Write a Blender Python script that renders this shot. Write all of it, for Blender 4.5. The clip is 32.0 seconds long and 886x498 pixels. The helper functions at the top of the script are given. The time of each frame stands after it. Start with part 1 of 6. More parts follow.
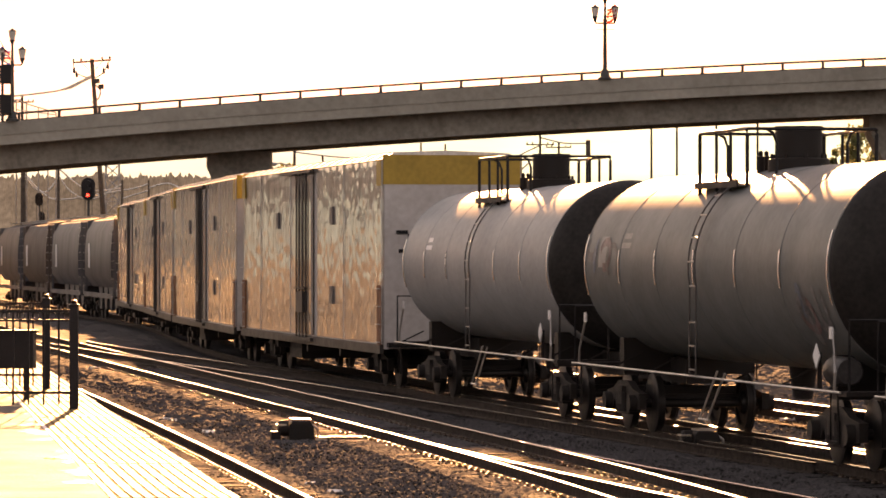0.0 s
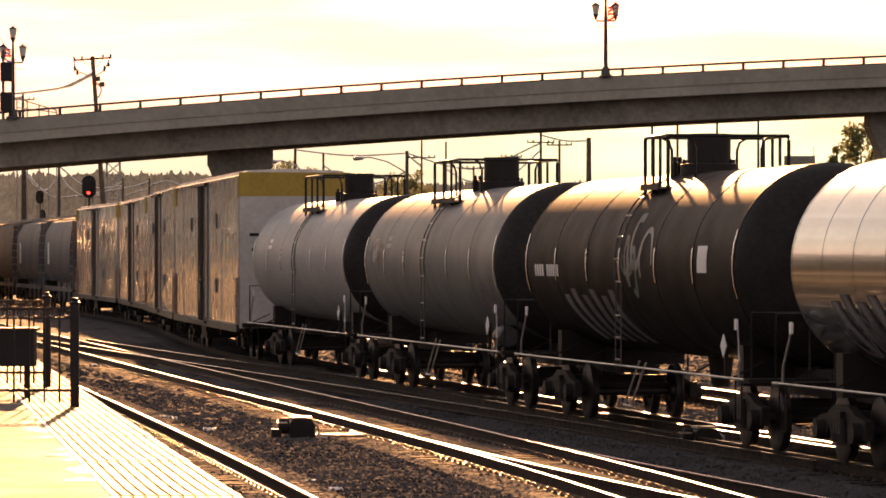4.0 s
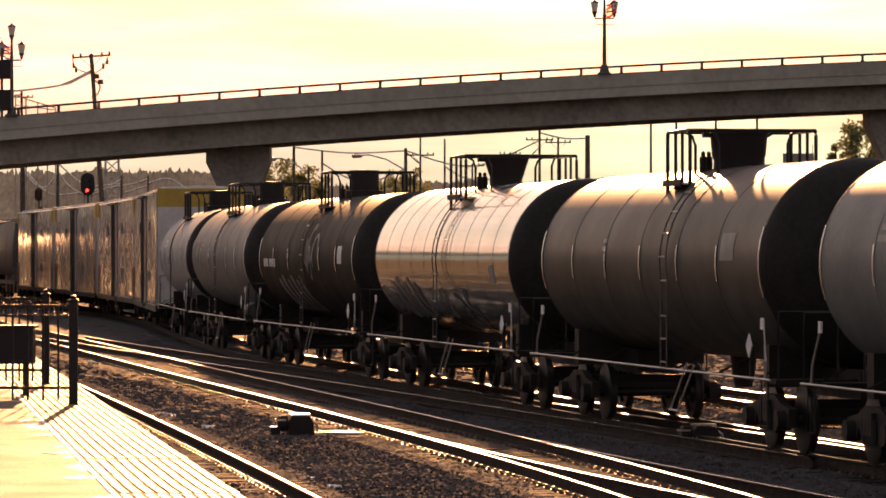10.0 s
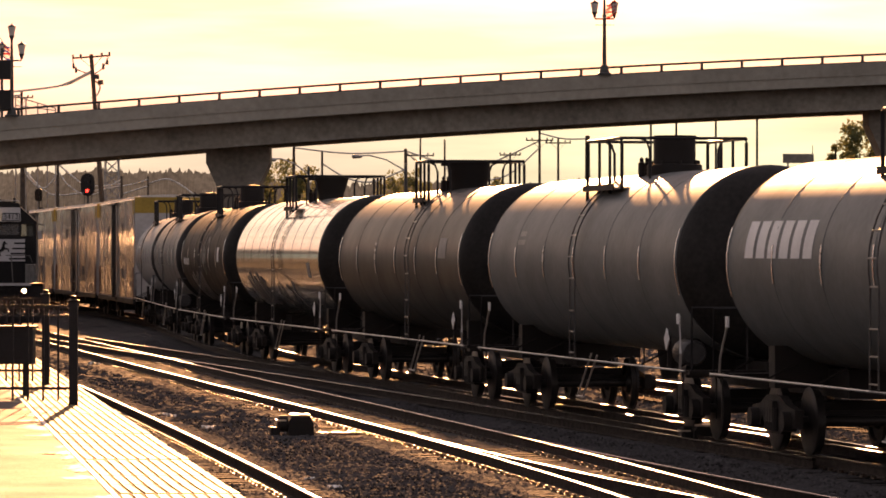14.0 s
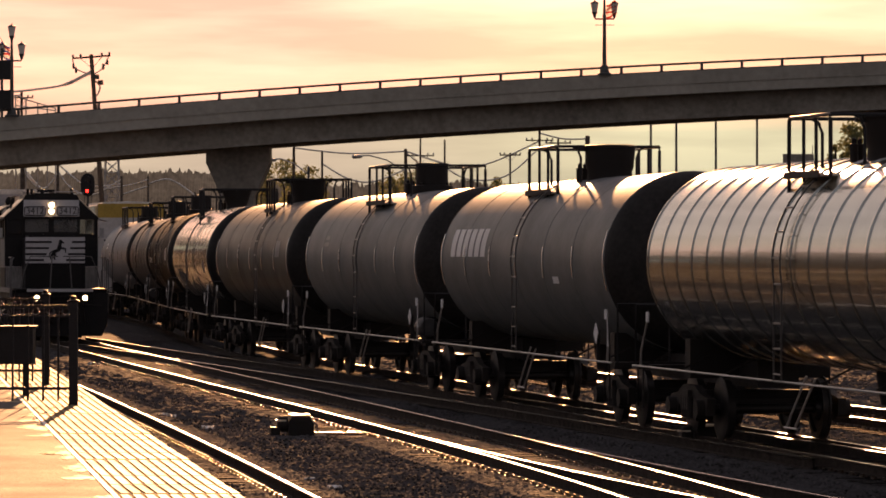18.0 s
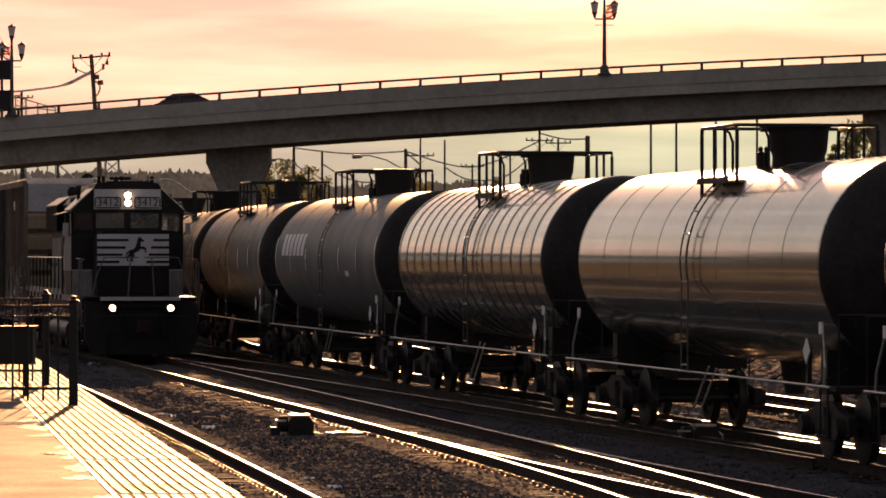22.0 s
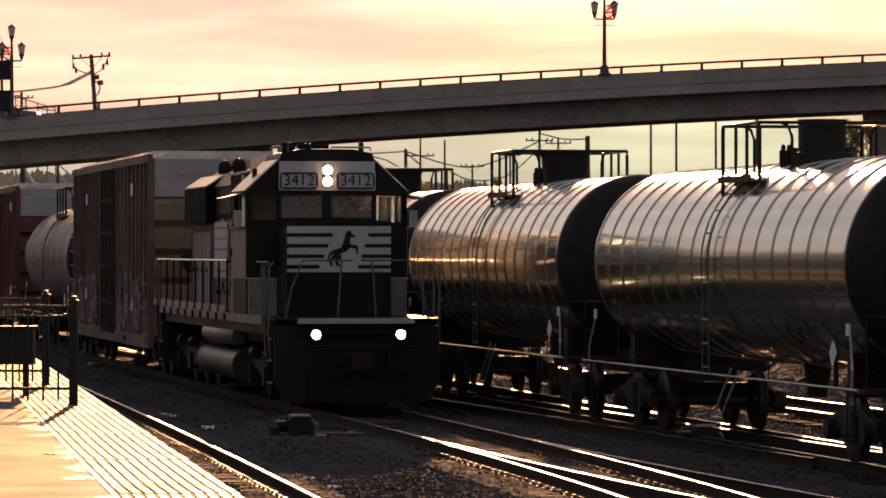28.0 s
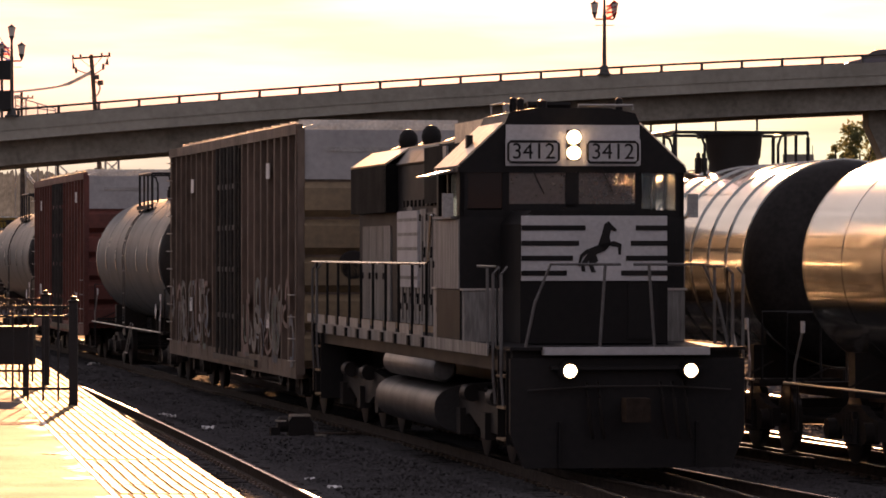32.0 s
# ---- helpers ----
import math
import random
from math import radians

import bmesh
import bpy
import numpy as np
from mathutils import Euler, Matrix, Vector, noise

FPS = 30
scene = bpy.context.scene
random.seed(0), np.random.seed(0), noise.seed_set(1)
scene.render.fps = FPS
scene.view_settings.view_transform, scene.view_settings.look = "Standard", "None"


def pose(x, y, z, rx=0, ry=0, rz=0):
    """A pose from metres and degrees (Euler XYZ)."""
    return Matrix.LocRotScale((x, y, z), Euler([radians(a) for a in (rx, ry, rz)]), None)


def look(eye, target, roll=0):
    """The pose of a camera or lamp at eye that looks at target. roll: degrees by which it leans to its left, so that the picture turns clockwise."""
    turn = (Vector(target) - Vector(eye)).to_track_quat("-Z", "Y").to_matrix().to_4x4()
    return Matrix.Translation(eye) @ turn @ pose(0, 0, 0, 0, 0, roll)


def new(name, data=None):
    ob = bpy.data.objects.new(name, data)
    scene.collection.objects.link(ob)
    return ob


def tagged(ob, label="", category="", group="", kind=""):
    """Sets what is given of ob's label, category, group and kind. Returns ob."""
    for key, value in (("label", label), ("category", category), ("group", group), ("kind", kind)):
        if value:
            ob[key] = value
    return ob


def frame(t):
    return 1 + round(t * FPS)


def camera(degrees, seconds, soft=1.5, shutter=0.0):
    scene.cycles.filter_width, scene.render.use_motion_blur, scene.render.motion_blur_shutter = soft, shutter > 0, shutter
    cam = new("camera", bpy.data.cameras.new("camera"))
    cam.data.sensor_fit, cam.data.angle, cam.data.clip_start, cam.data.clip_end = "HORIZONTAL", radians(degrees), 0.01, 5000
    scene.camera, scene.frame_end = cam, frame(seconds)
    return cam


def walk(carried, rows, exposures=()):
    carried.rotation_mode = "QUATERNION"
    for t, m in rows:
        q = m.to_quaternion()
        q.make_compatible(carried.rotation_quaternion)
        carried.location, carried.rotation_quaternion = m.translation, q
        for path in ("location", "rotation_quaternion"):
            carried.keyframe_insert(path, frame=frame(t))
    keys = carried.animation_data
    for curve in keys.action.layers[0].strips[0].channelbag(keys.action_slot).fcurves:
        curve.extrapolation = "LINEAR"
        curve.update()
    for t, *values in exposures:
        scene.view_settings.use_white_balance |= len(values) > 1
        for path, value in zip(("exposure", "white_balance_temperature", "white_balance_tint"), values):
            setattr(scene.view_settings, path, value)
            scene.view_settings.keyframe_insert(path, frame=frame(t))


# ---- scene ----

# ---- the camera, on a tripod on the platform; the first seconds are slightly unsettled ----
EYE_Z = 2.837


def aim(right, down):
    """The pose of the camera when the picture has slipped by a few small steps of angle."""
    step = math.degrees(1 / 7837)
    return pose(0, 0, EYE_Z, 90 + 0.034 + down * step, 0, right * step)


cam = camera(11.43, 32.0, 1.7)
walk(cam, [(0, aim(1, 7.5)), (0.5, aim(6.5, 8.5)), (1, aim(4, 10)), (1.5, aim(1, 11.5)), (2, aim(1, 11.5)),
           (2.5, aim(4, 11.5)), (3, aim(5.5, 11.5)), (3.5, aim(4, 8)), (4.5, aim(1, 0)), (5.5, aim(0, -2.3)),
           (7, aim(0, -2)), (10, aim(0, -1)), (20, aim(0, 0)), (32, aim(0, 0.4))],
     exposures=[(0, 1.55, 8900, 30), (3.5, 1.22, 8700, 30), (6, 0.97, 8400, 32), (9, 0.86, 8300, 33), (14, 0.82, 8300, 33), (16, 0.95, 8200, 33), (17, 1.0, 8200, 33), (18, 0.2, 7800, 31), (19, 0.2, 7700, 31), (24, 0.17, 7400, 27), (28, 0.28, 7300, 29), (32, 0.85, 7600, 34)])

# ---- light: a low sun almost straight ahead, hazy bright sky ----
SUN_UP, SUN_TURN = radians(11.8), radians(-1.6)
world = bpy.data.worlds.new("sky")
scene.world = world
world.use_nodes = True
wn, wl = world.node_tree.nodes, world.node_tree.links
sky = wn.new("ShaderNodeTexSky")
sky.sky_type, sky.sun_disc, sky.sun_elevation, sky.sun_rotation = "NISHITA", False, SUN_UP, SUN_TURN
sky.air_density, sky.dust_density, sky.ozone_density = 1.0, 0.9, 1.0
# thin streaks of cloud
wc, wm, wt, wr = wn.new("ShaderNodeTexCoord"), wn.new("ShaderNodeMapping"), wn.new("ShaderNodeTexNoise"), wn.new("ShaderNodeMapRange")
wm.inputs["Scale"].default_value = (9, 9, 75)
wt.inputs["Scale"].default_value, wt.inputs["Detail"].default_value = 1.0, 6
wr.inputs["From Min"].default_value, wr.inputs["From Max"].default_value = 0.40, 0.68
wr.inputs["To Min"].default_value, wr.inputs["To Max"].default_value = 0.9, 1.5
cloud = wn.new("ShaderNodeMix")
cloud.data_type, cloud.blend_type = "RGBA", "MULTIPLY"
cloud.inputs[0].default_value = 1.0
wl.new(wc.outputs["Generated"], wm.inputs["Vector"])
wl.new(wm.outputs[0], wt.inputs["Vector"])
wl.new(wt.outputs[0], wr.inputs["Value"])
pale = wn.new("ShaderNodeHueSaturation")
pale.inputs["Saturation"].default_value = 0.96
veil = wn.new("ShaderNodeMix")  # a thin even veil of high cloud
veil.data_type = "RGBA"
veil.inputs[0].default_value, veil.inputs[7].default_value = 0.5, (6.9, 7.5, 8.3, 1)
wl.new(sky.outputs[0], pale.inputs["Color"])
wl.new(pale.outputs[0], veil.inputs[6])
# grey-green haze close above the horizon, a warm band over it, neutral sky on high
wx, wh, wd = wn.new("ShaderNodeSeparateXYZ"), wn.new("ShaderNodeMapRange"), wn.new("ShaderNodeMix")
wh.inputs["From Min"].default_value, wh.inputs["From Max"].default_value = 0.0, 0.3
haze = wn.new("ShaderNodeValToRGB")
for at, shade in ((0.05, (0.21, 0.36, 0.52)), (0.09, (0.29, 0.47, 0.62)), (0.125, (0.80, 0.73, 0.83)), (0.2, (0.95, 0.80, 0.90)), (0.3, (0.98, 0.95, 0.95))):
    haze.color_ramp.elements.new(at).color = (*shade, 1)
haze.color_ramp.elements[0].color, haze.color_ramp.elements[-1].color = (0.21, 0.32, 0.44, 1), (1, 1, 1, 1)
wd.data_type, wd.blend_type = "RGBA", "MULTIPLY"
wd.inputs[0].default_value = 1.0
wl.new(wc.outputs["Generated"], wx.inputs[0])
wl.new(wx.outputs["Z"], wh.inputs["Value"])
wl.new(wh.outputs[0], haze.inputs[0])
wl.new(veil.outputs[2], wd.inputs[6])
wl.new(haze.outputs[0], wd.inputs[7])
# rosier thin cloud to one side of the sun
side_of, rosy = wn.new("ShaderNodeMapRange"), wn.new("ShaderNodeValToRGB")
side_of.inputs["From Min"].default_value, side_of.inputs["From Max"].default_value = 0.1, -0.2
rosy.color_ramp.interpolation = "EASE"
for at, shade in ((0.15, (1, 1, 1)), (0.48, (0.92, 0.78, 0.90)), (0.6, (0.92, 0.80, 0.90))):
    rosy.color_ramp.elements.new(at).color = (*shade, 1)
rosy.color_ramp.elements[0].color = rosy.color_ramp.elements[-1].color = (1, 1, 1, 1)
tinge = wn.new("ShaderNodeMix")
tinge.data_type, tinge.blend_type = "RGBA", "MULTIPLY"
tinge.inputs[0].default_value = 1.0
wl.new(wx.outputs["X"], side_of.inputs["Value"])
wl.new(side_of.outputs[0], rosy.inputs[0])
wl.new(wd.outputs[2], tinge.inputs[6])
wl.new(rosy.outputs[0], tinge.inputs[7])
wl.new(tinge.outputs[2], cloud.inputs[6])
wl.new(wr.outputs[0], cloud.inputs[7])
wl.new(cloud.outputs[2], wn["Background"].inputs["Color"])
wn["Background"].inputs["Strength"].default_value = 0.043
sun = new("sun", bpy.data.lights.new("sun", "SUN"))
sun.data.energy, sun.data.angle, sun.data.color = 5.0, radians(0.6), (1.0, 0.57, 0.26)
sun.matrix_world = look((0, 0, 0), (-math.sin(SUN_TURN) * math.cos(SUN_UP), -math.cos(SUN_TURN) * math.cos(SUN_UP), -math.sin(SUN_UP)))


# ---- materials ----
def material(name, colour, rough=0.6, metal=0.0, vary=0.25, scale=3.0, bump=0.0, bump_scale=40.0, stain=None, coat=0.0, glow=None, stretch=None, spec=0.5, coat_rough=0.08, coat_ior=1.5):
    m = bpy.data.materials.new(name)
    m.use_nodes = True
    n, l = m.node_tree.nodes, m.node_tree.links
    b = n["Principled BSDF"]
    b.inputs["Roughness"].default_value, b.inputs["Metallic"].default_value = rough, metal
    b.inputs["Coat Weight"].default_value, b.inputs["Specular IOR Level"].default_value = coat, spec
    b.inputs["Coat Roughness"].default_value, b.inputs["Coat IOR"].default_value = coat_rough, coat_ior
    if glow:
        b.inputs["Emission Color"].default_value, b.inputs["Emission Strength"].default_value = (*glow[:3], 1), glow[3]
    tc = n.new("ShaderNodeTexCoord")
    source = tc.outputs["Object"]
    if stretch:
        mp = n.new("ShaderNodeMapping")
        mp.inputs["Scale"].default_value = stretch
        l.new(source, mp.inputs["Vector"])
        source = mp.outputs["Vector"]
    big, fine = n.new("ShaderNodeTexNoise"), n.new("ShaderNodeTexNoise")
    for tex, sc in ((big, scale), (fine, scale * 9)):
        tex.inputs["Scale"].default_value, tex.inputs["Detail"].default_value = sc, 5
        l.new(source, tex.inputs["Vector"])
    add = n.new("ShaderNodeMath")
    add.operation = "ADD"
    l.new(big.outputs[0], add.inputs[0]), l.new(fine.outputs[0], add.inputs[1])
    rng = n.new("ShaderNodeMapRange")
    rng.inputs["From Min"].default_value, rng.inputs["From Max"].default_value = 0.65, 1.35
    l.new(add.outputs[0], rng.inputs["Value"])
    mix = n.new("ShaderNodeMix")
    mix.data_type = "RGBA"
    other = stain or tuple(c * (1 - 1.6 * vary) for c in colour)
    mix.inputs[6].default_value, mix.inputs[7].default_value = (*(min(1, c * (1 + 0.4 * vary)) for c in colour), 1), (*other, 1)
    l.new(rng.outputs[0], mix.inputs[0])
    info = n.new("ShaderNodeObjectInfo")
    tint = n.new("ShaderNodeHueSaturation")
    vr = n.new("ShaderNodeMapRange")
    vr.inputs["To Min"].default_value, vr.inputs["To Max"].default_value = 1 - vary * 0.5, 1 + vary * 0.5
    l.new(info.outputs["Random"], vr.inputs["Value"])
    l.new(vr.outputs[0], tint.inputs["Value"])
    l.new(mix.outputs[2], tint.inputs["Color"])
    l.new(tint.outputs[0], b.inputs["Base Color"])
    rr = n.new("ShaderNodeMapRange")
    rr.inputs["To Min"].default_value, rr.inputs["To Max"].default_value = rough * 0.8, min(1, rough * 1.25)
    l.new(big.outputs[0], rr.inputs["Value"])
    l.new(rr.outputs[0], b.inputs["Roughness"])
    if bump:
        bt, bp = n.new("ShaderNodeTexNoise"), n.new("ShaderNodeBump")
        bt.inputs["Scale"].default_value, bt.inputs["Detail"].default_value = bump_scale, 4
        l.new(source, bt.inputs["Vector"])
        bp.inputs["Strength"].default_value, bp.inputs["Distance"].default_value = bump, 0.02
        l.new(bt.outputs[0], bp.inputs["Height"])
        l.new(bp.outputs[0], b.inputs["Normal"])
        if coat:
            l.new(bp.outputs[0], b.inputs["Coat Normal"])
    return m


M_ballast = material("ballast", (0.088, 0.086, 0.088), 0.95, vary=0.28, scale=14, spec=0.03)
M_stone = material("ballast_stone", (0.066, 0.064, 0.064), 0.85, vary=0.5, scale=6, spec=0.3)
M_earth = material("dry_ground", (0.028, 0.025, 0.021), 0.95, vary=0.4, scale=0.3, spec=0.03)
M_rail = material("polished_rail", (0.62, 0.58, 0.53), 0.22, 1.0, vary=0.2, scale=4)
M_rust = material("rusty_rail", (0.042, 0.029, 0.022), 0.8, 0.2, vary=0.4, scale=8, bump=0.3, spec=0.2)
M_tie = material("weathered_timber", (0.026, 0.023, 0.0215), 0.9, vary=0.45, scale=6, bump=0.6, bump_scale=30, spec=0.1)
M_concrete = material("concrete", (0.37, 0.355, 0.30), 0.85, vary=0.2, scale=0.3, bump=0.25, bump_scale=10, stain=(0.27, 0.258, 0.215))
# darker than the concrete: shade under the deck is in the colour
M_girder = material("shade_dark_grey", (0.30, 0.28, 0.235), 0.7, vary=0.3, scale=0.4, bump=0.1)
M_paving = material("platform_concrete", (0.172, 0.147, 0.13), 0.75, vary=0.2, scale=0.8, bump=0.4, bump_scale=25, stain=(0.132, 0.112, 0.099), spec=0.12)
M_tactile = material("tactile_yellow", (0.215, 0.172, 0.077), 0.6, vary=0.18, scale=2, bump=0.1, spec=0.2)
M_smear = material("pale_paint_smear", (0.34, 0.27, 0.15), 0.6, vary=0.4, scale=5, stain=(0.26, 0.21, 0.145), spec=0.2)
M_ring = material("glossy_black_ring", (0.04, 0.04, 0.04), 0.18, vary=0.2, spec=0.9, coat=0.5)
# browner and darker than the ribs that stand on it
M_tactile_base = material("brown_tactile_base", (0.16, 0.11, 0.06), 0.8, vary=0.3, scale=2, bump=0.2, spec=0.1)
M_black_paint = material("black_iron_paint", (0.016, 0.016, 0.017), 0.4, spec=0.3, vary=0.3, scale=5, bump=0.1)
M_pole = material("lamp_post_paint", (0.06, 0.065, 0.06), 0.45, vary=0.3, scale=3)
M_wood = material("pole_wood", (0.13, 0.10, 0.075), 0.85, vary=0.4, scale=3, bump=0.4)
M_lamp_glass = material("frosted_lantern_glass", (0.75, 0.70, 0.62), 0.35, vary=0.1)
M_galv = material("galvanised_steel", (0.42, 0.42, 0.41), 0.45, 0.8, vary=0.25, scale=4)
M_black_steel = material("grimy_black_steel", (0.018, 0.017, 0.0165), 0.55, spec=0.2, vary=0.5, scale=3, bump=0.2, stain=(0.024, 0.019, 0.016))
M_wheel = material("worn_wheel_steel", (0.03, 0.026, 0.024), 0.4, 0.4, vary=0.35, scale=5)
M_grip = material("worn_grab_iron", (0.5, 0.48, 0.45), 0.4, 0.6, vary=0.2)
M_white_mark = material("white_lettering", (0.86, 0.86, 0.84), 0.5, vary=0.1)
M_leaf = material("foliage", (0.12, 0.14, 0.075), 0.7, vary=0.4, scale=1.5, spec=0.2)
through_leaf, leaf_mix = M_leaf.node_tree.nodes.new("ShaderNodeBsdfTranslucent"), M_leaf.node_tree.nodes.new("ShaderNodeMixShader")
through_leaf.inputs["Color"].default_value = (0.26, 0.28, 0.13, 1)
leaf_mix.inputs[0].default_value = 0.5
M_leaf.node_tree.links.new(M_leaf.node_tree.nodes["Principled BSDF"].outputs[0], leaf_mix.inputs[1])
M_leaf.node_tree.links.new(through_leaf.outputs[0], leaf_mix.inputs[2])
M_leaf.node_tree.links.new(leaf_mix.outputs[0], M_leaf.node_tree.nodes["Material Output"].inputs["Surface"])
M_bark = material("bark", (0.10, 0.08, 0.06), 0.9, vary=0.4, scale=3, bump=0.5)
M_faint = material("faint_stencil", (0.26, 0.255, 0.24), 0.5, vary=0.2)
M_wire = material("wire", (0.9, 0.87, 0.8), 0.55, 1.0, vary=0.2)

PAINTS = {
    "white": material("white_tank_paint", (0.35, 0.375, 0.38), 0.5, spec=0.25, vary=0.14, scale=0.9, bump=0.02, bump_scale=3, stretch=(1, 0.5, 1), coat=0.04, coat_rough=0.25),
    "grey": material("pale_grey_tank_paint", (0.15, 0.166, 0.165), 0.5, spec=0.25, vary=0.16, scale=0.9, bump=0.02, bump_scale=3, coat=0.04, coat_rough=0.25),
    "black": material("black_tank_paint", (0.011, 0.0105, 0.0095), 0.55, spec=0.09, vary=0.4, scale=1.2, bump=0.02, bump_scale=3),
    "dark": material("dark_grey_tank_paint", (0.05, 0.051, 0.044), 0.5, spec=0.25, vary=0.2, scale=1.0, bump=0.02, bump_scale=3, coat=0.1, coat_rough=0.2),
    "silver": material("bare_silver_jacket", (0.40, 0.43, 0.395), 0.21, 1.0, vary=0.1, scale=0.8, bump=0.03, bump_scale=1.6, coat=0.7, coat_rough=0.07, coat_ior=1.6),
}


# ---- mesh tools ----
def box(bm, x0, x1, y0, y1, z0, z1):
    v = [bm.verts.new((x, y, z)) for z in (z0, z1) for y in (y0, y1) for x in (x0, x1)]
    for f in ((0, 2, 3, 1), (4, 5, 7, 6), (0, 1, 5, 4), (2, 6, 7, 3), (0, 4, 6, 2), (1, 3, 7, 5)):
        bm.faces.new([v[i] for i in f])


def prism(bm, points, axis, a, b):
    """A closed outline in the two other axes, drawn out along the axis from a to b."""
    def at(p, w):
        q = list(p)
        q.insert("xyz".index(axis), w)
        return q
    lo, hi = [bm.verts.new(at(p, a)) for p in points], [bm.verts.new(at(p, b)) for p in points]
    n = len(points)
    bm.faces.new(lo), bm.faces.new(hi[::-1])
    for i in range(n):
        bm.faces.new((lo[i], hi[i], hi[(i + 1) % n], lo[(i + 1) % n]))


def lathe(bm, profile, centre, axis="y", seg=24):
    """A turned body: profile of (along, radius) about an axis through centre."""
    rings = []
    for a, r in profile:
        ring = []
        for i in range(seg if r > 1e-5 else 1):
            u, w = r * math.cos(2 * math.pi * i / seg), r * math.sin(2 * math.pi * i / seg)
            p = {"x": (a, u, w), "y": (u, a, w), "z": (u, w, a)}[axis]
            ring.append(bm.verts.new(Vector(p) + Vector(centre)))
        rings.append(ring)
    for p, q in zip(rings, rings[1:]):
        for i in range(seg):
            j = (i + 1) % seg
            corners = [p[i % len(p)], p[j % len(p)], q[j % len(q)], q[i % len(q)]]
            seen = []
            for c in corners:
                if c not in seen:
                    seen.append(c)
            if len(seen) > 2:
                bm.faces.new(seen)
    for ring in (rings[0], rings[-1]):
        if len(ring) > 2:
            bm.faces.new(ring)


def tube(bm, points, r, seg=6):
    """A round bar along a line of points."""
    pts, rings = [Vector(p) for p in points], []
    for i, p in enumerate(pts):
        d = (pts[min(i + 1, len(pts) - 1)] - pts[max(i - 1, 0)]).normalized()
        side = d.cross(Vector((0, 0, 1)) if abs(d.z) < 0.9 else Vector((0, 1, 0))).normalized()
        up = side.cross(d)
        rings.append([bm.verts.new(p + r * (math.cos(2 * math.pi * k / seg) * side + math.sin(2 * math.pi * k / seg) * up)) for k in range(seg)])
    for a, b in zip(rings, rings[1:]):
        for k in range(seg):
            bm.faces.new((a[k], a[(k + 1) % seg], b[(k + 1) % seg], b[k]))
    bm.faces.new(rings[0][::-1]), bm.faces.new(rings[-1])


def mesh_of(name, bm, mat, smooth=False):
    bmesh.ops.recalc_face_normals(bm, faces=bm.faces)
    me = bpy.data.meshes.new(name)
    bm.to_mesh(me)
    bm.free()
    me.materials.append(mat)
    if smooth:
        me.polygons.foreach_set("use_smooth", [True] * len(me.polygons))
        me.set_sharp_from_angle(angle=radians(38))
    return me


def part(name, bm, mat, parent=None, label="", smooth=True):
    ob = new(name, mesh_of(name, bm, mat, smooth))
    ob.parent = parent
    return tagged(ob, label)


def share(name, data, parent, m=None, label=""):
    ob = new(name, data)
    ob.parent = parent
    if m is not None:
        ob.matrix_basis = m
    return tagged(ob, label)


def thing(name, label, category, group="", m=None):
    ob = new(name)
    ob.empty_display_size = 0.3
    if m is not None:
        ob.matrix_basis = m
    return tagged(ob, label, category, group)


def boxed(*dims):
    bm = bmesh.new()
    for d in dims:
        box(bm, *d)
    return bm


def tubed(r, *lines, seg=6):
    bm = bmesh.new()
    for p in lines:
        tube(bm, p, r, seg)
    return bm


def turned(profile, centre, axis="y", seg=24):
    bm = bmesh.new()
    lathe(bm, profile, centre, axis, seg)
    return bm


# ---- the lines of the tracks: arc length s grows away from the camera ----
class Line:
    def __init__(self, x, y, heading, knots, bend):
        self.s = np.arange(-240.0, 420.0, 1.0)
        k = np.interp(self.s, knots, bend, left=0, right=0) * 1e-3
        zero = int(np.argmin(abs(self.s)))
        turn = np.concatenate([[0], np.cumsum((k[1:] + k[:-1]) / 2)])
        self.turn = turn - turn[zero] + heading
        mid = (self.turn[1:] + self.turn[:-1]) / 2
        px, py = np.concatenate([[0], np.cumsum(-np.sin(mid))]), np.concatenate([[0], np.cumsum(np.cos(mid))])
        self.x, self.y = px - px[zero] + x, py - py[zero] + y

    def at(self, s, side=0.0):
        x, y, a = (float(np.interp(s, self.s, v)) for v in (self.x, self.y, self.turn))
        return x + side * math.cos(a), y + side * math.sin(a), a

    def car(self, s, half):
        """The pose of a vehicle whose two bogies stand half metres before and behind s."""
        ax, ay, _ = self.at(s - half)
        bx, by, _ = self.at(s + half)
        return pose((ax + bx) / 2, (ay + by) / 2, 0, 0, 0, math.degrees(math.atan2(by - ay, bx - ax)) - 90)


MAIN = Line(1.648, 60, 0.1475, [-20, 10, 40, 70, 100, 160], [3.91, 0.93, -0.31, 0.16, -0.03, -0.03])
FREIGHT = Line(6.323, 60, 0.186, [-20, 10, 40, 60, 80, 100, 120, 160], [0.798, -0.762, 0.604, -2.845, -1.086, -0.285, 2.351, 0.093])
PLATFORM_TRACK = Line(-3.46, 60, 0.1415, [-20, 20, 80], [0.6, 0.2, 0.0])
FAR_TRACK = Line(10.85, 60, 0.186, [-20, 10, 40, 60, 80, 100, 120, 160], [0.798, -0.762, 0.604, -2.845, -1.086, -0.285, 2.351, 0.093])


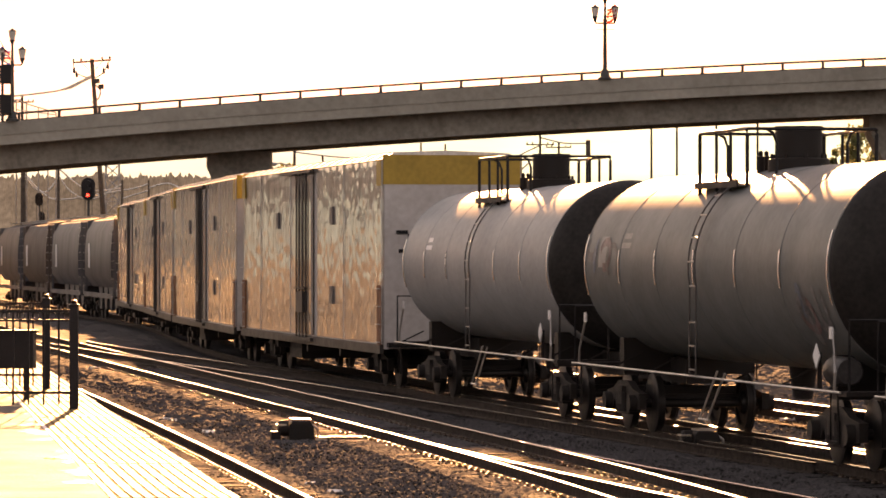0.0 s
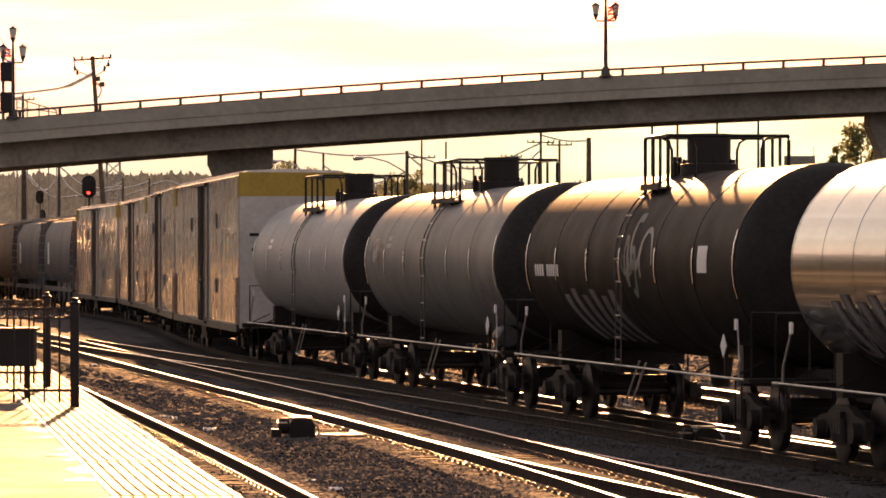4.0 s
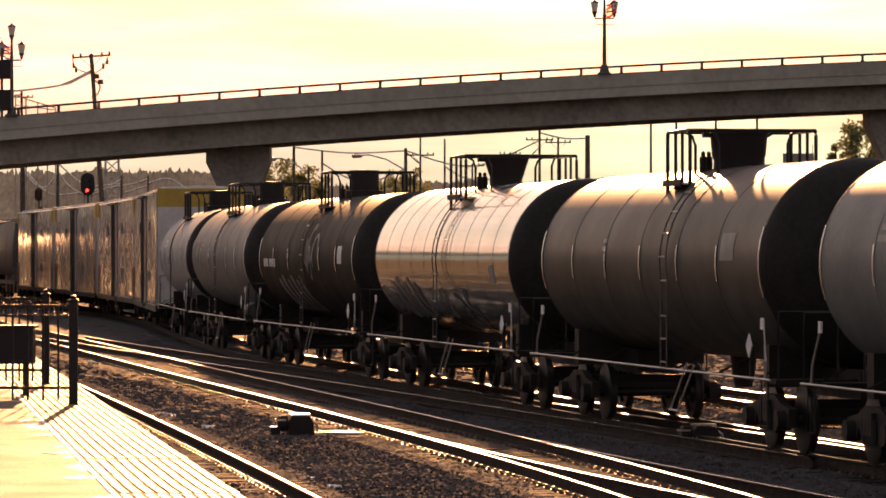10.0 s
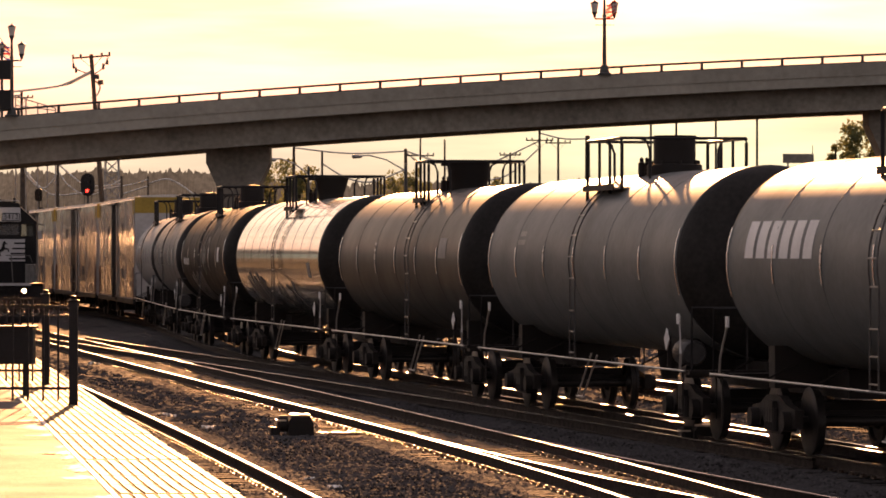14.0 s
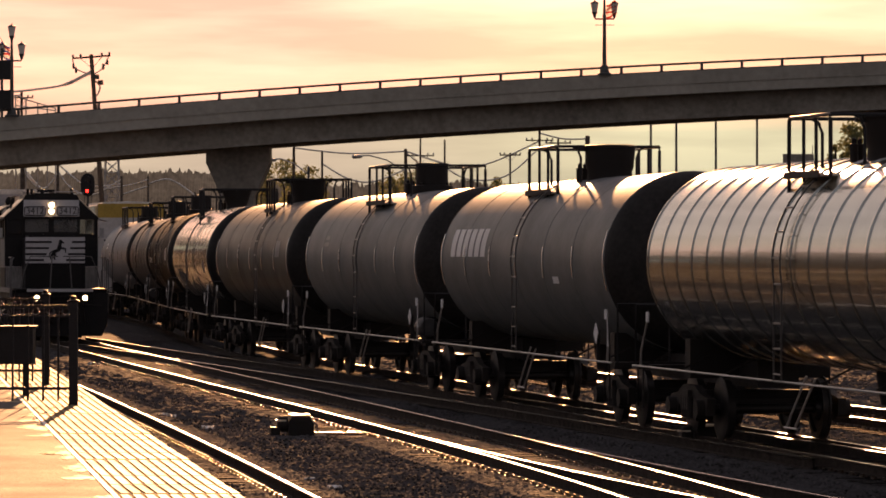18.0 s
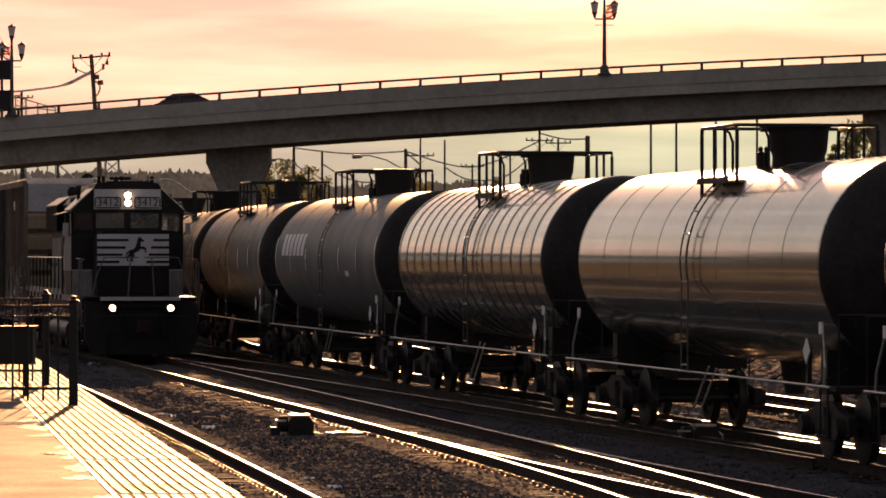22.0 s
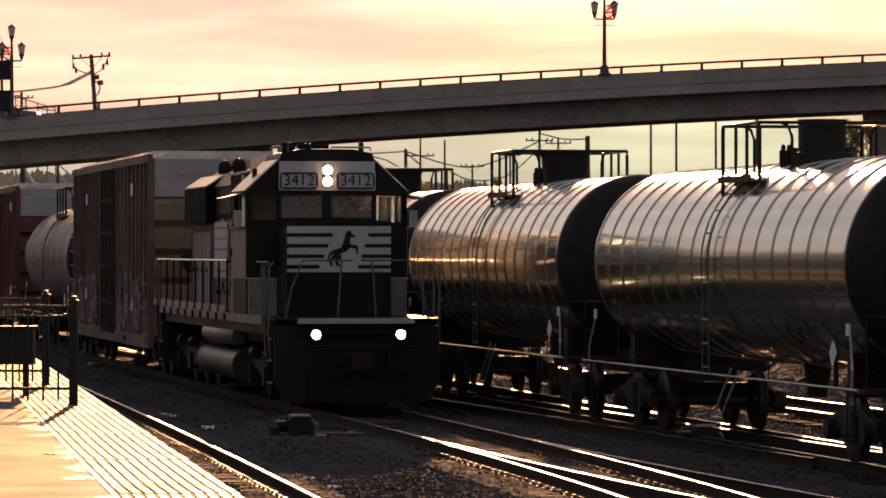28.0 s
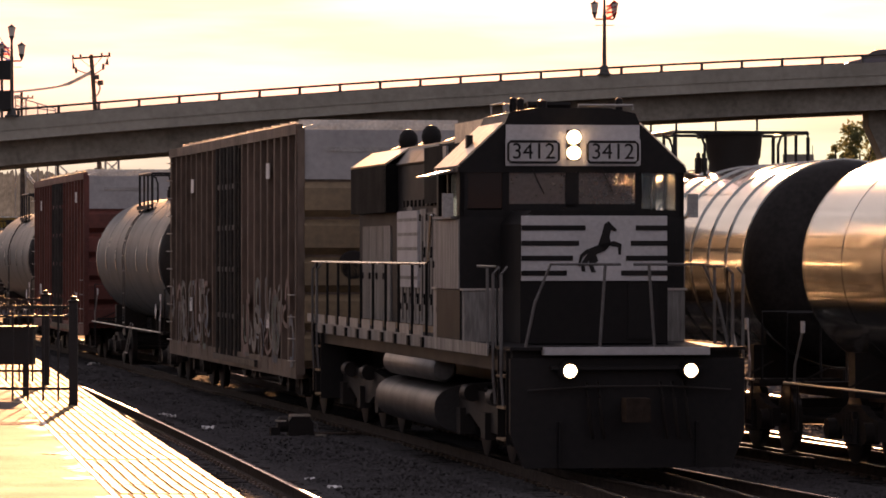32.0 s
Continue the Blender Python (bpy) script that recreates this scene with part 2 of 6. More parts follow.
# ---- ground, ballast and tracks ----
def ground():
    bm = bmesh.new()
    xs = [-3000, -600, -150, -60, -30, -12, 0, 12, 30, 60, 150, 600, 3000]
    ys = [-2500, -300, -60, 0, 30, 60, 100, 150, 220, 300, 420, 700, 1500, 3500]
    grid = [[bm.verts.new((x, y, -0.55)) for x in xs] for y in ys]
    for a, b in zip(grid, grid[1:]):
        for i in range(len(xs) - 1):
            bm.faces.new((a[i], a[i + 1], b[i + 1], b[i]))
    tagged(part("ground", bm, M_earth, smooth=False), "dry bare earth of the rail yard", "ground", kind="structure")


def strip(bm, line, s0, s1, outline, step=2.0):
    """Draws an outline of (side, z) along a track."""
    rows, s = [], s0
    while s <= s1 + 1e-6:
        rows.append([bm.verts.new((*line.at(s, o)[:2], z)) for o, z in outline])
        s += step
    for a, b in zip(rows, rows[1:]):
        for i in range(len(outline) - 1):
            bm.faces.new((a[i], a[i + 1], b[i + 1], b[i]))
    return rows


RAIL_FOOT = [(-0.07, -0.17), (-0.07, -0.155), (-0.012, -0.14), (-0.012, -0.04), (-0.036, -0.03), (-0.036, -0.0085), (-0.033, -0.0065)]
RAIL_HEAD = [(-0.033, -0.0058), (-0.0275, -0.0023), (-0.012, 0.0), (0.012, 0.0), (0.0275, -0.0023), (0.033, -0.0058)]


def rail_at(name, line, offset, s0, s1, parent):
    bm = bmesh.new()
    strip(bm, line, s0, s1, [(offset + o, z) for o, z in RAIL_HEAD])
    web = RAIL_FOOT + [(-o, z) for o, z in reversed(RAIL_FOOT)]
    rail = part(name, bm, M_rail, parent, "steel rail with a polished running surface")
    bm = bmesh.new()
    strip(bm, line, s0, s1, [(offset + o, z) for o, z in web])
    part("rail_web", bm, M_rust, rail)


TIE = mesh_of("tie", boxed((-1.28, 1.28, -0.115, 0.115, -0.33, -0.172)), M_tie)


def track(name, label, line, s0, s1, tie0, tie1):
    root = tagged(new(name), label, "railway track", kind="structure")
    for o in (-0.7535, 0.7535):
        rail_at("rail", line, o, s0, s1, root)
    s, n = tie0, 0
    while s < tie1 and n < 300:
        x, y, a = line.at(s)
        tie = share("tie", TIE, root, pose(x, y, random.uniform(-0.012, 0.004), 0, 0, math.degrees(a) + random.uniform(-0.8, 0.8)))
        n += 1
        s += 0.53
    return root


def ballast():
    """A bed of crushed stone: rough and self-shading near the platform, coarser farther off."""
    rng = np.random.default_rng(5)
    for name, ys, step in (("ballast_bed", np.arange(42.0, 76.0, 0.042), 0.033), ("ballast_bed", np.arange(76.0, 104.1, 0.08), 0.09), ("ballast_bed", np.arange(104.0, 150.1, 0.2), 0.15), ("ballast_bed", np.arange(150.0, 340, 1.5), 0.5), ("ballast_bed", np.arange(-30.0, 42.7, 0.7), 0.5)):
        cols = int((15.4 if step < 0.05 else 30) / step)
        u = np.linspace(0, 1, cols)
        lo = -1.323 - 0.1278 * (ys - 29.37) - 0.3
        hi = lo + 15.4 if step < 0.05 else 21 + (60 - ys) * 0.17
        x = lo[:, None] + (hi - lo)[:, None] * u[None, :]
        y = np.repeat(ys[:, None], cols, 1)
        fine = 0.02 if step < 0.05 else 0.035 if step < 0.1 else 0.05
        if ys[0] < 0:
            fine = 0.015
        swell = np.sin(x * 5.1 + 1.7 * np.sin(y * 1.9)) * np.sin(y * 3.3 + 1.3 * np.sin(x * 2.7)) + 0.6 * np.sin(x * 9.7 - y * 2.1) * np.sin(y * 7.1 + x * 3.0)
        z = -0.215 + rng.uniform(-fine, fine, x.shape) + 0.03 * np.sin(x * 1.3 + y * 0.21) * np.sin(y * 0.47 - x * 0.6) + (0.018 * swell if step < 0.1 else 0)
        for line in (PLATFORM_TRACK, MAIN, FREIGHT):
            off = (x - np.interp(y, line.y, line.x)) * math.cos(0.16)
            z = np.where((abs(off) < 0.64) | ((abs(off) > 0.86) & (abs(off) < 1.5)), np.maximum(z, -0.178 + (z + 0.215) * 0.5), z)
        x = x + rng.uniform(-0.4, 0.4, x.shape) * step
        y = y + rng.uniform(-0.4, 0.4, x.shape) * (0.06 if step < 0.3 else 0.0)
        verts = np.stack([x, y, z], -1).reshape(-1, 3)
        n = np.arange(len(ys) * cols).reshape(len(ys), cols)
        faces = np.stack([n[:-1, :-1], n[:-1, 1:], n[1:, 1:], n[1:, :-1]], -1).reshape(-1, 4)
        me = bpy.data.meshes.new(name)
        me.from_pydata(verts.tolist(), [], faces.tolist())
        me.materials.append(M_ballast)
        tagged(new(name, me), "dark crushed-stone ballast between the tracks", "ballast", kind="structure")


ground()
ballast()
track("track_platform", "railway track beside the platform edge", PLATFORM_TRACK, -110, 330, -62, 80)
track("track_main", "main railway track that the locomotive runs on", MAIN, -110, 330, -52, 100)
track("track_freight", "railway track under the tank cars", FREIGHT, -110, 330, -45, 70)
track("track_far", "empty railway track behind the tank cars", FAR_TRACK, -60, 250, -2, 60)


# ---- the platform ----
DECK = 1.217


def edge_x(y):
    """The line of the platform edge."""
    return -1.323 - 0.1278 * (y - 29.37)


def platform():
    bm = bmesh.new()
    ys = [-40, 0, 20, 40, 60, 95]
    for a, b in zip(ys, ys[1:]):
        prism(bm, [(edge_x(a) - 0.85, a), (edge_x(b) - 0.85, b), (edge_x(b) - 8.5, b), (edge_x(a) - 8.5, a)], "z", -0.6, DECK - 0.004)
    tagged(part("platform", bm, M_paving, smooth=False), "sunlit buff concrete station platform", "platform", kind="structure")
    bm = bmesh.new()
    prism(bm, [(edge_x(-40), -40), (edge_x(95), 95), (edge_x(95) - 0.846, 95), (edge_x(-40) - 0.846, -40)], "z", DECK - 0.25, DECK - 0.012)
    prism(bm, [(edge_x(-40) - 0.25, -40), (edge_x(95) - 0.25, 95), (edge_x(95) - 0.846, 95), (edge_x(-40) - 0.846, -40)], "z", -0.6, DECK - 0.25)
    tagged(part("platform_edge", bm, M_concrete, smooth=False), "concrete edge of the platform over the track", "platform edge", kind="structure")
    strip_thing = tagged(new("tactile_strip"), "ribbed pale yellow tactile warning strip along the platform edge", "tactile paving", kind="structure")
    y, n_tile = -8.4, 0
    while y < 92:
        bm = bmesh.new()
        length = 1.21
        x0, x1 = edge_x(y), edge_x(y + length)
        prism(bm, [(x0 - 0.01, y), (x1 - 0.01, y + length), (x1 - 0.84, y + length), (x0 - 0.84, y)], "z", DECK - 0.012, DECK)
        tile = part("tile", bm, M_tactile_base, strip_thing, smooth=False)
        n_tile += 1
        cut = 0.11 if n_tile % 4 == 0 else 0.02
        for k in range(10):
            o = 0.05 + 0.0822 * k
            bm = bmesh.new()
            prism(bm, [(x0 - o + 0.027, y + cut), (x1 - o + 0.027, y + length - 0.02), (x1 - o - 0.027, y + length - 0.02), (x0 - o - 0.027, y + cut)], "z", DECK - 0.001, DECK + 0.009)
            part("rib", bm, M_tactile, tile, smooth=False)
        bm = bmesh.new()
        prism(bm, [(x0 - 0.838, y + 0.01), (x1 - 0.838, y + length - 0.01), (x1 - 0.872, y + length - 0.01), (x0 - 0.872, y + 0.01)], "z", DECK - 0.006, DECK + 0.006)
        part("border", bm, M_white_mark, tile, "pale worn border line", smooth=False)
        y += 1.22
    # smeared mortar and yellow paint beside the strip
    smears = tagged(new("paint_smears"), "uneven smears of pale yellow paint beside the tactile strip", "paint smear", kind="structure")
    rnd = random.Random(8)
    for k in range(70):
        y = rnd.uniform(20, 60)
        x, w, d = edge_x(y) - 0.87, rnd.uniform(0.06, 0.30) * (1.0 if rnd.random() < 0.6 else 0.4), rnd.uniform(0.1, 0.4)
        bm = bmesh.new()
        n = 22
        pts = [(x - w * (0.5 - 0.5 * math.cos(2 * math.pi * i / n)) * rnd.uniform(0.3, 1.3), y + d * math.sin(2 * math.pi * i / n) * rnd.uniform(0.6, 1.2)) for i in range(n)]
        bm.faces.new([bm.verts.new((px, py, DECK - 0.0015 + 0.00002 * k)) for px, py in pts][::-1])
        bm.normal_update()
        if bm.faces[:][0].normal.z < 0:
            bmesh.ops.reverse_faces(bm, faces=bm.faces[:])
        part("smear", bm, M_smear, smears, smooth=False)


platform()


# ---- the railings on the platform ----
def picket_fence(name, y, right, width):
    f = thing(name, "black iron picket railing with a ring border standing on the platform", "railing", "platform railings", pose(right, y, DECK))
    part("post", boxed((-0.045, 0.045, -0.045, 0.045, 0, 1.09)), M_black_paint, f)
    part("post_cap", turned([(1.09, 0.06), (1.105, 0.065), (1.12, 0.03), (1.15, 0.035), (1.16, 0.0)], (0, 0, 0), "z", 12), M_black_paint, f)
    for z, h in ((1.03, 0.028), (0.93, 0.02), (0.165, 0.03)):
        part("rail", boxed((-width, -0.045, -0.02, 0.02, z, z + h)), M_black_paint, f)
    picket = mesh_of("picket", boxed((-0.011, 0.011, -0.011, 0.011, 0.05, 1.03)), M_black_paint)
    ring = bmesh.new()
    tube(ring, [(0.04 * math.cos(math.pi * k / 6), 0, 0.99 + 0.036 * math.sin(math.pi * k / 6)) for k in range(13)], 0.009, 6)
    ring = mesh_of("ring", ring, M_ring)
    n = int(width / 0.16)
    for k in range(1, n):
        share("picket", picket, f, pose(-0.16 * k, 0, 0))
        share("ring", ring, f, pose(-0.16 * k + 0.08, 0, 0))
    k = 1.0
    while k * 2.0 < width:
        part("post", boxed((-2.0 * k - 0.03, -2.0 * k + 0.03, -0.03, 0.03, 0, 1.06)), M_black_paint, f)
        k += 1
    return f


picket_fence("railing", 46.6, -3.89, 5.2)
picket_fence("railing", 53.6, -4.81, 5.2)
cabinet = thing("equipment_box", "dark metal equipment box fixed behind the platform railing", "box", m=pose(-4.78, 49.6, DECK))
part("housing", boxed((-0.62, 0.2, -0.18, 0.18, 0.36, 0.76)), M_black_paint, cabinet)
part("lid", boxed((-0.65, 0.23, -0.21, 0.21, 0.76, 0.79)), M_black_paint, cabinet)
part("leg", boxed((-0.55, -0.5, -0.1, 0.1, 0, 0.36)), M_black_paint, cabinet)
part("leg", boxed((0.08, 0.13, -0.1, 0.1, 0, 0.36)), M_black_paint, cabinet)

# ---- the road bridge across the yard ----
BRIDGE_Y = 268.0
PX = BRIDGE_Y / 7837


def rail_top(x):
    """Height of the bridge's handrail: a gentle crest."""
    u = max(-1.5, min(1.9, x / 30.0))
    return 13.448 + 1.908 * u - 0.376 * u * u


def bridge():
    root = tagged(new("road_bridge"), "long weathered concrete road bridge over the rail yard", "bridge", kind="structure")
    xs = np.arange(-354, 355, 3.0)

    def ribbon(name, top, bottom, y0, y1, mat, label=""):
        bm = bmesh.new()
        rows = []
        for x in xs:
            z = rail_top(float(x))
            rows.append([bm.verts.new((float(x), y, z + h)) for y, h in ((y0, top), (y1, top), (y1, bottom), (y0, bottom))])
        for a, b in zip(rows, rows[1:]):
            for i in range(4):
                bm.faces.new((a[i], a[(i + 1) % 4], b[(i + 1) % 4], b[i]))
        bm.faces.new(rows[0]), bm.faces.new(rows[-1][::-1])
        return part(name, bm, mat, root, label, smooth=False)
    ribbon("parapet", -0.52, -1.30, 268, 268.3, M_concrete)
    ribbon("fascia", -1.304, -1.90, 268.05, 269.0, M_concrete)
    ribbon("deck", -0.86, -1.75, 272.6, 280.0, M_concrete)
    ribbon("deck", -1.304, -1.75, 269.0, 272.6, M_concrete)
    ribbon("parapet", -0.52, -1.90, 280.0, 280.4, M_concrete)
    # concrete girders, toned down for the overhang's shade
    for y in (269.6, 273.0, 276.4, 279.4):
        ribbon("girder", -1.76, -3.36, y, y + 0.45, M_girder, "concrete girder under the deck, coloured darker for its shade")
    for y in (268.15, 280.2):
        bm = bmesh.new()
        tube(bm, [(float(x), y, rail_top(float(x)) - 0.06) for x in xs], 0.075, 6)
        part("handrail", bm, M_pole, root, "thin metal handrail")
        for i in range(-26, 27):
            x = (744 - 784) * PX + i * 71.2 * PX
            bm = boxed((x - 0.085, x + 0.085, y - 0.05, y + 0.05, rail_top(x) - 0.53, rail_top(x) - 0.04), (x - 0.16, x + 0.16, y - 0.07, y + 0.07, rail_top(x) - 0.53, rail_top(x) - 0.45))
            part("rail_post", bm, M_pole, root, smooth=False)
    for px in [415 + 1191 * k for k in range(-8, 8)]:
        x = (px - 784) * PX
        top = rail_top(x) - 3.30
        bm = bmesh.new()
        prism(bm, [(x - 1.95, top), (x + 1.95, top), (x + 1.95, top - 1.0), (x + 0.95, top - 3.2), (x + 0.95, -0.7), (x - 0.95, -0.7), (x - 0.95, top - 3.2), (x - 1.95, top - 1.0)], "y", 272.0, 276.0)
        # concrete pier in the same shade-darkened tone
        part("pier", bm, M_girder, root, "broad concrete pier with a flared head", smooth=False)


bridge()


# ---- railway vehicles: x across, y along the track away from the platform, z from the rail top ----
WHEEL = turned([(-0.07, 0.16), (-0.07, 0.43), (-0.055, 0.485), (-0.03, 0.487), (-0.028, 0.457), (0.07, 0.452), (0.07, 0.37), (0.03, 0.34), (0.03, 0.2), (0.1, 0.16)], (0, 0, 0), "x", 28)
WHEEL = mesh_of("wheel", WHEEL, M_wheel, True)
AXLE = mesh_of("axle", turned([(-1.02, 0.0), (-1.02, 0.075), (1.02, 0.075), (1.02, 0.0)], (0, 0, 0), "x", 10), M_wheel, True)


def frame_outline(b):
    return [(-b - 0.28, 0.36), (-b - 0.28, 0.62), (-b + 0.2, 0.68), (-0.35, 0.80), (0.35, 0.80), (b - 0.2, 0.68), (b + 0.28, 0.62), (b + 0.28, 0.36),
            (b - 0.16, 0.36), (b - 0.28, 0.50), (0.42, 0.26), (-0.42, 0.26), (-b + 0.28, 0.50), (-b + 0.16, 0.36)]


SIDE = {}
for sign in (-1, 1):
    bm = bmesh.new()
    prism(bm, frame_outline(0.89), "x", sign * 1.02 - 0.06, sign * 1.02 + 0.06)
    for k in (-0.2, -0.07, 0.07, 0.2):
        lathe(bm, [(0.3, 0.0), (0.3, 0.055), (0.62, 0.055), (0.62, 0.0)], (sign * 1.1, k, 0), "z", 8)
    for k in (-0.89, 0.89):
        lathe(bm, [(sign * 1.0, 0.0), (sign * 1.0, 0.15), (sign * 1.2, 0.14), (sign * 1.2, 0.0)], (0, k, 0.457), "x", 12)
    SIDE[sign] = mesh_of("side_frame", bm, M_black_steel, True)
BOLSTER = mesh_of("bolster", boxed((-1.15, 1.15, -0.2, 0.2, 0.42, 0.72), (-0.9, 0.9, -0.75, -0.65, 0.45, 0.6), (-0.9, 0.9, 0.65, 0.75, 0.45, 0.6)), M_black_steel)
SPINNING = []


def bogie(car, y, axles=(-0.89, 0.89)):
    b = share("bogie", BOLSTER, car, pose(0, y, 0), "two-axle cast steel bogie")
    for sign in (-1, 1):
        share("side_frame", SIDE[sign], b)
    for a in axles:
        axle = share("wheelset", AXLE, b, pose(0, a, 0.457))
        SPINNING.append((axle, a))
    return b


def wheelset_mesh():
    """Both wheels and their axle as one turning piece."""
    bm = bmesh.new()
    bm.from_mesh(AXLE)
    for sign in (-1, 1):
        m = Matrix.Translation((sign * 0.75, 0, 0)) @ (Matrix.Rotation(math.pi, 4, "Z") if sign > 0 else Matrix.Identity(4))
        tmp = WHEEL.copy()
        tmp.transform(m)
        bm.from_mesh(tmp)
    return mesh_of("wheelset", bm, M_wheel, True)


AXLE = wheelset_mesh()


def coupler(car, y, sign):
    bm = boxed((-0.09, 0.09, min(y, y + sign * 0.55), max(y, y + sign * 0.55), 0.78, 0.96), (-0.17, 0.14, min(y + sign * 0.45, y + sign * 0.75), max(y + sign * 0.45, y + sign * 0.75), 0.72, 1.02))
    part("coupler", bm, M_rust, car, "rusty knuckle coupler")


M_ladder = material("dull_ladder_paint", (0.075, 0.073, 0.07), 0.5, vary=0.3, scale=4)
M_head = material("near_black_tank_end", (0.023, 0.0215, 0.02), 0.6, vary=0.4, scale=1.5, spec=0.2)
M_fuel = material("dusty_fuel_tank_paint", (0.05, 0.049, 0.048), 0.45, spec=0.35, vary=0.3, scale=2)
M_walk = material("worn_walkway_steel", (0.5, 0.46, 0.4), 0.34, 1.0, vary=0.3, scale=5)
# bright metal for the added glint rods and the locomotive's handrail
M_glint_steel = material("glint_rod_steel", (0.8, 0.77, 0.7), 0.25, 1.0, vary=0.2)
TANK_R, TANK_Z = 1.48, 2.67


def on_shell(angle, y, out=0.0):
    """A point on the shell: angle from the top towards the platform side."""
    return (-(TANK_R + out) * math.sin(angle), y, TANK_Z + (TANK_R + out) * math.cos(angle))


def hoop(bm, y, out=0.012, w=0.05, seg=56):
    lathe(bm, [(y - w / 2, TANK_R - 0.02), (y - w / 2, TANK_R + out * 0.4), (y - w / 4, TANK_R + out), (y + w / 4, TANK_R + out), (y + w / 2, TANK_R + out * 0.4), (y + w / 2, TANK_R - 0.02)], (0, 0, TANK_Z), "y", seg)


def tank_car(paint, label, ladder=-0.3, dome=-0.55, rails=(1.6, -1.3), wide=0.98, bonnet="round", base=0.41, bands=7, band_out=0.006, marks=(), reservoir=False):
    car = thing("tank_car", label, "tank car", "tank cars of the freight train")
    mat = PAINTS[paint]
    shell = part("shell", turned([(-7.55, TANK_R - 0.03), (-7.55, TANK_R), (-7.5, TANK_R), (7.5, TANK_R), (7.55, TANK_R), (7.55, TANK_R - 0.03)], (0, 0, TANK_Z), "y", 56), mat, car)
    for sign in (-1, 1):
        dish = [(sign * (7.553 + 0.6 * math.sin(a)), (TANK_R - 0.004) * math.cos(a)) for a in np.linspace(0, math.pi / 2, 9)]
        dish[-1] = (sign * 8.153, 0.0)
        # both ends near-black, whatever the shell's paint
        part("head", turned(dish, (0, 0, TANK_Z), "y", 56), M_head, car, "near-black dished tank end")
    for y in np.linspace(-7.5, 7.5, bands):
        bm = bmesh.new()
        hoop(bm, float(y), band_out * 1.6 if bands > 12 else band_out, 0.09 if bands > 12 else 0.035)
        band = part("band", bm, mat, shell)
        if paint != "silver":
            high, low = (1.22, 1.9) if abs(y) > 7 else (1.4, 1.76)
            # short bright rod added where the band catches a glint
            part("clamp", tubed(0.012, [on_shell(a, float(y), 0.016) for a in np.linspace(high, low, 6)], seg=5), M_glint_steel, band, "bright rod added to draw a glint on the band")
    # manway housing on top
    top = TANK_Z + TANK_R
    if bonnet == "round":
        h = part("manway", turned([(top - 0.2, 0.46), (top + 0.12, 0.46), (top + 0.13, 0.44), (top + 0.14, 0.35), (top + 0.58, 0.35), (top + 0.59, 0.36), (top + 0.61, 0.36), (top + 0.62, 0.0)], (0, dome, 0), "z", 28), M_black_steel, car, "dark round manway housing")
        for k in range(8):
            a = 2 * math.pi * k / 8
            part("bolt", turned([(top + 0.1, 0.03), (top + 0.2, 0.025), (top + 0.2, 0.0)], (0.41 * math.cos(a), dome + 0.41 * math.sin(a), 0), "z", 6), M_black_steel, h)
    else:
        h = part("manway", turned([(top - 0.2, base), (top + 0.1, base - 0.02), (top + 0.18, base + 0.01), (top + 0.52, 0.45)], (0, dome, 0), "z", 28), M_black_steel, car, "dark bonnet that widens upwards over the valves")
        part("lid", turned([(top + 0.52, 0.48), (top + 0.56, 0.48), (top + 0.58, 0.4), (top + 0.59, 0.0)], (0, dome, 0), "z", 28), M_black_steel, h)
        part("lid_hinge", boxed((-0.58, -0.44, dome - 0.05, dome + 0.05, top + 0.46, top + 0.56)), M_black_steel, h)
    for k, dx in enumerate((-0.42, -0.30)):
        part("vent_valve", turned([(top - 0.1, 0.06), (top + 0.17, 0.06), (top + 0.18, 0.035), (top + 0.24, 0.035), (top + 0.27, 0.0)], (dx, dome + 0.62 + 0.12 * k, 0), "z", 10), M_black_steel, car)
    # walkway with its guard rails
    y0, y1 = rails
    zt, zp = 4.70, 3.90
    for x in (-1, 1):
        part("platform", boxed((min(x * 0.5, x * (wide + 0.05)), max(x * 0.5, x * (wide + 0.05)), y1 + 0.35, y0 + 0.05, zp - 0.03, zp)), M_walk, car, "worn steel walkway grating")
        part("toe_board", boxed((x * (wide + 0.06) - 0.012, x * (wide + 0.06) + 0.012, y1 + 0.35, y0 + 0.05, zp - 0.05, zp + 0.05)), M_black_steel, car)
    for x in (-wide, wide):
        part("guard_rail", tubed(0.03, [(x, y0, zp - 0.25), (x, y0, zt - 0.08), (x, y0 - 0.02, zt - 0.02), (x, y0 - 0.08, zt), (x, y1 + 0.08, zt), (x, y1 + 0.02, zt - 0.02), (x, y1, zt - 0.08), (x, y1, zp - 0.05)], seg=8), M_black_paint, car, "black tubular guard rail")
        for f in (0.36, 0.66):
            y = y0 + (y1 - y0) * f
            part("rail_post", tubed(0.026, [(x, y, zp - 0.1), (x, y, zt)]), M_black_paint, car)
    part("guard_rail", tubed(0.028, [(-wide, y0, zt), (wide, y0, zt)]), M_black_paint, car)
    part("guard_rail", tubed(0.028, [(-wide, y1, zt), (wide, y1, zt)]), M_black_paint, car)
    for x in (-1, 1):
        for y in (y0, y1):
            part("rail_post", tubed(0.024, [(x * wide * 0.55, y, zp + 0.05), (x * wide * 0.55, y, zt - 0.2), (x * (wide * 0.55 + 0.05), y, zt - 0.06), (x * (wide * 0.55 + 0.16), y, zt)]), M_black_paint, car, "curved rail post")
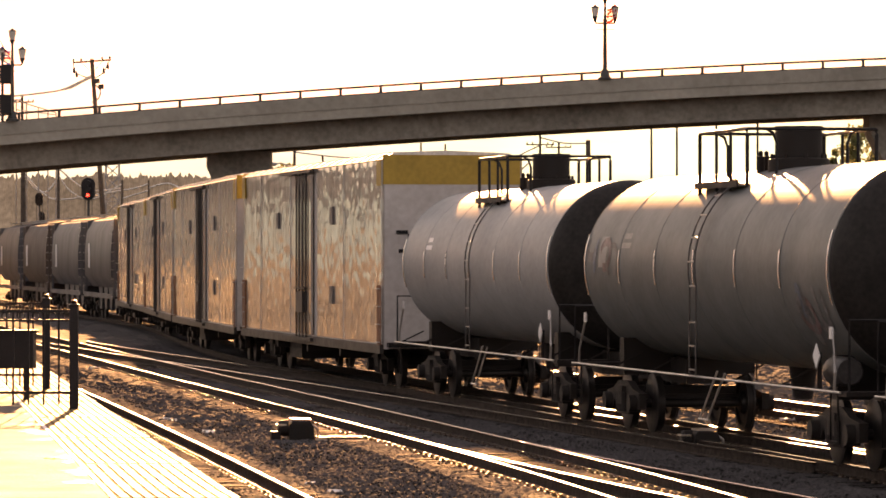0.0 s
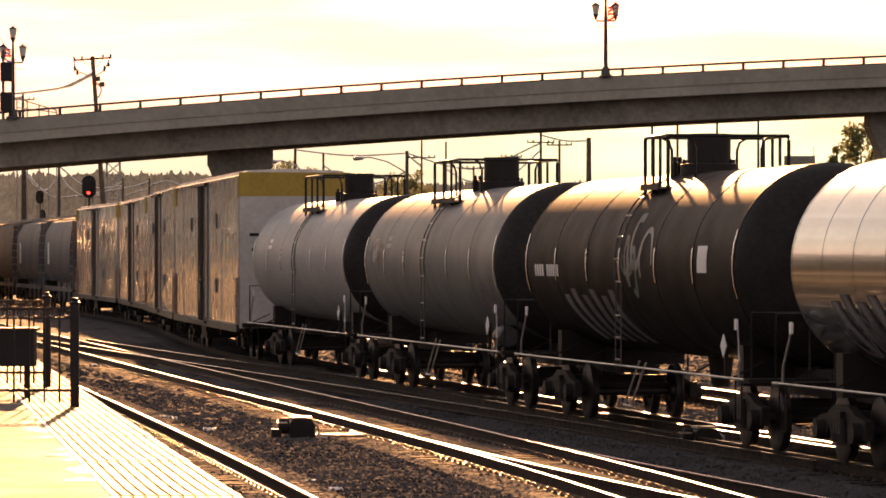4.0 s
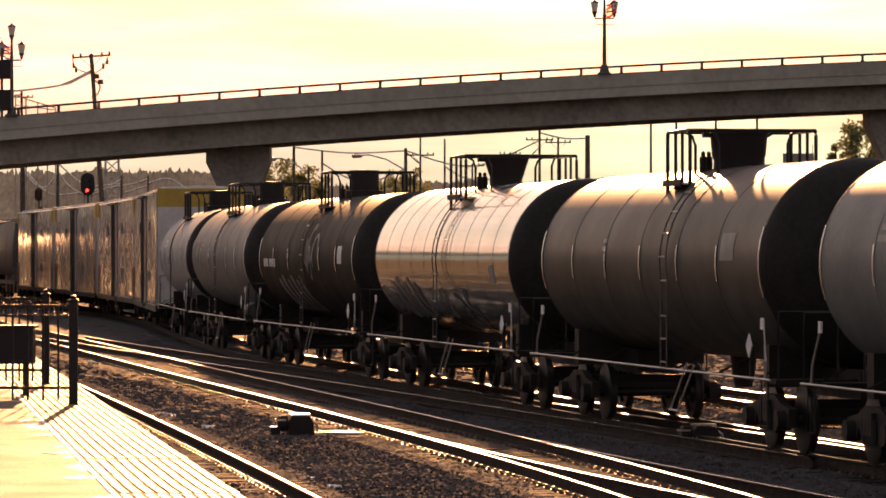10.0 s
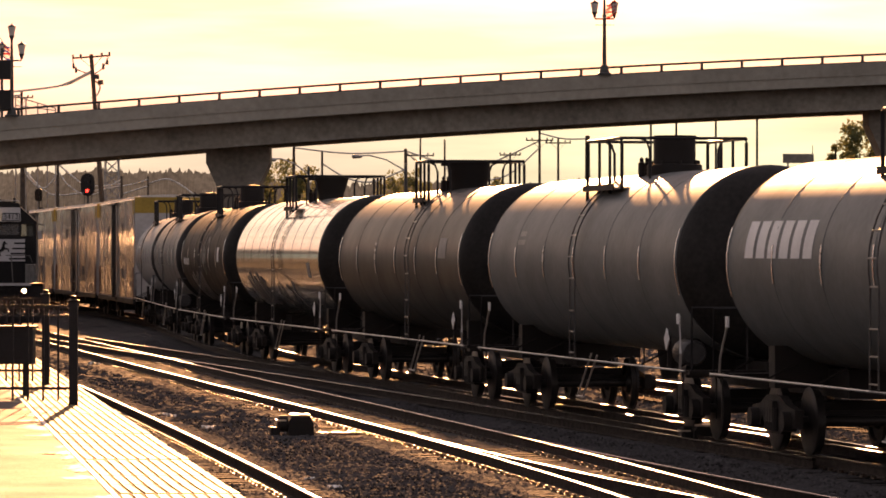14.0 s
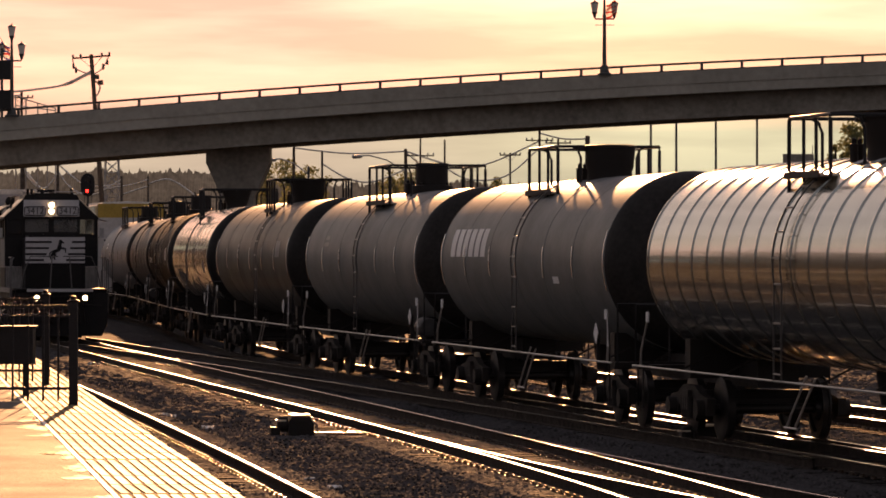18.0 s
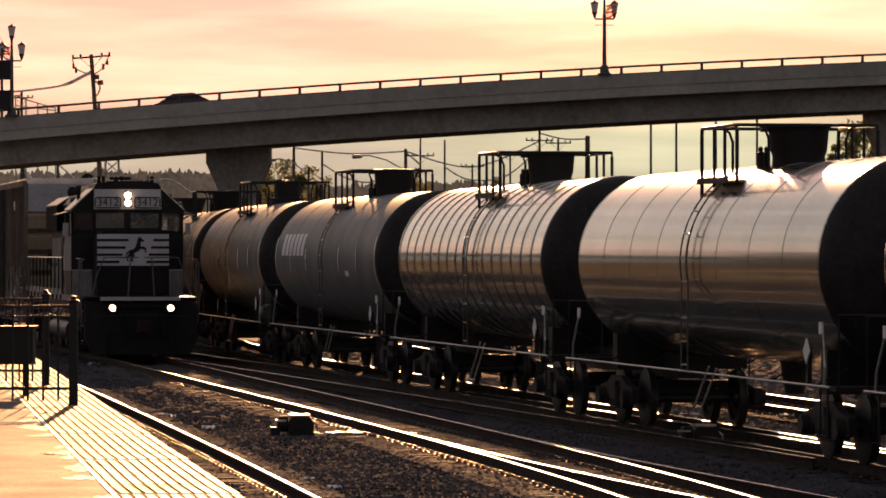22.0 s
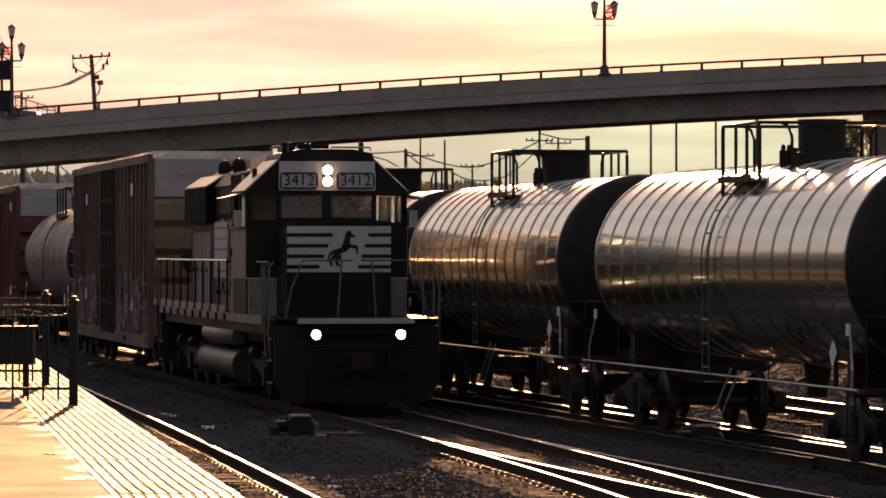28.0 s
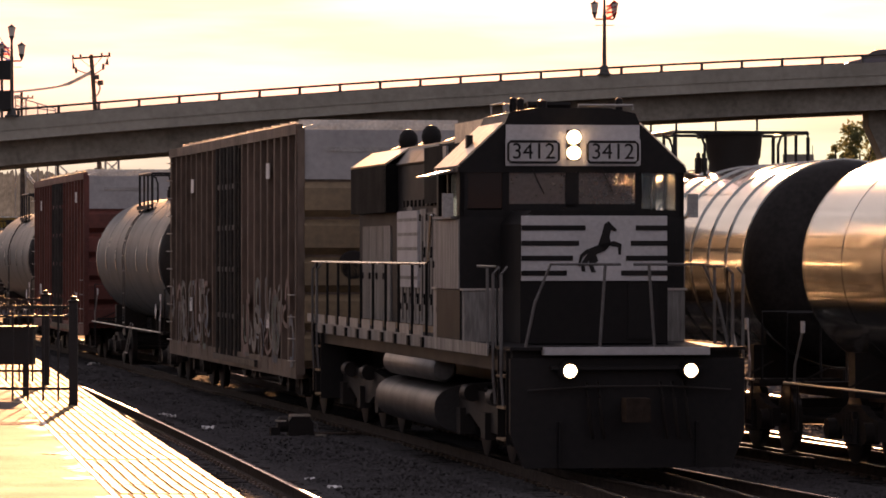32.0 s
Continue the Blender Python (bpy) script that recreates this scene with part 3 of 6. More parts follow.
    # side ladders that follow the curve of the shell
    for side in (-1, 1):
        bm = bmesh.new()
        for dy in (-0.2, 0.2):
            pts = [on_shell(a, ladder + dy, 0.10) for a in np.linspace(0.55, 1.75, 12)] + [(-1.56, ladder + dy, 1.6), (-1.56, ladder + dy, 1.06)]
            tube(bm, [(p[0] * -side, p[1], p[2]) for p in pts], 0.014, 5)
        ladder_ob = part("ladder", bm, M_ladder, car, "steel ladder curved to the tank")
        rung_at = [on_shell(a, 0, 0.10) for a in np.linspace(0.6, 1.75, 6)] + [(-1.56, 0, z) for z in (1.85, 1.5, 1.15)]
        for p in rung_at:
            part("rung", tubed(0.014, [(p[0] * -side, ladder - 0.2, p[2]), (p[0] * -side, ladder + 0.2, p[2])], seg=5), M_grip, ladder_ob)
        part("step_brace", tubed(0.016, [(side * 1.53, ladder - 1.4, 1.16), (side * 1.57, ladder - 0.5, 0.44)], [(side * 1.53, ladder - 1.85, 1.14), (side * 1.57, ladder - 0.95, 0.44)], [(side * 1.57, ladder - 0.42, 0.44), (side * 1.57, ladder - 1.05, 0.44)], seg=5), M_grip, car, "slanting pair of step rods")
        # grab bar the length of the car and its brackets
        part("hand_bar", tubed(0.018, [(side * 1.53, -8.3, 1.05), (side * 1.53, 8.3, 1.05)]), M_grip, car, "long worn steel side bar")
        for y in (-7.6, -5.2, -2.6, 2.6, 5.2, 7.6):
            part("bracket", tubed(0.016, [(side * 1.53, y, 1.05), (side * 1.0, y + 0.25, 1.28)], seg=5), M_black_steel, car)
        for y in (-7.9, 7.9):
            part("corner_rail", tubed(0.02, [(side * 1.5, y, 1.05), (side * 1.5, y - 0.05, 1.3), (side * 1.44, y - 0.3 * (1 if y > 0 else -1), 1.86)], seg=5), M_grip, car, "pale leaning corner post")
            yt = y - 0.3 * (1 if y > 0 else -1)
            part("tag_plate", boxed((side * 1.46 - 0.012, side * 1.46 + 0.012, yt - 0.07, yt + 0.07, 1.74, 1.9)), M_white_mark, car, "small pale tag on the post", smooth=False)
            part("stirrup", tubed(0.016, [(side * 1.5, y - 0.18, 1.05), (side * 1.5, y - 0.18, 0.4), (side * 1.5, y + 0.18, 0.4), (side * 1.5, y + 0.18, 1.05)], seg=5), M_black_steel, car)
    # underframe
    for sign in (-1, 1):
        part("stub_sill", boxed((-0.32, 0.32, min(sign * 5.2, sign * 8.6), max(sign * 5.2, sign * 8.6), 0.78, 1.18)), M_black_steel, car)
        part("saddle", boxed((-1.1, 1.1, sign * 6.45 - 0.16, sign * 6.45 + 0.16, 0.9, 1.5)), M_black_steel, car)
        part("end_platform", boxed((-1.5, 1.5, min(sign * 8.0, sign * 8.5), max(sign * 8.0, sign * 8.5), 1.0, 1.06)), M_black_steel, car)
        for x in (-1, 1):
            part("end_rail", tubed(0.02, [(x * 1.45, sign * 8.45, 1.05), (x * 1.45, sign * 8.45, 2.0), (x * 0.6, sign * 8.45, 2.0), (x * 0.6, sign * 8.45, 1.05)], seg=5), M_black_paint, car)
        coupler(car, sign * 8.5, sign)
        bogie(car, sign * 6.45)
    part("outlet_valve", turned([(0.72, 0.0), (0.72, 0.14), (0.95, 0.18), (1.25, 0.22)], (0, -0.8, 0), "z", 14), M_black_steel, car)
    if reservoir:
        part("brake_reservoir", turned([(-7.6, 0.0), (-7.6, 0.17), (-7.53, 0.2), (-6.95, 0.2), (-6.9, 0.17), (-6.9, 0.0)], (-1.2, 0, 1.3), "y", 18), M_fuel, car, "dark brake reservoir")
    for side in (-1, 1):
        bm = boxed((side * 1.5 - 0.008, side * 1.5 + 0.008, -0.12, 0.12, -0.12, 0.12))
        bmesh.ops.transform(bm, matrix=pose(0, -7.02, 1.5, 45), verts=bm.verts)
        placard = part("placard", bm, M_white_mark, car, "pale diamond hazard placard", smooth=False)
        part("placard_bracket", boxed((side * 1.46 - 0.03, side * 1.46 + 0.03, -7.04, -7.0, 1.05, 1.55)), M_black_steel, placard)
    for k, (y, z, w, h) in enumerate(marks):
        a = math.asin(max(-1, min(1, (z - TANK_Z) / TANK_R)))
        bm = bmesh.new()
        n = 4
        rows = []
        for i in range(n + 1):
            ang = math.pi / 2 - math.asin(max(-0.99, min(0.99, (z + h * (i / n - 0.5) - TANK_Z) / TANK_R)))
            rows.append((bm.verts.new(on_shell(ang, y - w / 2, 0.006)), bm.verts.new(on_shell(ang, y + w / 2, 0.006))))
        for p, q in zip(rows, rows[1:]):
            bm.faces.new((p[0], p[1], q[1], q[0]))
        part("marking", bm, M_white_mark if "white" in label else M_faint, car, "faded stencilled marking")
    return car


def bars(y, z, count, w=0.24, h=0.5, gap=0.12):
    """A row of upright blocks."""
    return [(y - k * (w + gap), z, w, h) for k in range(count)]


small = [(4.6, 3.15, 0.5, 0.09), (4.6, 3.0, 0.65, 0.09), (-4.8, 2.9, 0.7, 0.5)]
TANKS = [
    tank_car("white", "off-white railway tank car with soot-streaked shell", marks=small[:2]),
    tank_car("grey", "pale grey railway tank car with graffiti at one end", marks=small[:2] + [(6.2, 2.9, 0.6, 0.5)], reservoir=True),
    tank_car("black", "black railway tank car with faded white graffiti", marks=bars(6.7, 2.55, 4, 0.14, 0.2, 0.06) + bars(5.7, 2.55, 6, 0.12, 0.2, 0.05) + [(-5.6, 2.75, 0.6, 0.4)], bonnet="round", dome=0.0, rails=(0.3, -1.3)),
    tank_car("silver", "bright silver jacketed tank car with banded shell", bonnet="lid", bands=11, marks=[(-5.8, 2.4, 0.5, 0.35)], dome=0.35, rails=(0.45, -1.2), wide=1.1, base=0.33),
    tank_car("dark", "dark grey railway tank car with small stencils", ladder=-2.0, dome=-0.5, rails=(0.1, -1.4), wide=1.0, bonnet="lid", marks=[(2.6, 3.0, 0.28, 0.07), (2.6, 2.88, 0.28, 0.07), (-5.6, 2.9, 0.8, 0.4)]),
    tank_car("grey", "clean pale grey railway tank car", dome=-1.15, rails=(0.85, -1.85), wide=1.05, marks=small[:2], reservoir=True),
    tank_car("grey", "pale grey tank car with blocky white company lettering", marks=bars(6.3, 3.0, 6, 0.46, 0.52, 0.16) + [(-3.5, 2.35, 0.5, 0.12)], dome=-1.2, rails=(1.5, -1.1), wide=0.92, bonnet="lid"),
    tank_car("silver", "ribbed silver insulated tank car", dome=-1.05, rails=(0.6, -1.55), wide=1.07, bonnet="lid", bands=17, band_out=0.011, ladder=-0.6),
    tank_car("silver", "smooth silver tank car with diagonal braces", dome=-1.05, rails=(0.6, -1.55), wide=1.07, bonnet="lid", bands=9),
    tank_car("silver", "silver tank car with sun-glazed banded jacket", dome=-1.05, rails=(0.6, -1.55), wide=1.07, bonnet="lid", bands=17, band_out=0.012),
    tank_car("silver", "ribbed silver tank car with dark lower half", dome=-1.05, rails=(0.6, -1.55), wide=1.07, bonnet="round", bands=17, band_out=0.012),
    tank_car("silver", "dull silver tank car with a ribbed jacket", dome=-1.05, rails=(0.6, -1.55), wide=1.07, bonnet="lid", bands=15, band_out=0.014),
    tank_car("silver", "smooth silver grey tank car", bands=9),
]


# ---- box-shaped cars ----
M_reefer = material("white_reefer_skin", (0.50, 0.465, 0.41), 0.3, 0.3, vary=0.2, scale=1.0, stretch=(1, 1.0, 0.3), stain=(0.38, 0.35, 0.30), coat=1.0, coat_rough=0.04, coat_ior=2.0)
M_roof = material("sunlit_galvanised_roof", (0.62, 0.60, 0.56), 0.36, 1.0, vary=0.25, scale=2)
M_reefer_end = material("white_reefer_end_paint", (0.55, 0.54, 0.52), 0.5, vary=0.2, scale=0.8, stain=(0.42, 0.40, 0.37))
M_yellow = material("faded_yellow_band", (0.52, 0.34, 0.05), 0.5, vary=0.2, scale=1.0)
M_rusty_red = material("rust_streak", (0.26, 0.12, 0.06), 0.8, vary=0.4, scale=3)
M_tan = material("tan_boxcar_paint", (0.20, 0.15, 0.12), 0.55, spec=0.15, vary=0.28, scale=0.9, bump=0.1, stain=(0.09, 0.07, 0.056), stretch=(1, 1, 0.3))
M_tan_end = material("golden_tan_end_paint", (0.26, 0.19, 0.11), 0.5, vary=0.25, scale=0.9, stain=(0.15, 0.11, 0.07))
M_cream = material("cream_end_panel", (0.42, 0.42, 0.42), 0.5, vary=0.15, scale=1.0)
M_red = material("oxide_red_paint", (0.17, 0.045, 0.032), 0.55, vary=0.28, scale=1.0, bump=0.1)
M_hopper = material("grey_hopper_paint", (0.10, 0.10, 0.103), 0.5, vary=0.22, scale=0.8, stretch=(1, 1, 0.4))
M_hopper_brown = material("brown_hopper_paint", (0.09, 0.065, 0.05), 0.55, vary=0.25, scale=0.8)
M_door_dark = material("dark_door_hardware", (0.05, 0.045, 0.04), 0.5, 0.3, vary=0.4, scale=4)
GRAFFITI = [material("graffiti_" + n, c, 0.5, vary=0.5, scale=2.2) for n, c in
            (("white", (0.24, 0.24, 0.24)), ("grey", (0.12, 0.12, 0.13)), ("pale", (0.19, 0.185, 0.175)), ("blue", (0.11, 0.15, 0.20)), ("green", (0.12, 0.19, 0.16)), ("pink", (0.22, 0.14, 0.135)))]


def stroke(points, w):
    """A flat painted stroke of even width in the (y, z) plane, as an outline."""
    out = []
    for i, (y, z) in enumerate(points):
        a, b = points[max(0, i - 1)], points[min(len(points) - 1, i + 1)]
        d = math.hypot(b[0] - a[0], b[1] - a[1]) or 1
        ny, nz = -(b[1] - a[1]) / d * w / 2, (b[0] - a[0]) / d * w / 2
        out.append(((y + ny, z + nz), (y - ny, z - nz)))
    return out


def graffiti(car, x, y0, y1, z0, z1, count, seed, bulge=None):
    """Loose loops of spray paint on a car side; bulge bends them round a tank."""
    rnd = random.Random(seed)
    for k in range(count):
        bm = bmesh.new()
        cy, cz = rnd.uniform(y0, y1), rnd.uniform(z0 + 0.2, z1 - 0.2)
        ry, rz, ph, turn = rnd.uniform(0.15, 0.45), rnd.uniform(0.15, (z1 - z0) / 2.2), rnd.uniform(0, 6), rnd.uniform(2.0, 5.5)
        pts = [(cy + ry * math.cos(ph + turn * i / 14), min(z1, max(z0, cz + rz * math.sin(ph + turn * i / 14)))) for i in range(15)]
        sk = stroke(pts, rnd.uniform(0.06, 0.2))

        def at(p):
            if bulge:
                q = max(-0.98, min(0.98, (p[1] - TANK_Z) / TANK_R))
                return (-(TANK_R + 0.008) * math.sqrt(1 - q * q), p[0], TANK_Z + (TANK_R + 0.008) * q)
            return (x, p[0], p[1])
        rows = [(bm.verts.new(at(a)), bm.verts.new(at(b))) for a, b in sk]
        for p, q in zip(rows, rows[1:]):
            bm.faces.new((p[0], p[1], q[1], q[0]))
        part("graffiti", bm, rnd.choice(GRAFFITI), car, "loose sprayed graffiti")


def block_graffiti(car, y0, y1, z1, z0, count):
    """A row of fat slanting sprayed strokes low on a tank shell."""
    for k in range(count):
        y = y0 + (y1 - y0) * k / (count - 1)
        for shade, width, out in ((GRAFFITI[1], 0.42, 0.006), (GRAFFITI[0], 0.24, 0.011)):
            pts = [(y - 0.5 * u + 0.06 * math.sin(6 * u + k), z1 + (z0 - z1) * u) for u in np.linspace(0.0 if k % 2 else 0.12, 1.0, 12)]
            bm = bmesh.new()
            rows = []
            for (ya, za), (yb, zb) in [((v - width / 2, z), (v + width / 2, z)) for v, z in pts]:
                q = math.pi / 2 - math.asin(max(-0.98, min(0.98, (za - TANK_Z) / TANK_R)))
                rows.append((bm.verts.new(on_shell(q, ya, out)), bm.verts.new(on_shell(q, yb, out))))
            for p, q in zip(rows, rows[1:]):
                bm.faces.new((p[0], p[1], q[1], q[0]))
            part("graffiti", bm, shade, car, "fat slanting sprayed stroke")


def end_ladder(car, side, y, z0, z1, w=0.4, step=0.38):
    """Grab irons up a car corner."""
    x = side
    z = z0
    while z < z1:
        part("grab_iron", tubed(0.012, [(x, y - w / 2, z), (x - 0.07 * (1 if x > 0 else -1) * -1, y - w / 2, z), (x - 0.07 * (1 if x > 0 else -1) * -1, y + w / 2, z), (x, y + w / 2, z)], seg=5), M_grip, car)
        z += step


def under_gear(car, half, z):
    part("centre_sill", boxed((-0.35, 0.35, -half + 0.3, half - 0.3, 0.7, z)), M_black_steel, car)
    for y in (-half * 0.45, 0.0, half * 0.45):
        part("crossbearer", boxed((-1.45, 1.45, y - 0.1, y + 0.1, z - 0.28, z)), M_black_steel, car)
    part("air_tank", turned([(-0.9, 0.0), (-0.9, 0.2), (-0.8, 0.24), (0.8, 0.24), (0.9, 0.2), (0.9, 0.0)], (0.7, 1.6, z - 0.3), "y", 14), M_black_steel, car)


def reefer(number):
    car = thing("refrigerator_car", "white insulated refrigerator car with dented reflective sides and yellow end band", "refrigerator car", "refrigerator cars of the freight train")
    h, w, z0, z1 = 11.2, 1.5, 0.86, 4.88
    body = part("body", boxed((-w + 0.03, w - 0.03, -h, h, z0, z1)), M_reefer_end, car)
    # side skins of buckled panels
    panel_w = 1.05
    rnd = random.Random(number)
    for side in (-1, 1):
        y, k = -h, 0
        while y < h - 0.1:
            y2 = min(h, y + panel_w)
            if not (-1.3 < (y + y2) / 2 < 1.3):
                bm = bmesh.new()
                n, m = 13, 46
                grid = []
                for i in range(n + 1):
                    row = []
                    for j in range(m + 1):
                        yy, zz = y + (y2 - y) * i / n, z0 + 0.12 + (z1 - z0 - 0.12) * j / m
                        edge = 0.0 if i in (0, n) or j in (0, m) else 1.0
                        d = edge * (0.012 * noise.noise((yy * 8.5 + number * 7, zz * 3.0, side)) + 0.006 * noise.noise((yy * 4.0 + number, zz * 5.0, side + 3)) + 0.006 * math.sin(math.pi * i / n))
                        row.append(bm.verts.new((side * (w - 0.02 + d), yy, zz)))
                    grid.append(row)
                for a, b in zip(grid, grid[1:]):
                    for j in range(m):
                        bm.faces.new((a[j], a[j + 1], b[j + 1], b[j]))
                part("side_panel", bm, M_reefer, body)
                if k % 5 == 0:
                    part("rib", boxed((side * w - 0.012, side * w + 0.006, y - 0.015, y + 0.015, z0 + 0.1, z1)), M_reefer_end, body, smooth=False)
                k += 1
            y = y2
        # sliding door with its locking rods
        door = part("door", boxed((side * (w + 0.035) - 0.03, side * (w + 0.035) + 0.03, -1.3, 1.3, z0 + 0.15, z1 - 0.15)), M_reefer, car, "plug door with dark locking rods")
        for yy in (-0.75, -0.25, 0.3, 0.85):
            part("locking_rod", tubed(0.02, [(side * (w + 0.09), yy, z0 + 0.05), (side * (w + 0.09), yy, z1 - 0.1)]), M_door_dark, door)
        part("door_track", boxed((side * (w + 0.08) - 0.05, side * (w + 0.08) + 0.05, -1.6, 3.4, z0 - 0.02, z0 + 0.06)), M_door_dark, door)
        part("door_track", boxed((side * (w + 0.08) - 0.05, side * (w + 0.08) + 0.05, -1.6, 3.4, z1 - 0.1, z1 - 0.02)), M_door_dark, door)
        part("lock_gear", boxed((side * (w + 0.1) - 0.05, side * (w + 0.1) + 0.05, -0.5, 0.55, 1.5, 2.0), (side * (w + 0.1) - 0.05, side * (w + 0.1) + 0.05, -0.8, 0.9, 2.05, 2.1)), M_door_dark, door)
        for yy, zz in ((-4.2, 3.75), (-4.2, 1.95), (4.6, 3.7)):
            part("vent_box", boxed((side * w - 0.03, side * w + 0.05, yy - 0.22, yy + 0.22, zz - 0.2, zz + 0.2)), M_hopper, car, "small grey equipment hatch")
        part("side_sill", boxed((side * w - 0.05, side * w + 0.03, -h, h, z0 - 0.1, z0 + 0.09)), M_door_dark, car)
        for yy in (-h + 0.3, h - 0.3):
            end_ladder(car, side * w, yy, 1.0, 2.6 if yy > 0 else 2.4)
            part("corner_post", boxed((side * (w + 0.004) - 0.02, side * (w + 0.004) + 0.02, yy - 0.28, yy + 0.28, z0, z0 + 1.35)), M_rusty_red, car, "grimy corner patch")
            part("corner_cap", boxed((side * (w + 0.006) - 0.02, side * (w + 0.006) + 0.02, yy - 0.29, yy + 0.29, z1 - 0.55, z1)), M_yellow, car, "yellow corner cap")
    # roof with a shallow pitch
    bm = bmesh.new()
    prism(bm, [(-w - 0.03, z1), (w + 0.03, z1), (w - 0.25, z1 + 0.14), (0, z1 + 0.19), (-w + 0.25, z1 + 0.14)], "y", -h, h)
    roof = part("roof", bm, M_roof, car, "pitched galvanised roof")
    for k in range(19):
        y = -h + 1.15 * (k + 0.7)
        bm = bmesh.new()
        prism(bm, [(-w - 0.03, z1 + 0.03), (w + 0.03, z1 + 0.03), (w - 0.25, z1 + 0.17), (0, z1 + 0.215), (-w + 0.25, z1 + 0.17)], "y", y - 0.03, y + 0.03)
        part("seam", bm, M_roof, roof)
    for sign in (-1, 1):
        part("end_panel", boxed((-w + 0.05, w - 0.05, sign * h - 0.02, sign * h + 0.03, z0, 4.35)), M_reefer_end, car)
        part("end_band", boxed((-w + 0.02, w - 0.02, sign * h - 0.02, sign * h + 0.035, 4.354, z1 + 0.1)), M_yellow, car, "yellow band across the end")
        part("end_gear", boxed((-w + 0.1, w - 0.1, sign * h - 0.02 + sign * 0.1, sign * h + 0.3 if sign > 0 else sign * h - 0.02, 0.9, 1.0)) if sign > 0 else boxed((-w + 0.1, w - 0.1, -h - 0.3, -h, 0.9, 1.0)), M_black_steel, car)
        part("brake_wheel", turned([(0, 0.24), (0.03, 0.27), (0.06, 0.24)], (0.55, sign * (h + 0.1), 2.4), "y", 16), M_black_steel, car)
        part("marking", boxed((-1.15, -0.95, sign * (h + 0.033) - 0.004, sign * (h + 0.033) + 0.004, 2.9, 2.98), (-0.95, -0.87, sign * (h + 0.033) - 0.004, sign * (h + 0.033) + 0.004, 2.98, 3.3), (-1.2, -0.95, sign * (h + 0.033) - 0.004, sign * (h + 0.033) + 0.004, 3.3, 3.38)), M_black_paint, car, "black sprayed scrawl")
        coupler(car, sign * h, sign)
        bogie(car, sign * 8.3)
    under_gear(car, h, z0)
    part("fuel_tank", boxed((-1.2, 1.2, 2.6, 4.6, 0.35, 0.8)), M_black_steel, car)
    return car


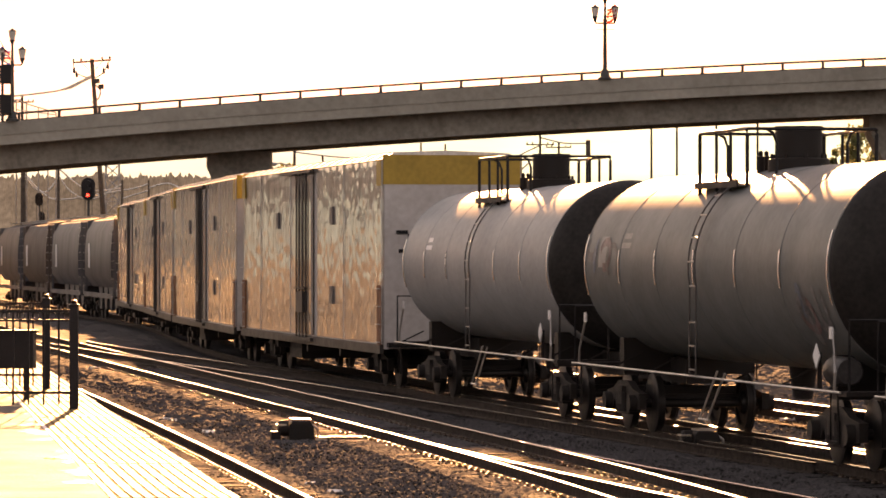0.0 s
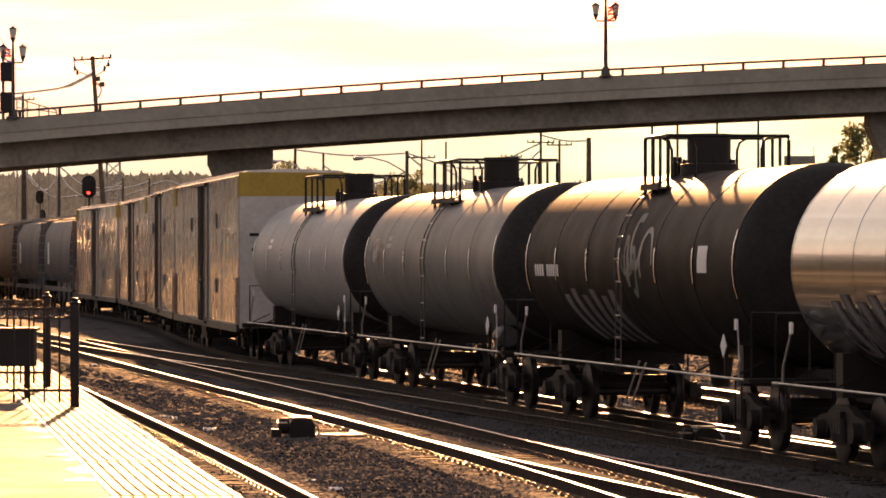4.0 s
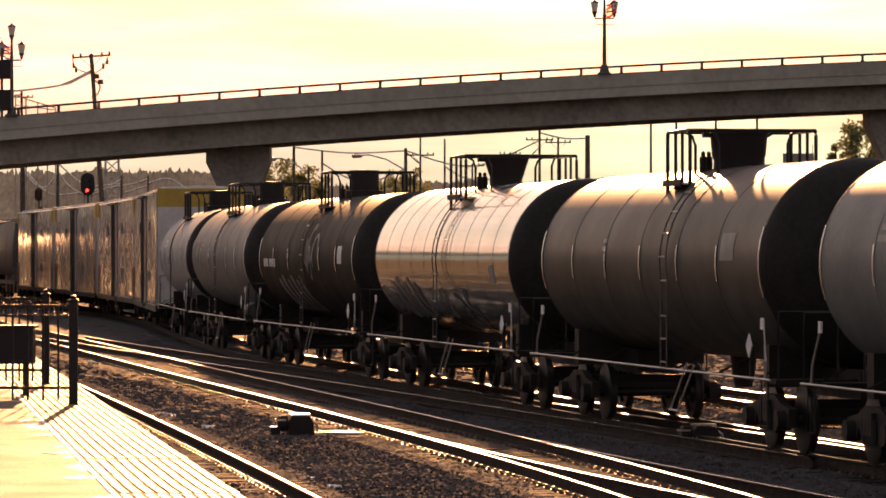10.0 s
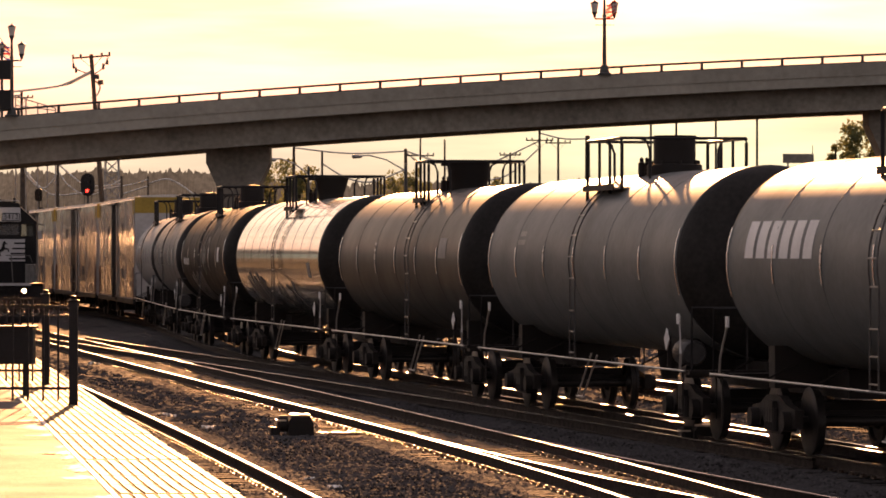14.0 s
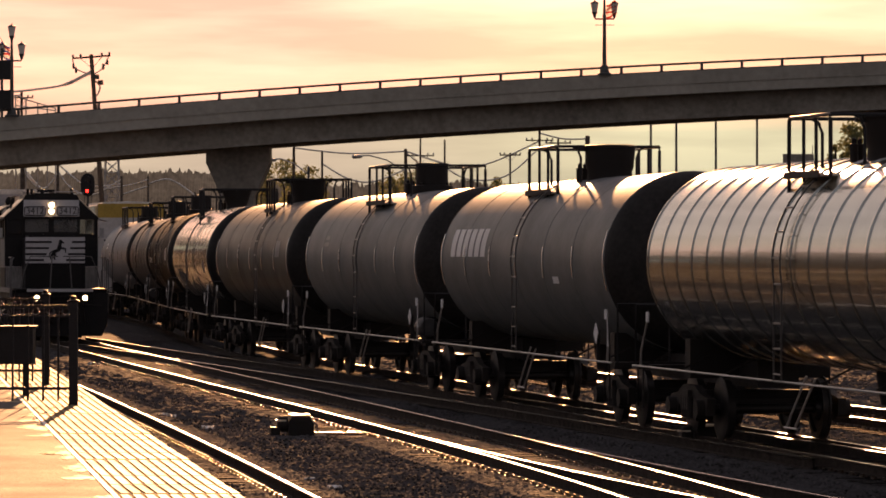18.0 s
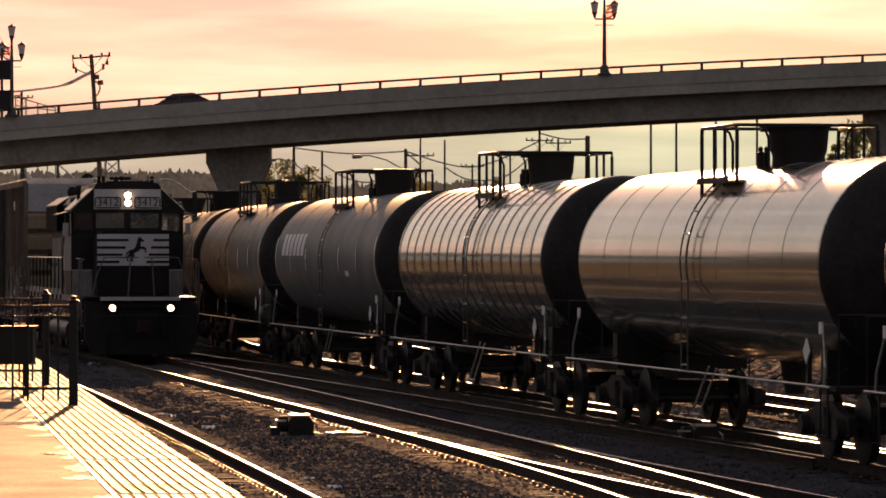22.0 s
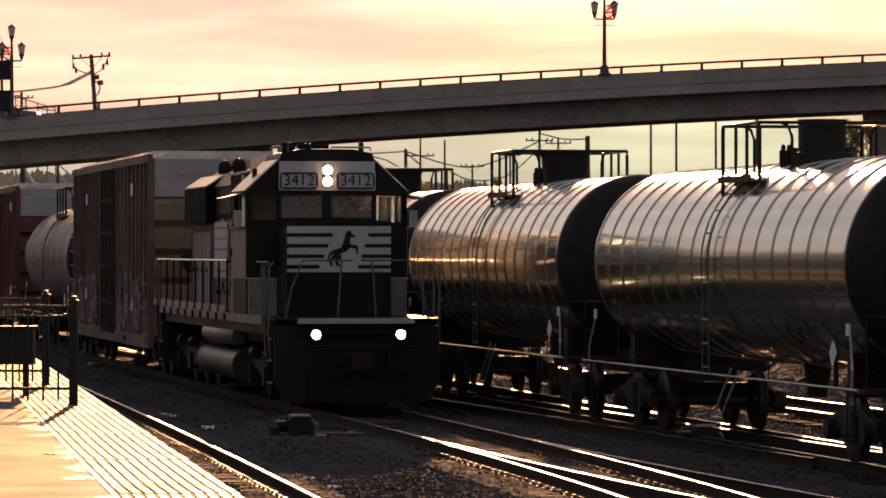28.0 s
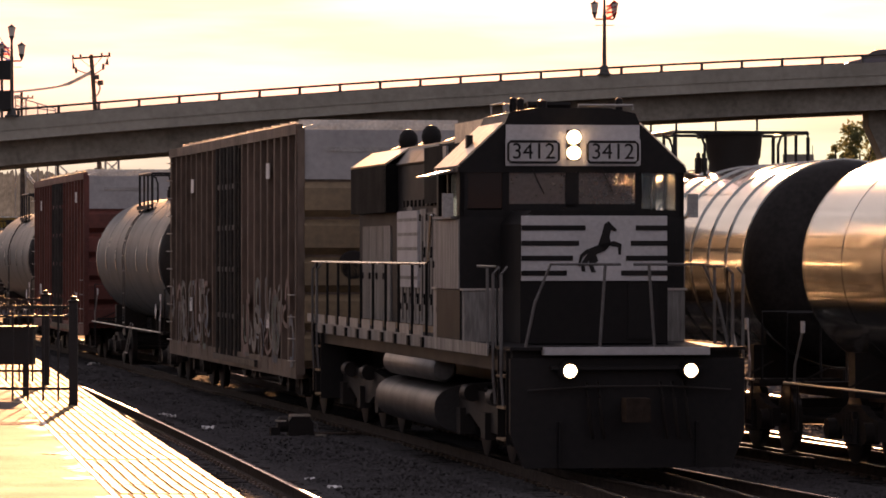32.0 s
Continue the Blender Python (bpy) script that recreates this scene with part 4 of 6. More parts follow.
def ribbed_boxcar(label, paint, end_paint, half, z1, door_dark, seed, tags):
    car = thing("boxcar", label, "boxcar", "boxcars behind the locomotive")
    h, w, z0 = half, 1.5, 0.82
    part("body", boxed((-w + 0.06, w - 0.06, -h + 0.02, h - 0.02, z0, z1 - 0.1)), paint, car)
    for side in (-1, 1):
        y = -h + 0.05
        while y < h:
            if not -2.0 < y < 1.5:
                part("side_post", boxed((side * (w - 0.02) - 0.055, side * (w - 0.02) + 0.055, y - 0.06, y + 0.06, z0 - 0.1, z1 - 0.06)), paint, car, smooth=False)
            y += 0.93
        part("side_sill", boxed((side * (w - 0.03) - 0.06, side * (w - 0.03) + 0.06, -h, h, z0 - 0.18, z0 + 0.12)), paint, car)
        part("top_chord", boxed((side * (w - 0.02) - 0.06, side * (w - 0.02) + 0.06, -h, h, z1 - 0.2, z1 - 0.02)), paint, car)
        door = part("door", boxed((side * (w - 0.02) - 0.03, side * (w - 0.02) + 0.03, -1.85, 1.35, z0 + 0.1, z1 - 0.25)), door_dark, car, "dark sliding door with upright locking bars")
        for yy in (-1.75, -1.1, -0.65, 0.0, 0.45, 1.2):
            part("locking_bar", tubed(0.035, [(side * (w + 0.05), yy, z0), (side * (w + 0.05), yy, z1 - 0.2)]), M_door_dark, door)
        for zz in (1.6, 2.5, 3.3, 4.1):
            part("door_stiffener", boxed((side * (w + 0.02) - 0.03, side * (w + 0.02) + 0.03, -1.8, 1.3, zz - 0.05, zz + 0.05)), door_dark, door)
        part("door_track", boxed((side * (w + 0.04) - 0.05, side * (w + 0.04) + 0.05, -4.8, 1.6, z0 - 0.1, z0 + 0.02)), M_door_dark, car)
        for yy in (-h + 0.35, h - 0.35):
            end_ladder(car, side * (w + 0.03), yy, 0.95, z1 - 0.3 if yy > 0 else 2.4)
        for yy, zz in ((-6.3, 4.3), (-6.3, 1.6), (5.6, 4.2), (5.8, 1.75)):
            part("placard", boxed((side * (w + 0.035) - 0.01, side * (w + 0.035) + 0.01, yy - 0.2, yy + 0.2, zz - 0.14, zz + 0.14)), M_white_mark, car, "small pale stencil panel", smooth=False)
    if tags:
        graffiti(car, -w - 0.045, -h + 0.6, -2.2, z0 + 0.1, 2.3, 34, seed)
        graffiti(car, -w - 0.045, 2.0, h - 0.5, z0 + 0.1, 2.2, 30, seed + 1)
    bm = bmesh.new()
    prism(bm, [(-w, z1 - 0.12), (w, z1 - 0.12), (w - 0.3, z1 - 0.02), (0, z1 + 0.04), (-w + 0.3, z1 - 0.02)], "y", -h, h)
    roof = part("roof", bm, M_roof, car, "worn galvanised roof")
    for k in range(int(2 * h / 1.2)):
        part("seam", boxed((-w + 0.1, w - 0.1, -h + 0.6 + 1.2 * k - 0.03, -h + 0.6 + 1.2 * k + 0.03, z1 - 0.05, z1 + 0.07)), M_roof, roof)
    for sign in (-1, 1):
        n = 5
        for k in range(n):
            a, b = z0 + (z1 - 1.0 - z0) * k / n, z0 + (z1 - 1.0 - z0) * (k + 1) / n
            bm = bmesh.new()
            y = sign * h
            prism(bm, [(y - sign * 0.02, a + 0.02), (y + sign * 0.12, a + 0.14), (y + sign * 0.12, b - 0.13), (y - sign * 0.02, b - 0.02)], "x", -w + 0.1, w - 0.1)
            part("end_corrugation", bm, M_tan_end if paint is M_tan else paint, car)
        part("end_top_panel", boxed((-w + 0.06, w - 0.06, sign * h - 0.02, sign * h + 0.03, z1 - 0.98, z1 - 0.12)), end_paint, car, "pale upper end panel")
        part("marking", boxed((-1.0, 0.4, sign * (h + 0.034) - 0.003, sign * (h + 0.034) + 0.003, z1 - 0.5, z1 - 0.42)), M_galv, car, "faint grey stencil", smooth=False)
        for side in (-1, 1):
            part("corner_post", boxed((side * (w - 0.05) - 0.06, side * (w - 0.05) + 0.06, sign * h - 0.06, sign * h + 0.04, z0 - 0.1, z1 - 0.1)), paint, car)
        part("crossover_platform", boxed((-1.2, 1.2, min(sign * h, sign * (h + 0.3)), max(sign * h, sign * (h + 0.3)), 1.05, 1.1)), M_black_steel, car)
        part("brake_wheel", turned([(0, 0.24), (0.03, 0.27), (0.06, 0.24)], (-0.55, sign * (h + 0.12), 2.6), "y", 16), M_black_steel, car)
        coupler(car, sign * h, sign)
        bogie(car, sign * (h - 2.6))
    under_gear(car, h, z0)
    return car


def hopper(paint, label):
    car = thing("hopper_car", label, "hopper car", "hopper cars of the freight train")
    h, w = 8.3, 1.58
    section = [(-w + 0.35, 1.45), (-w, 1.95), (-w - 0.02, 2.9), (-w + 0.06, 3.9), (-w + 0.35, 4.42), (-0.5, 4.62), (0.5, 4.62), (w - 0.35, 4.42), (w - 0.06, 3.9), (w + 0.02, 2.9), (w, 1.95), (w - 0.35, 1.45)]
    bm = bmesh.new()
    prism(bm, section, "y", -h + 1.0, h - 1.0)
    part("body", bm, paint, car, smooth=True)
    for sign in (-1, 1):
        bm = bmesh.new()
        y0, y1 = sign * (h - 1.0), sign * (h - 0.2)
        prism(bm, [(y0, 1.9), (y0, 4.45), (sign * (h - 0.75), 4.4), (sign * (h - 0.6), 3.2)], "x", -w + 0.12, w - 0.12)
        part("end_slope", bm, paint, car)
        for side in (-1, 1):
            part("end_post", boxed((side * (w - 0.1) - 0.05, side * (w - 0.1) + 0.05, sign * (h - 0.25) - 0.05, sign * (h - 0.25) + 0.05, 1.0, 4.4)), paint, car)
        end_ladder(car, -w + 0.05, sign * (h - 0.3), 1.1, 4.3)
        part("end_platform", boxed((-w + 0.1, w - 0.1, min(sign * (h - 1.6), sign * h), max(sign * (h - 1.6), sign * h), 1.0, 1.1)), M_black_steel, car)
        coupler(car, sign * h, sign)
        bogie(car, sign * 6.3)
    part("side_sill", boxed((-w, -w + 0.12, -h + 0.2, h - 0.2, 1.0, 1.2)), paint, car)
    part("side_sill", boxed((w - 0.12, w, -h + 0.2, h - 0.2, 1.0, 1.2)), paint, car)
    for y in (-4.2, -1.4, 1.4, 4.2):
        bm = bmesh.new()
        prism(bm, [(y - 1.3, 1.6), (y + 1.3, 1.6), (y + 0.4, 0.45), (y - 0.4, 0.45)], "x", -1.1, 1.1)
        part("discharge_hopper", bm, paint, car)
    part("roof_walk", boxed((-0.9, -0.6, -h + 0.5, h - 0.5, 4.68, 4.72), (0.6, 0.9, -h + 0.5, h - 0.5, 4.68, 4.72)), M_galv, car)
    part("hatch", boxed((-0.3, 0.3, -h + 1.6, h - 1.6, 4.6, 4.76)), M_galv, car)
    part("marking", boxed((-w - 0.035, -w - 0.022, 4.2, 5.0, 2.3, 3.4)), M_white_mark, car, "pale painted patch", smooth=False)
    return car


block_graffiti(TANKS[2], 4.5, 1.0, 2.25, 1.4, 6)
block_graffiti(TANKS[3], 5.6, 3.2, 2.3, 1.5, 5)
graffiti(TANKS[2], 0, -2.2, -0.4, 2.2, 3.4, 7, 22, True)
graffiti(TANKS[1], 0, 5.2, 7.2, 2.5, 3.2, 4, 23, True)
graffiti(TANKS[1], 0, -7.2, -5.4, 1.7, 2.4, 6, 26, True)
graffiti(TANKS[3], 0, -6.5, 6.5, 1.5, 2.1, 10, 24, True)
graffiti(TANKS[10], 0, -6.0, 0.0, 1.5, 1.9, 6, 25, True)
REEFERS = [reefer(k) for k in range(4)]
HOPPERS = [hopper(p, t) for p, t in ((M_hopper, "grey covered hopper car with a pale patch"), (M_hopper, "plain grey covered hopper car"), (M_hopper_brown, "dusty brown covered hopper car"), (M_hopper, "grey covered hopper car at the head"))]
brown = ribbed_boxcar("tan ribbed boxcar with a dark door and graffiti", M_tan, M_cream, 10.0, 5.07, M_door_dark, 5, True)
red = ribbed_boxcar("oxide red boxcar with a pale end panel", M_red, M_cream, 8.6, 4.96, M_red, 9, False)
rear_tanks = [tank_car("grey", "pale grey tank car behind the tan boxcar", marks=small[:2]), tank_car("grey", "grey tank car behind the red boxcar", marks=small[:2])]
for car in rear_tanks:
    tagged(car, group="tank cars behind the locomotive")


# ---- the locomotive: y from the front plate, towards the rear ----
M_loco = material("black_locomotive_paint", (0.014, 0.0138, 0.0145), 0.45, spec=0.07, vary=0.45, scale=1.2, bump=0.05, bump_scale=9, stain=(0.024, 0.0225, 0.022))
M_loco_grey = material("dusty_hood_paint", (0.29, 0.285, 0.27), 0.45, spec=0.2, vary=0.4, scale=3.2, bump=0.15, bump_scale=9, stain=(0.085, 0.082, 0.078), stretch=(1, 1.6, 0.12))
# pale gold metal: the low sun's sheen on the roof, put into the colour
M_loco_roof = material("sunlit_gold_roof_paint", (0.72, 0.64, 0.52), 0.34, 1.0, vary=0.3, scale=3, bump=0.4, bump_scale=6, stain=(0.4, 0.34, 0.27))
M_soot = material("sooty_black_radiator", (0.008, 0.008, 0.008), 0.7, spec=0.06, vary=0.3, scale=2)
M_dim_rail = material("dull_grey_rail_paint", (0.13, 0.125, 0.12), 0.45, vary=0.3, scale=5)
M_reservoir = material("pale_dusty_reservoir", (0.12, 0.116, 0.11), 0.4, spec=0.4, vary=0.25, scale=2)
M_step = material("rusty_tan_step", (0.34, 0.22, 0.12), 0.6, vary=0.35, scale=6)
M_windscreen = material("dusty_windscreen_glass", (0.2, 0.2, 0.195), 0.12, vary=0.2, scale=2)
M_windscreen.node_tree.nodes["Principled BSDF"].inputs["Transmission Weight"].default_value = 0.5
M_loco_white = material("white_loco_stripe", (0.5, 0.5, 0.505), 0.45, vary=0.15, scale=2)
M_glass = material("cab_glass", (0.55, 0.60, 0.56), 0.04, vary=0.02)
M_glass.node_tree.nodes["Principled BSDF"].inputs["Transmission Weight"].default_value = 0.92
M_dark_pane = material("dark_cab_pane", (0.012, 0.012, 0.013), 0.1, vary=0.1, spec=0.3)
M_headlight = material("lit_headlight", (1, 0.9, 0.7), 0.3, glow=(1.0, 0.74, 0.40, 9))
M_cab_inside = material("cab_interior", (0.10, 0.11, 0.09), 0.8, vary=0.2)


def locomotive():
    L = thing("locomotive", "black six-axle diesel road locomotive with white nose stripes and lit headlights", "locomotive")

    back = [0.0]

    def P(name, dims, mat, parent=None, label="", smooth=False):
        return part(name, boxed(*[(a, b, c - 10 + back[0], d - 10 + back[0], e, f) for a, b, c, d, e, f in dims]), mat, parent or L, label, smooth)

    def T(name, r, lines, mat, parent=None, label="", seg=6):
        return part(name, tubed(r, *[[(x, y - 10 + back[0], z) for x, y, z in ln] for ln in lines], seg=seg), mat, parent or L, label)

    def Q(name, outline, axis, a, b, mat, parent=None, label="", smooth=False):
        bm = bmesh.new()
        if axis == "x":
            prism(bm, [(p[0] - 10 + back[0], p[1]) for p in outline], "x", a, b)
        else:
            prism(bm, outline, "y", a - 10 + back[0], b - 10 + back[0])
        return part(name, bm, mat, parent or L, label, smooth)
    # frame, pilot and porches
    P("frame", [(-1.45, 1.45, 0.15, 19.5, 1.32, 1.6), (-0.5, 0.5, 0.2, 19.4, 0.9, 1.32)], M_loco)
    P("walkway", [(-1.54, -0.93, 1.4, 18.6, 1.6, 1.64), (0.93, 1.54, 1.4, 18.6, 1.6, 1.64), (-1.5, 1.5, 0.0, 1.4, 1.6, 1.64), (-1.5, 1.5, 18.4, 19.6, 1.6, 1.64)], M_loco)
    pilot = Q("pilot", [(-1.5, 1.5), (1.5, 1.5), (1.5, 0.55), (1.32, 0.12), (-1.32, 0.12), (-1.5, 0.55)], "y", 0.0, 0.12, M_loco, label="black snow-plough pilot plate")
    for rib in ((-0.9, -0.86, -0.08, 0.0, 0.15, 0.7), (0.86, 0.9, -0.08, 0.0, 0.15, 0.7)):
        P("plough_rib", [rib], M_loco, pilot)
    P("anticlimber", [(-1.09, 1.02, -0.16, 0.1, 1.545, 1.64)], M_loco_white, label="pale scuffed anticlimber edge")
    P("anticlimber_rib", [(-1.0, 0.95, -0.13, 0.05, 1.36, 1.40)], M_loco)
    Q("rear_pilot", [(-1.5, 1.5), (1.5, 1.5), (1.5, 0.5), (-1.5, 0.5)], "y", 19.5, 19.6, M_loco)
    coupler(L, -10.0, -1)
    coupler(L, 9.6, 1)
    for x in (-0.55, -0.4, 0.4, 0.55, 0.7):
        T("air_hose", 0.025, [[(x, -0.05, 1.2), (x, -0.2, 1.0), (x + 0.03, -0.2, 0.65), (x + 0.08, -0.12, 0.5)]], M_black_steel)
    T("uncoupling_lever", 0.016, [[(-1.3, -0.1, 1.1), (-0.5, -0.14, 1.15), (0.5, -0.14, 1.15), (1.3, -0.1, 1.1)]], M_black_steel)
    # ditch lights
    for x in (-0.79, 0.75):
        d = part("ditch_light", turned([(-10.28, 0.105), (-10.02, 0.12), (-10.0, 0.0)], (x, 0, 1.35), "y", 18), M_loco, L, "round ditch light housing")
        part("lens", turned([(-10.285, 0.0), (-10.285, 0.085), (-10.25, 0.085), (-10.25, 0.0)], (x, 0, 1.35), "y", 18), M_headlight, d, "glowing lamp lens")
    # steps at the corners
    for x in (-1, 1):
        for y0 in (0.35, 18.55):
            for z in (0.45, 0.85, 1.25):
                P("step", [(min(x * 1.05, x * 1.52), max(x * 1.05, x * 1.52), y0, y0 + 0.6, z, z + 0.03)], M_step, label="rusty tan steel step")
            P("step_side", [(min(x * 1.05, x * 1.5), max(x * 1.05, x * 1.5), y0 - 0.03, y0, 0.4, 1.6), (min(x * 1.05, x * 1.5), max(x * 1.05, x * 1.5), y0 + 0.6, y0 + 0.63, 0.4, 1.6)], M_loco)
            for yy in (y0, y0 + 0.6):
                T("grab_rail", 0.02, [[(x * 1.53, yy, 0.9), (x * 1.56, yy, 1.3), (x * 1.56, yy, 2.55), (x * 1.48, yy, 2.65)]], M_dim_rail)
    # short nose and cab stand behind a deep porch
    back[0] = 0.5
    nose = Q("nose", [(-0.98, 1.64), (0.98, 1.64), (0.98, 3.2), (0.83, 3.38), (-0.83, 3.38), (-0.98, 3.2)], "y", 1.75, 3.3, M_loco, label="low black nose with a white striped panel")
    P("stripe_panel", [(-0.97, 0.97, 1.728, 1.75, 2.46, 3.31)], M_loco_white, nose, "white nose panel")
    for z in (3.15, 2.95, 2.755, 2.56):
        P("stripe", [(-0.97, -0.12 - (3.15 - z) * 0.42, 1.718, 1.728, z - 0.033, z + 0.033)], M_loco, nose, "black stripe")
        P("stripe", [(0.55 - (3.15 - z) * 0.33, 0.97, 1.718, 1.728, z - 0.033, z + 0.033)], M_loco, nose, "black stripe")
    emblem = bmesh.new()
    for blob in ([(0.13, 3.20), (0.19, 3.24), (0.23, 3.19), (0.30, 3.13), (0.28, 3.10), (0.22, 3.12), (0.20, 3.04), (0.22, 2.94), (0.14, 2.86), (0.05, 2.93), (0.10, 3.08)],
                 [(0.22, 2.94), (0.14, 2.85), (0.02, 2.80), (-0.06, 2.72), (-0.10, 2.80), (-0.07, 2.88), (0.06, 2.93), (0.15, 2.96)],
                 [(-0.06, 2.74), (0.02, 2.80), (0.05, 2.72), (-0.02, 2.66), (0.02, 2.57), (-0.04, 2.57), (-0.08, 2.67)], [(-0.10, 2.80), (-0.06, 2.73), (-0.13, 2.66), (-0.12, 2.58), (-0.17, 2.58), (-0.18, 2.68)],
                 [(0.18, 2.96), (0.22, 2.91), (0.31, 2.90), (0.32, 2.80), (0.35, 2.80), (0.36, 2.94), (0.26, 2.98)],
                 [(-0.09, 2.88), (-0.07, 2.84), (-0.16, 2.76), (-0.20, 2.64), (-0.22, 2.66), (-0.19, 2.80)]):
        prism(emblem, blob, "y", 1.716 - 9.5, 1.728 - 9.5)
    part("emblem", emblem, M_loco, nose, "plain black emblem shape", smooth=False)
    P("nose_door", [(0.45, 0.85, 1.73, 1.75, 1.7, 2.42)], M_loco, nose)
    P("sand_hatch", [(-0.35, -0.05, 1.95, 2.3, 3.38, 3.42)], M_loco, nose)
    # cab: walls with true window openings
    cab = Q("cab_base", [(-1.53, 1.64), (1.53, 1.64), (1.53, 3.30), (-1.53, 3.30)], "y", 3.3, 5.3, M_loco, label="crew cab")
    for x in (-1, 1):
        sx = (min(x * 1.47, x * 1.53), max(x * 1.47, x * 1.53))
        for a, b in ((3.3, 3.55), (4.3, 4.42), (5.15, 5.3)):
            P("cab_side_post", [(*sx, a, b, 3.30, 3.9)], M_loco, cab)
        P("side_window", [(x * 1.5 - 0.008, x * 1.5 + 0.008, 3.55, 4.3, 3.32, 3.88)], M_glass, cab, "cab side window")
        P("arm_rest", [(min(x * 1.53, x * 1.62), max(x * 1.53, x * 1.62), 3.5, 5.15, 3.28, 3.32)], M_loco_grey, cab)
        P("mirror", [(min(x * 1.6, x * 1.75), max(x * 1.6, x * 1.75), 3.4, 3.43, 3.3, 3.62)], M_galv, cab)
    front = 3.3
    for bar in ((-1.53, -0.95, front, front + 0.06, 3.30, 3.40), (-1.53, -1.42, front, front + 0.06, 3.4, 3.98), (-0.95, -0.86, front, front + 0.06, 3.3, 3.98), (-0.09, 0.09, front, front + 0.06, 3.3, 3.98), (0.86, 0.95, front, front + 0.06, 3.3, 3.98), (1.42, 1.53, front, front + 0.06, 3.4, 3.98), (0.95, 1.53, front, front + 0.06, 3.30, 3.40), (-0.86, 0.86, front, front + 0.06, 3.30, 3.48), (-1.53, 1.53, front, front + 0.06, 3.92, 4.02)):
        P("windscreen_post", [bar], M_loco, cab)
    for a, b in ((-1.42, -0.95), (-0.86, -0.09), (0.09, 0.86), (0.95, 1.42)):
        P("windscreen", [(a, b, front + 0.03, front + 0.045, 3.42, 3.93)], M_windscreen if abs(a) < 0.9 else (M_glass if a > 0 else M_dark_pane), cab, "windscreen pane")
    for a in (-0.55, 0.4):
        T("wiper", 0.01, [[(a, front - 0.03, 3.95), (a + 0.16, front - 0.03, 3.62)]], M_black_steel, cab)
    P("cab_floor", [(-1.4, 1.4, 3.4, 5.2, 3.30, 3.32), (0.3, 1.0, 4.2, 4.7, 3.32, 3.75)], M_cab_inside, cab)
    P("cab_back", [(-1.5, 1.5, 5.24, 5.3, 3.30, 3.45), (-1.5, -1.3, 5.24, 5.3, 3.45, 3.9), (-0.95, 0.95, 5.24, 5.3, 3.45, 3.9), (1.3, 1.5, 5.24, 5.3, 3.45, 3.9)], M_loco, cab)
    Q("cab_roof", [(-1.56, 3.9), (-1.56, 3.96), (-0.92, 4.56), (-0.86, 4.70), (-0.5, 4.77), (0.5, 4.77), (0.86, 4.70), (0.92, 4.56), (1.56, 3.96), (1.56, 3.9)], "y", front - 0.02, 5.35, M_loco, cab, "angular black cab roof")
    for x in (-1, 1):
        # skin over the black roof, coloured gold as if sunlit
        Q("roof_slope", [(x * 1.55, 3.975), (x * 0.93, 4.557), (x * 0.945, 4.573), (x * 1.57, 3.99)], "y", front + 0.03, 5.3, M_loco_roof, cab, "sloping roof side with sunlit gold in its colour")
        Q("shade_lip", [(x * 1.52, 3.93), (x * 1.9, 3.84), (x * 1.91, 3.86), (x * 1.53, 3.955)], "y", front + 0.35, 4.75, M_galv, cab, "bright sunshade over the cab window")
        P("roof_cleat", [(min(x * 1.22, x * 1.3), max(x * 1.22, x * 1.3), 4.1, 4.25, 4.24, 4.42)], M_loco, cab)
    P("number_panel", [(-0.91, 0.91, front - 0.05, front - 0.02, 3.99, 4.54)], M_loco_white, cab, "white panel above the windscreen")
    for cx in (-0.54, 0.54):
        board = P("number_board", [(cx - 0.38, cx + 0.38, front - 0.075, front - 0.05, 4.01, 4.345)], M_loco_white, cab, "white number board with a black rim")
        T("board_rim", 0.016, [[(cx - 0.31, front - 0.08, 4.035), (cx + 0.31, front - 0.08, 4.035), (cx + 0.345, front - 0.08, 4.07), (cx + 0.345, front - 0.08, 4.28), (cx + 0.31, front - 0.08, 4.315), (cx - 0.31, front - 0.08, 4.315), (cx - 0.345, front - 0.08, 4.28), (cx - 0.345, front - 0.08, 4.07), (cx - 0.31, front - 0.08, 4.035)]], M_loco, board, seg=4)
        curve = bpy.data.curves.new("number", "FONT")
        curve.body, curve.size, curve.align_x, curve.align_y, curve.extrude = "3412", 0.30, "CENTER", "CENTER", 0.004
        tmp = new("number", curve)
        me = bpy.data.meshes.new_from_object(tmp.evaluated_get(bpy.context.evaluated_depsgraph_get()))
        bpy.data.objects.remove(tmp)
        me.materials.clear()
        me.materials.append(M_loco)
        me.transform(pose(cx, front - 0.08 - 9.5, 4.175, 90))
        share("number", me, board, label="black number 3412")
    lamp = P("headlight", [(-0.085, 0.085, front - 0.1, front - 0.05, 4.07, 4.47)], M_loco, L, "twin headlight casting")
    for z in (4.372, 4.163):
        part("lens", turned([(-6.335, 0.0), (-6.335, 0.092), (-6.30, 0.092), (-6.30, 0.0)], (0, 0, z), "y", 18), M_headlight, lamp, "glowing headlight lens")
    for x, y, r in ((-0.75, 3.6, 0.05), (-0.6, 3.9, 0.05), (0.7, 3.6, 0.05), (-0.2, 4.5, 0.07)):
        part("roof_antenna", turned([(4.7, r), (4.9, r), (4.93, 0.0)], (x, y - 9.5, 0), "z", 10), M_loco, L)
    T("air_horn", 0.05, [[(-0.35, 4.8, 4.86), (-0.1, 4.8, 4.86), (0.25, 4.8, 4.86)]], M_loco)
    back[0] = 0.0
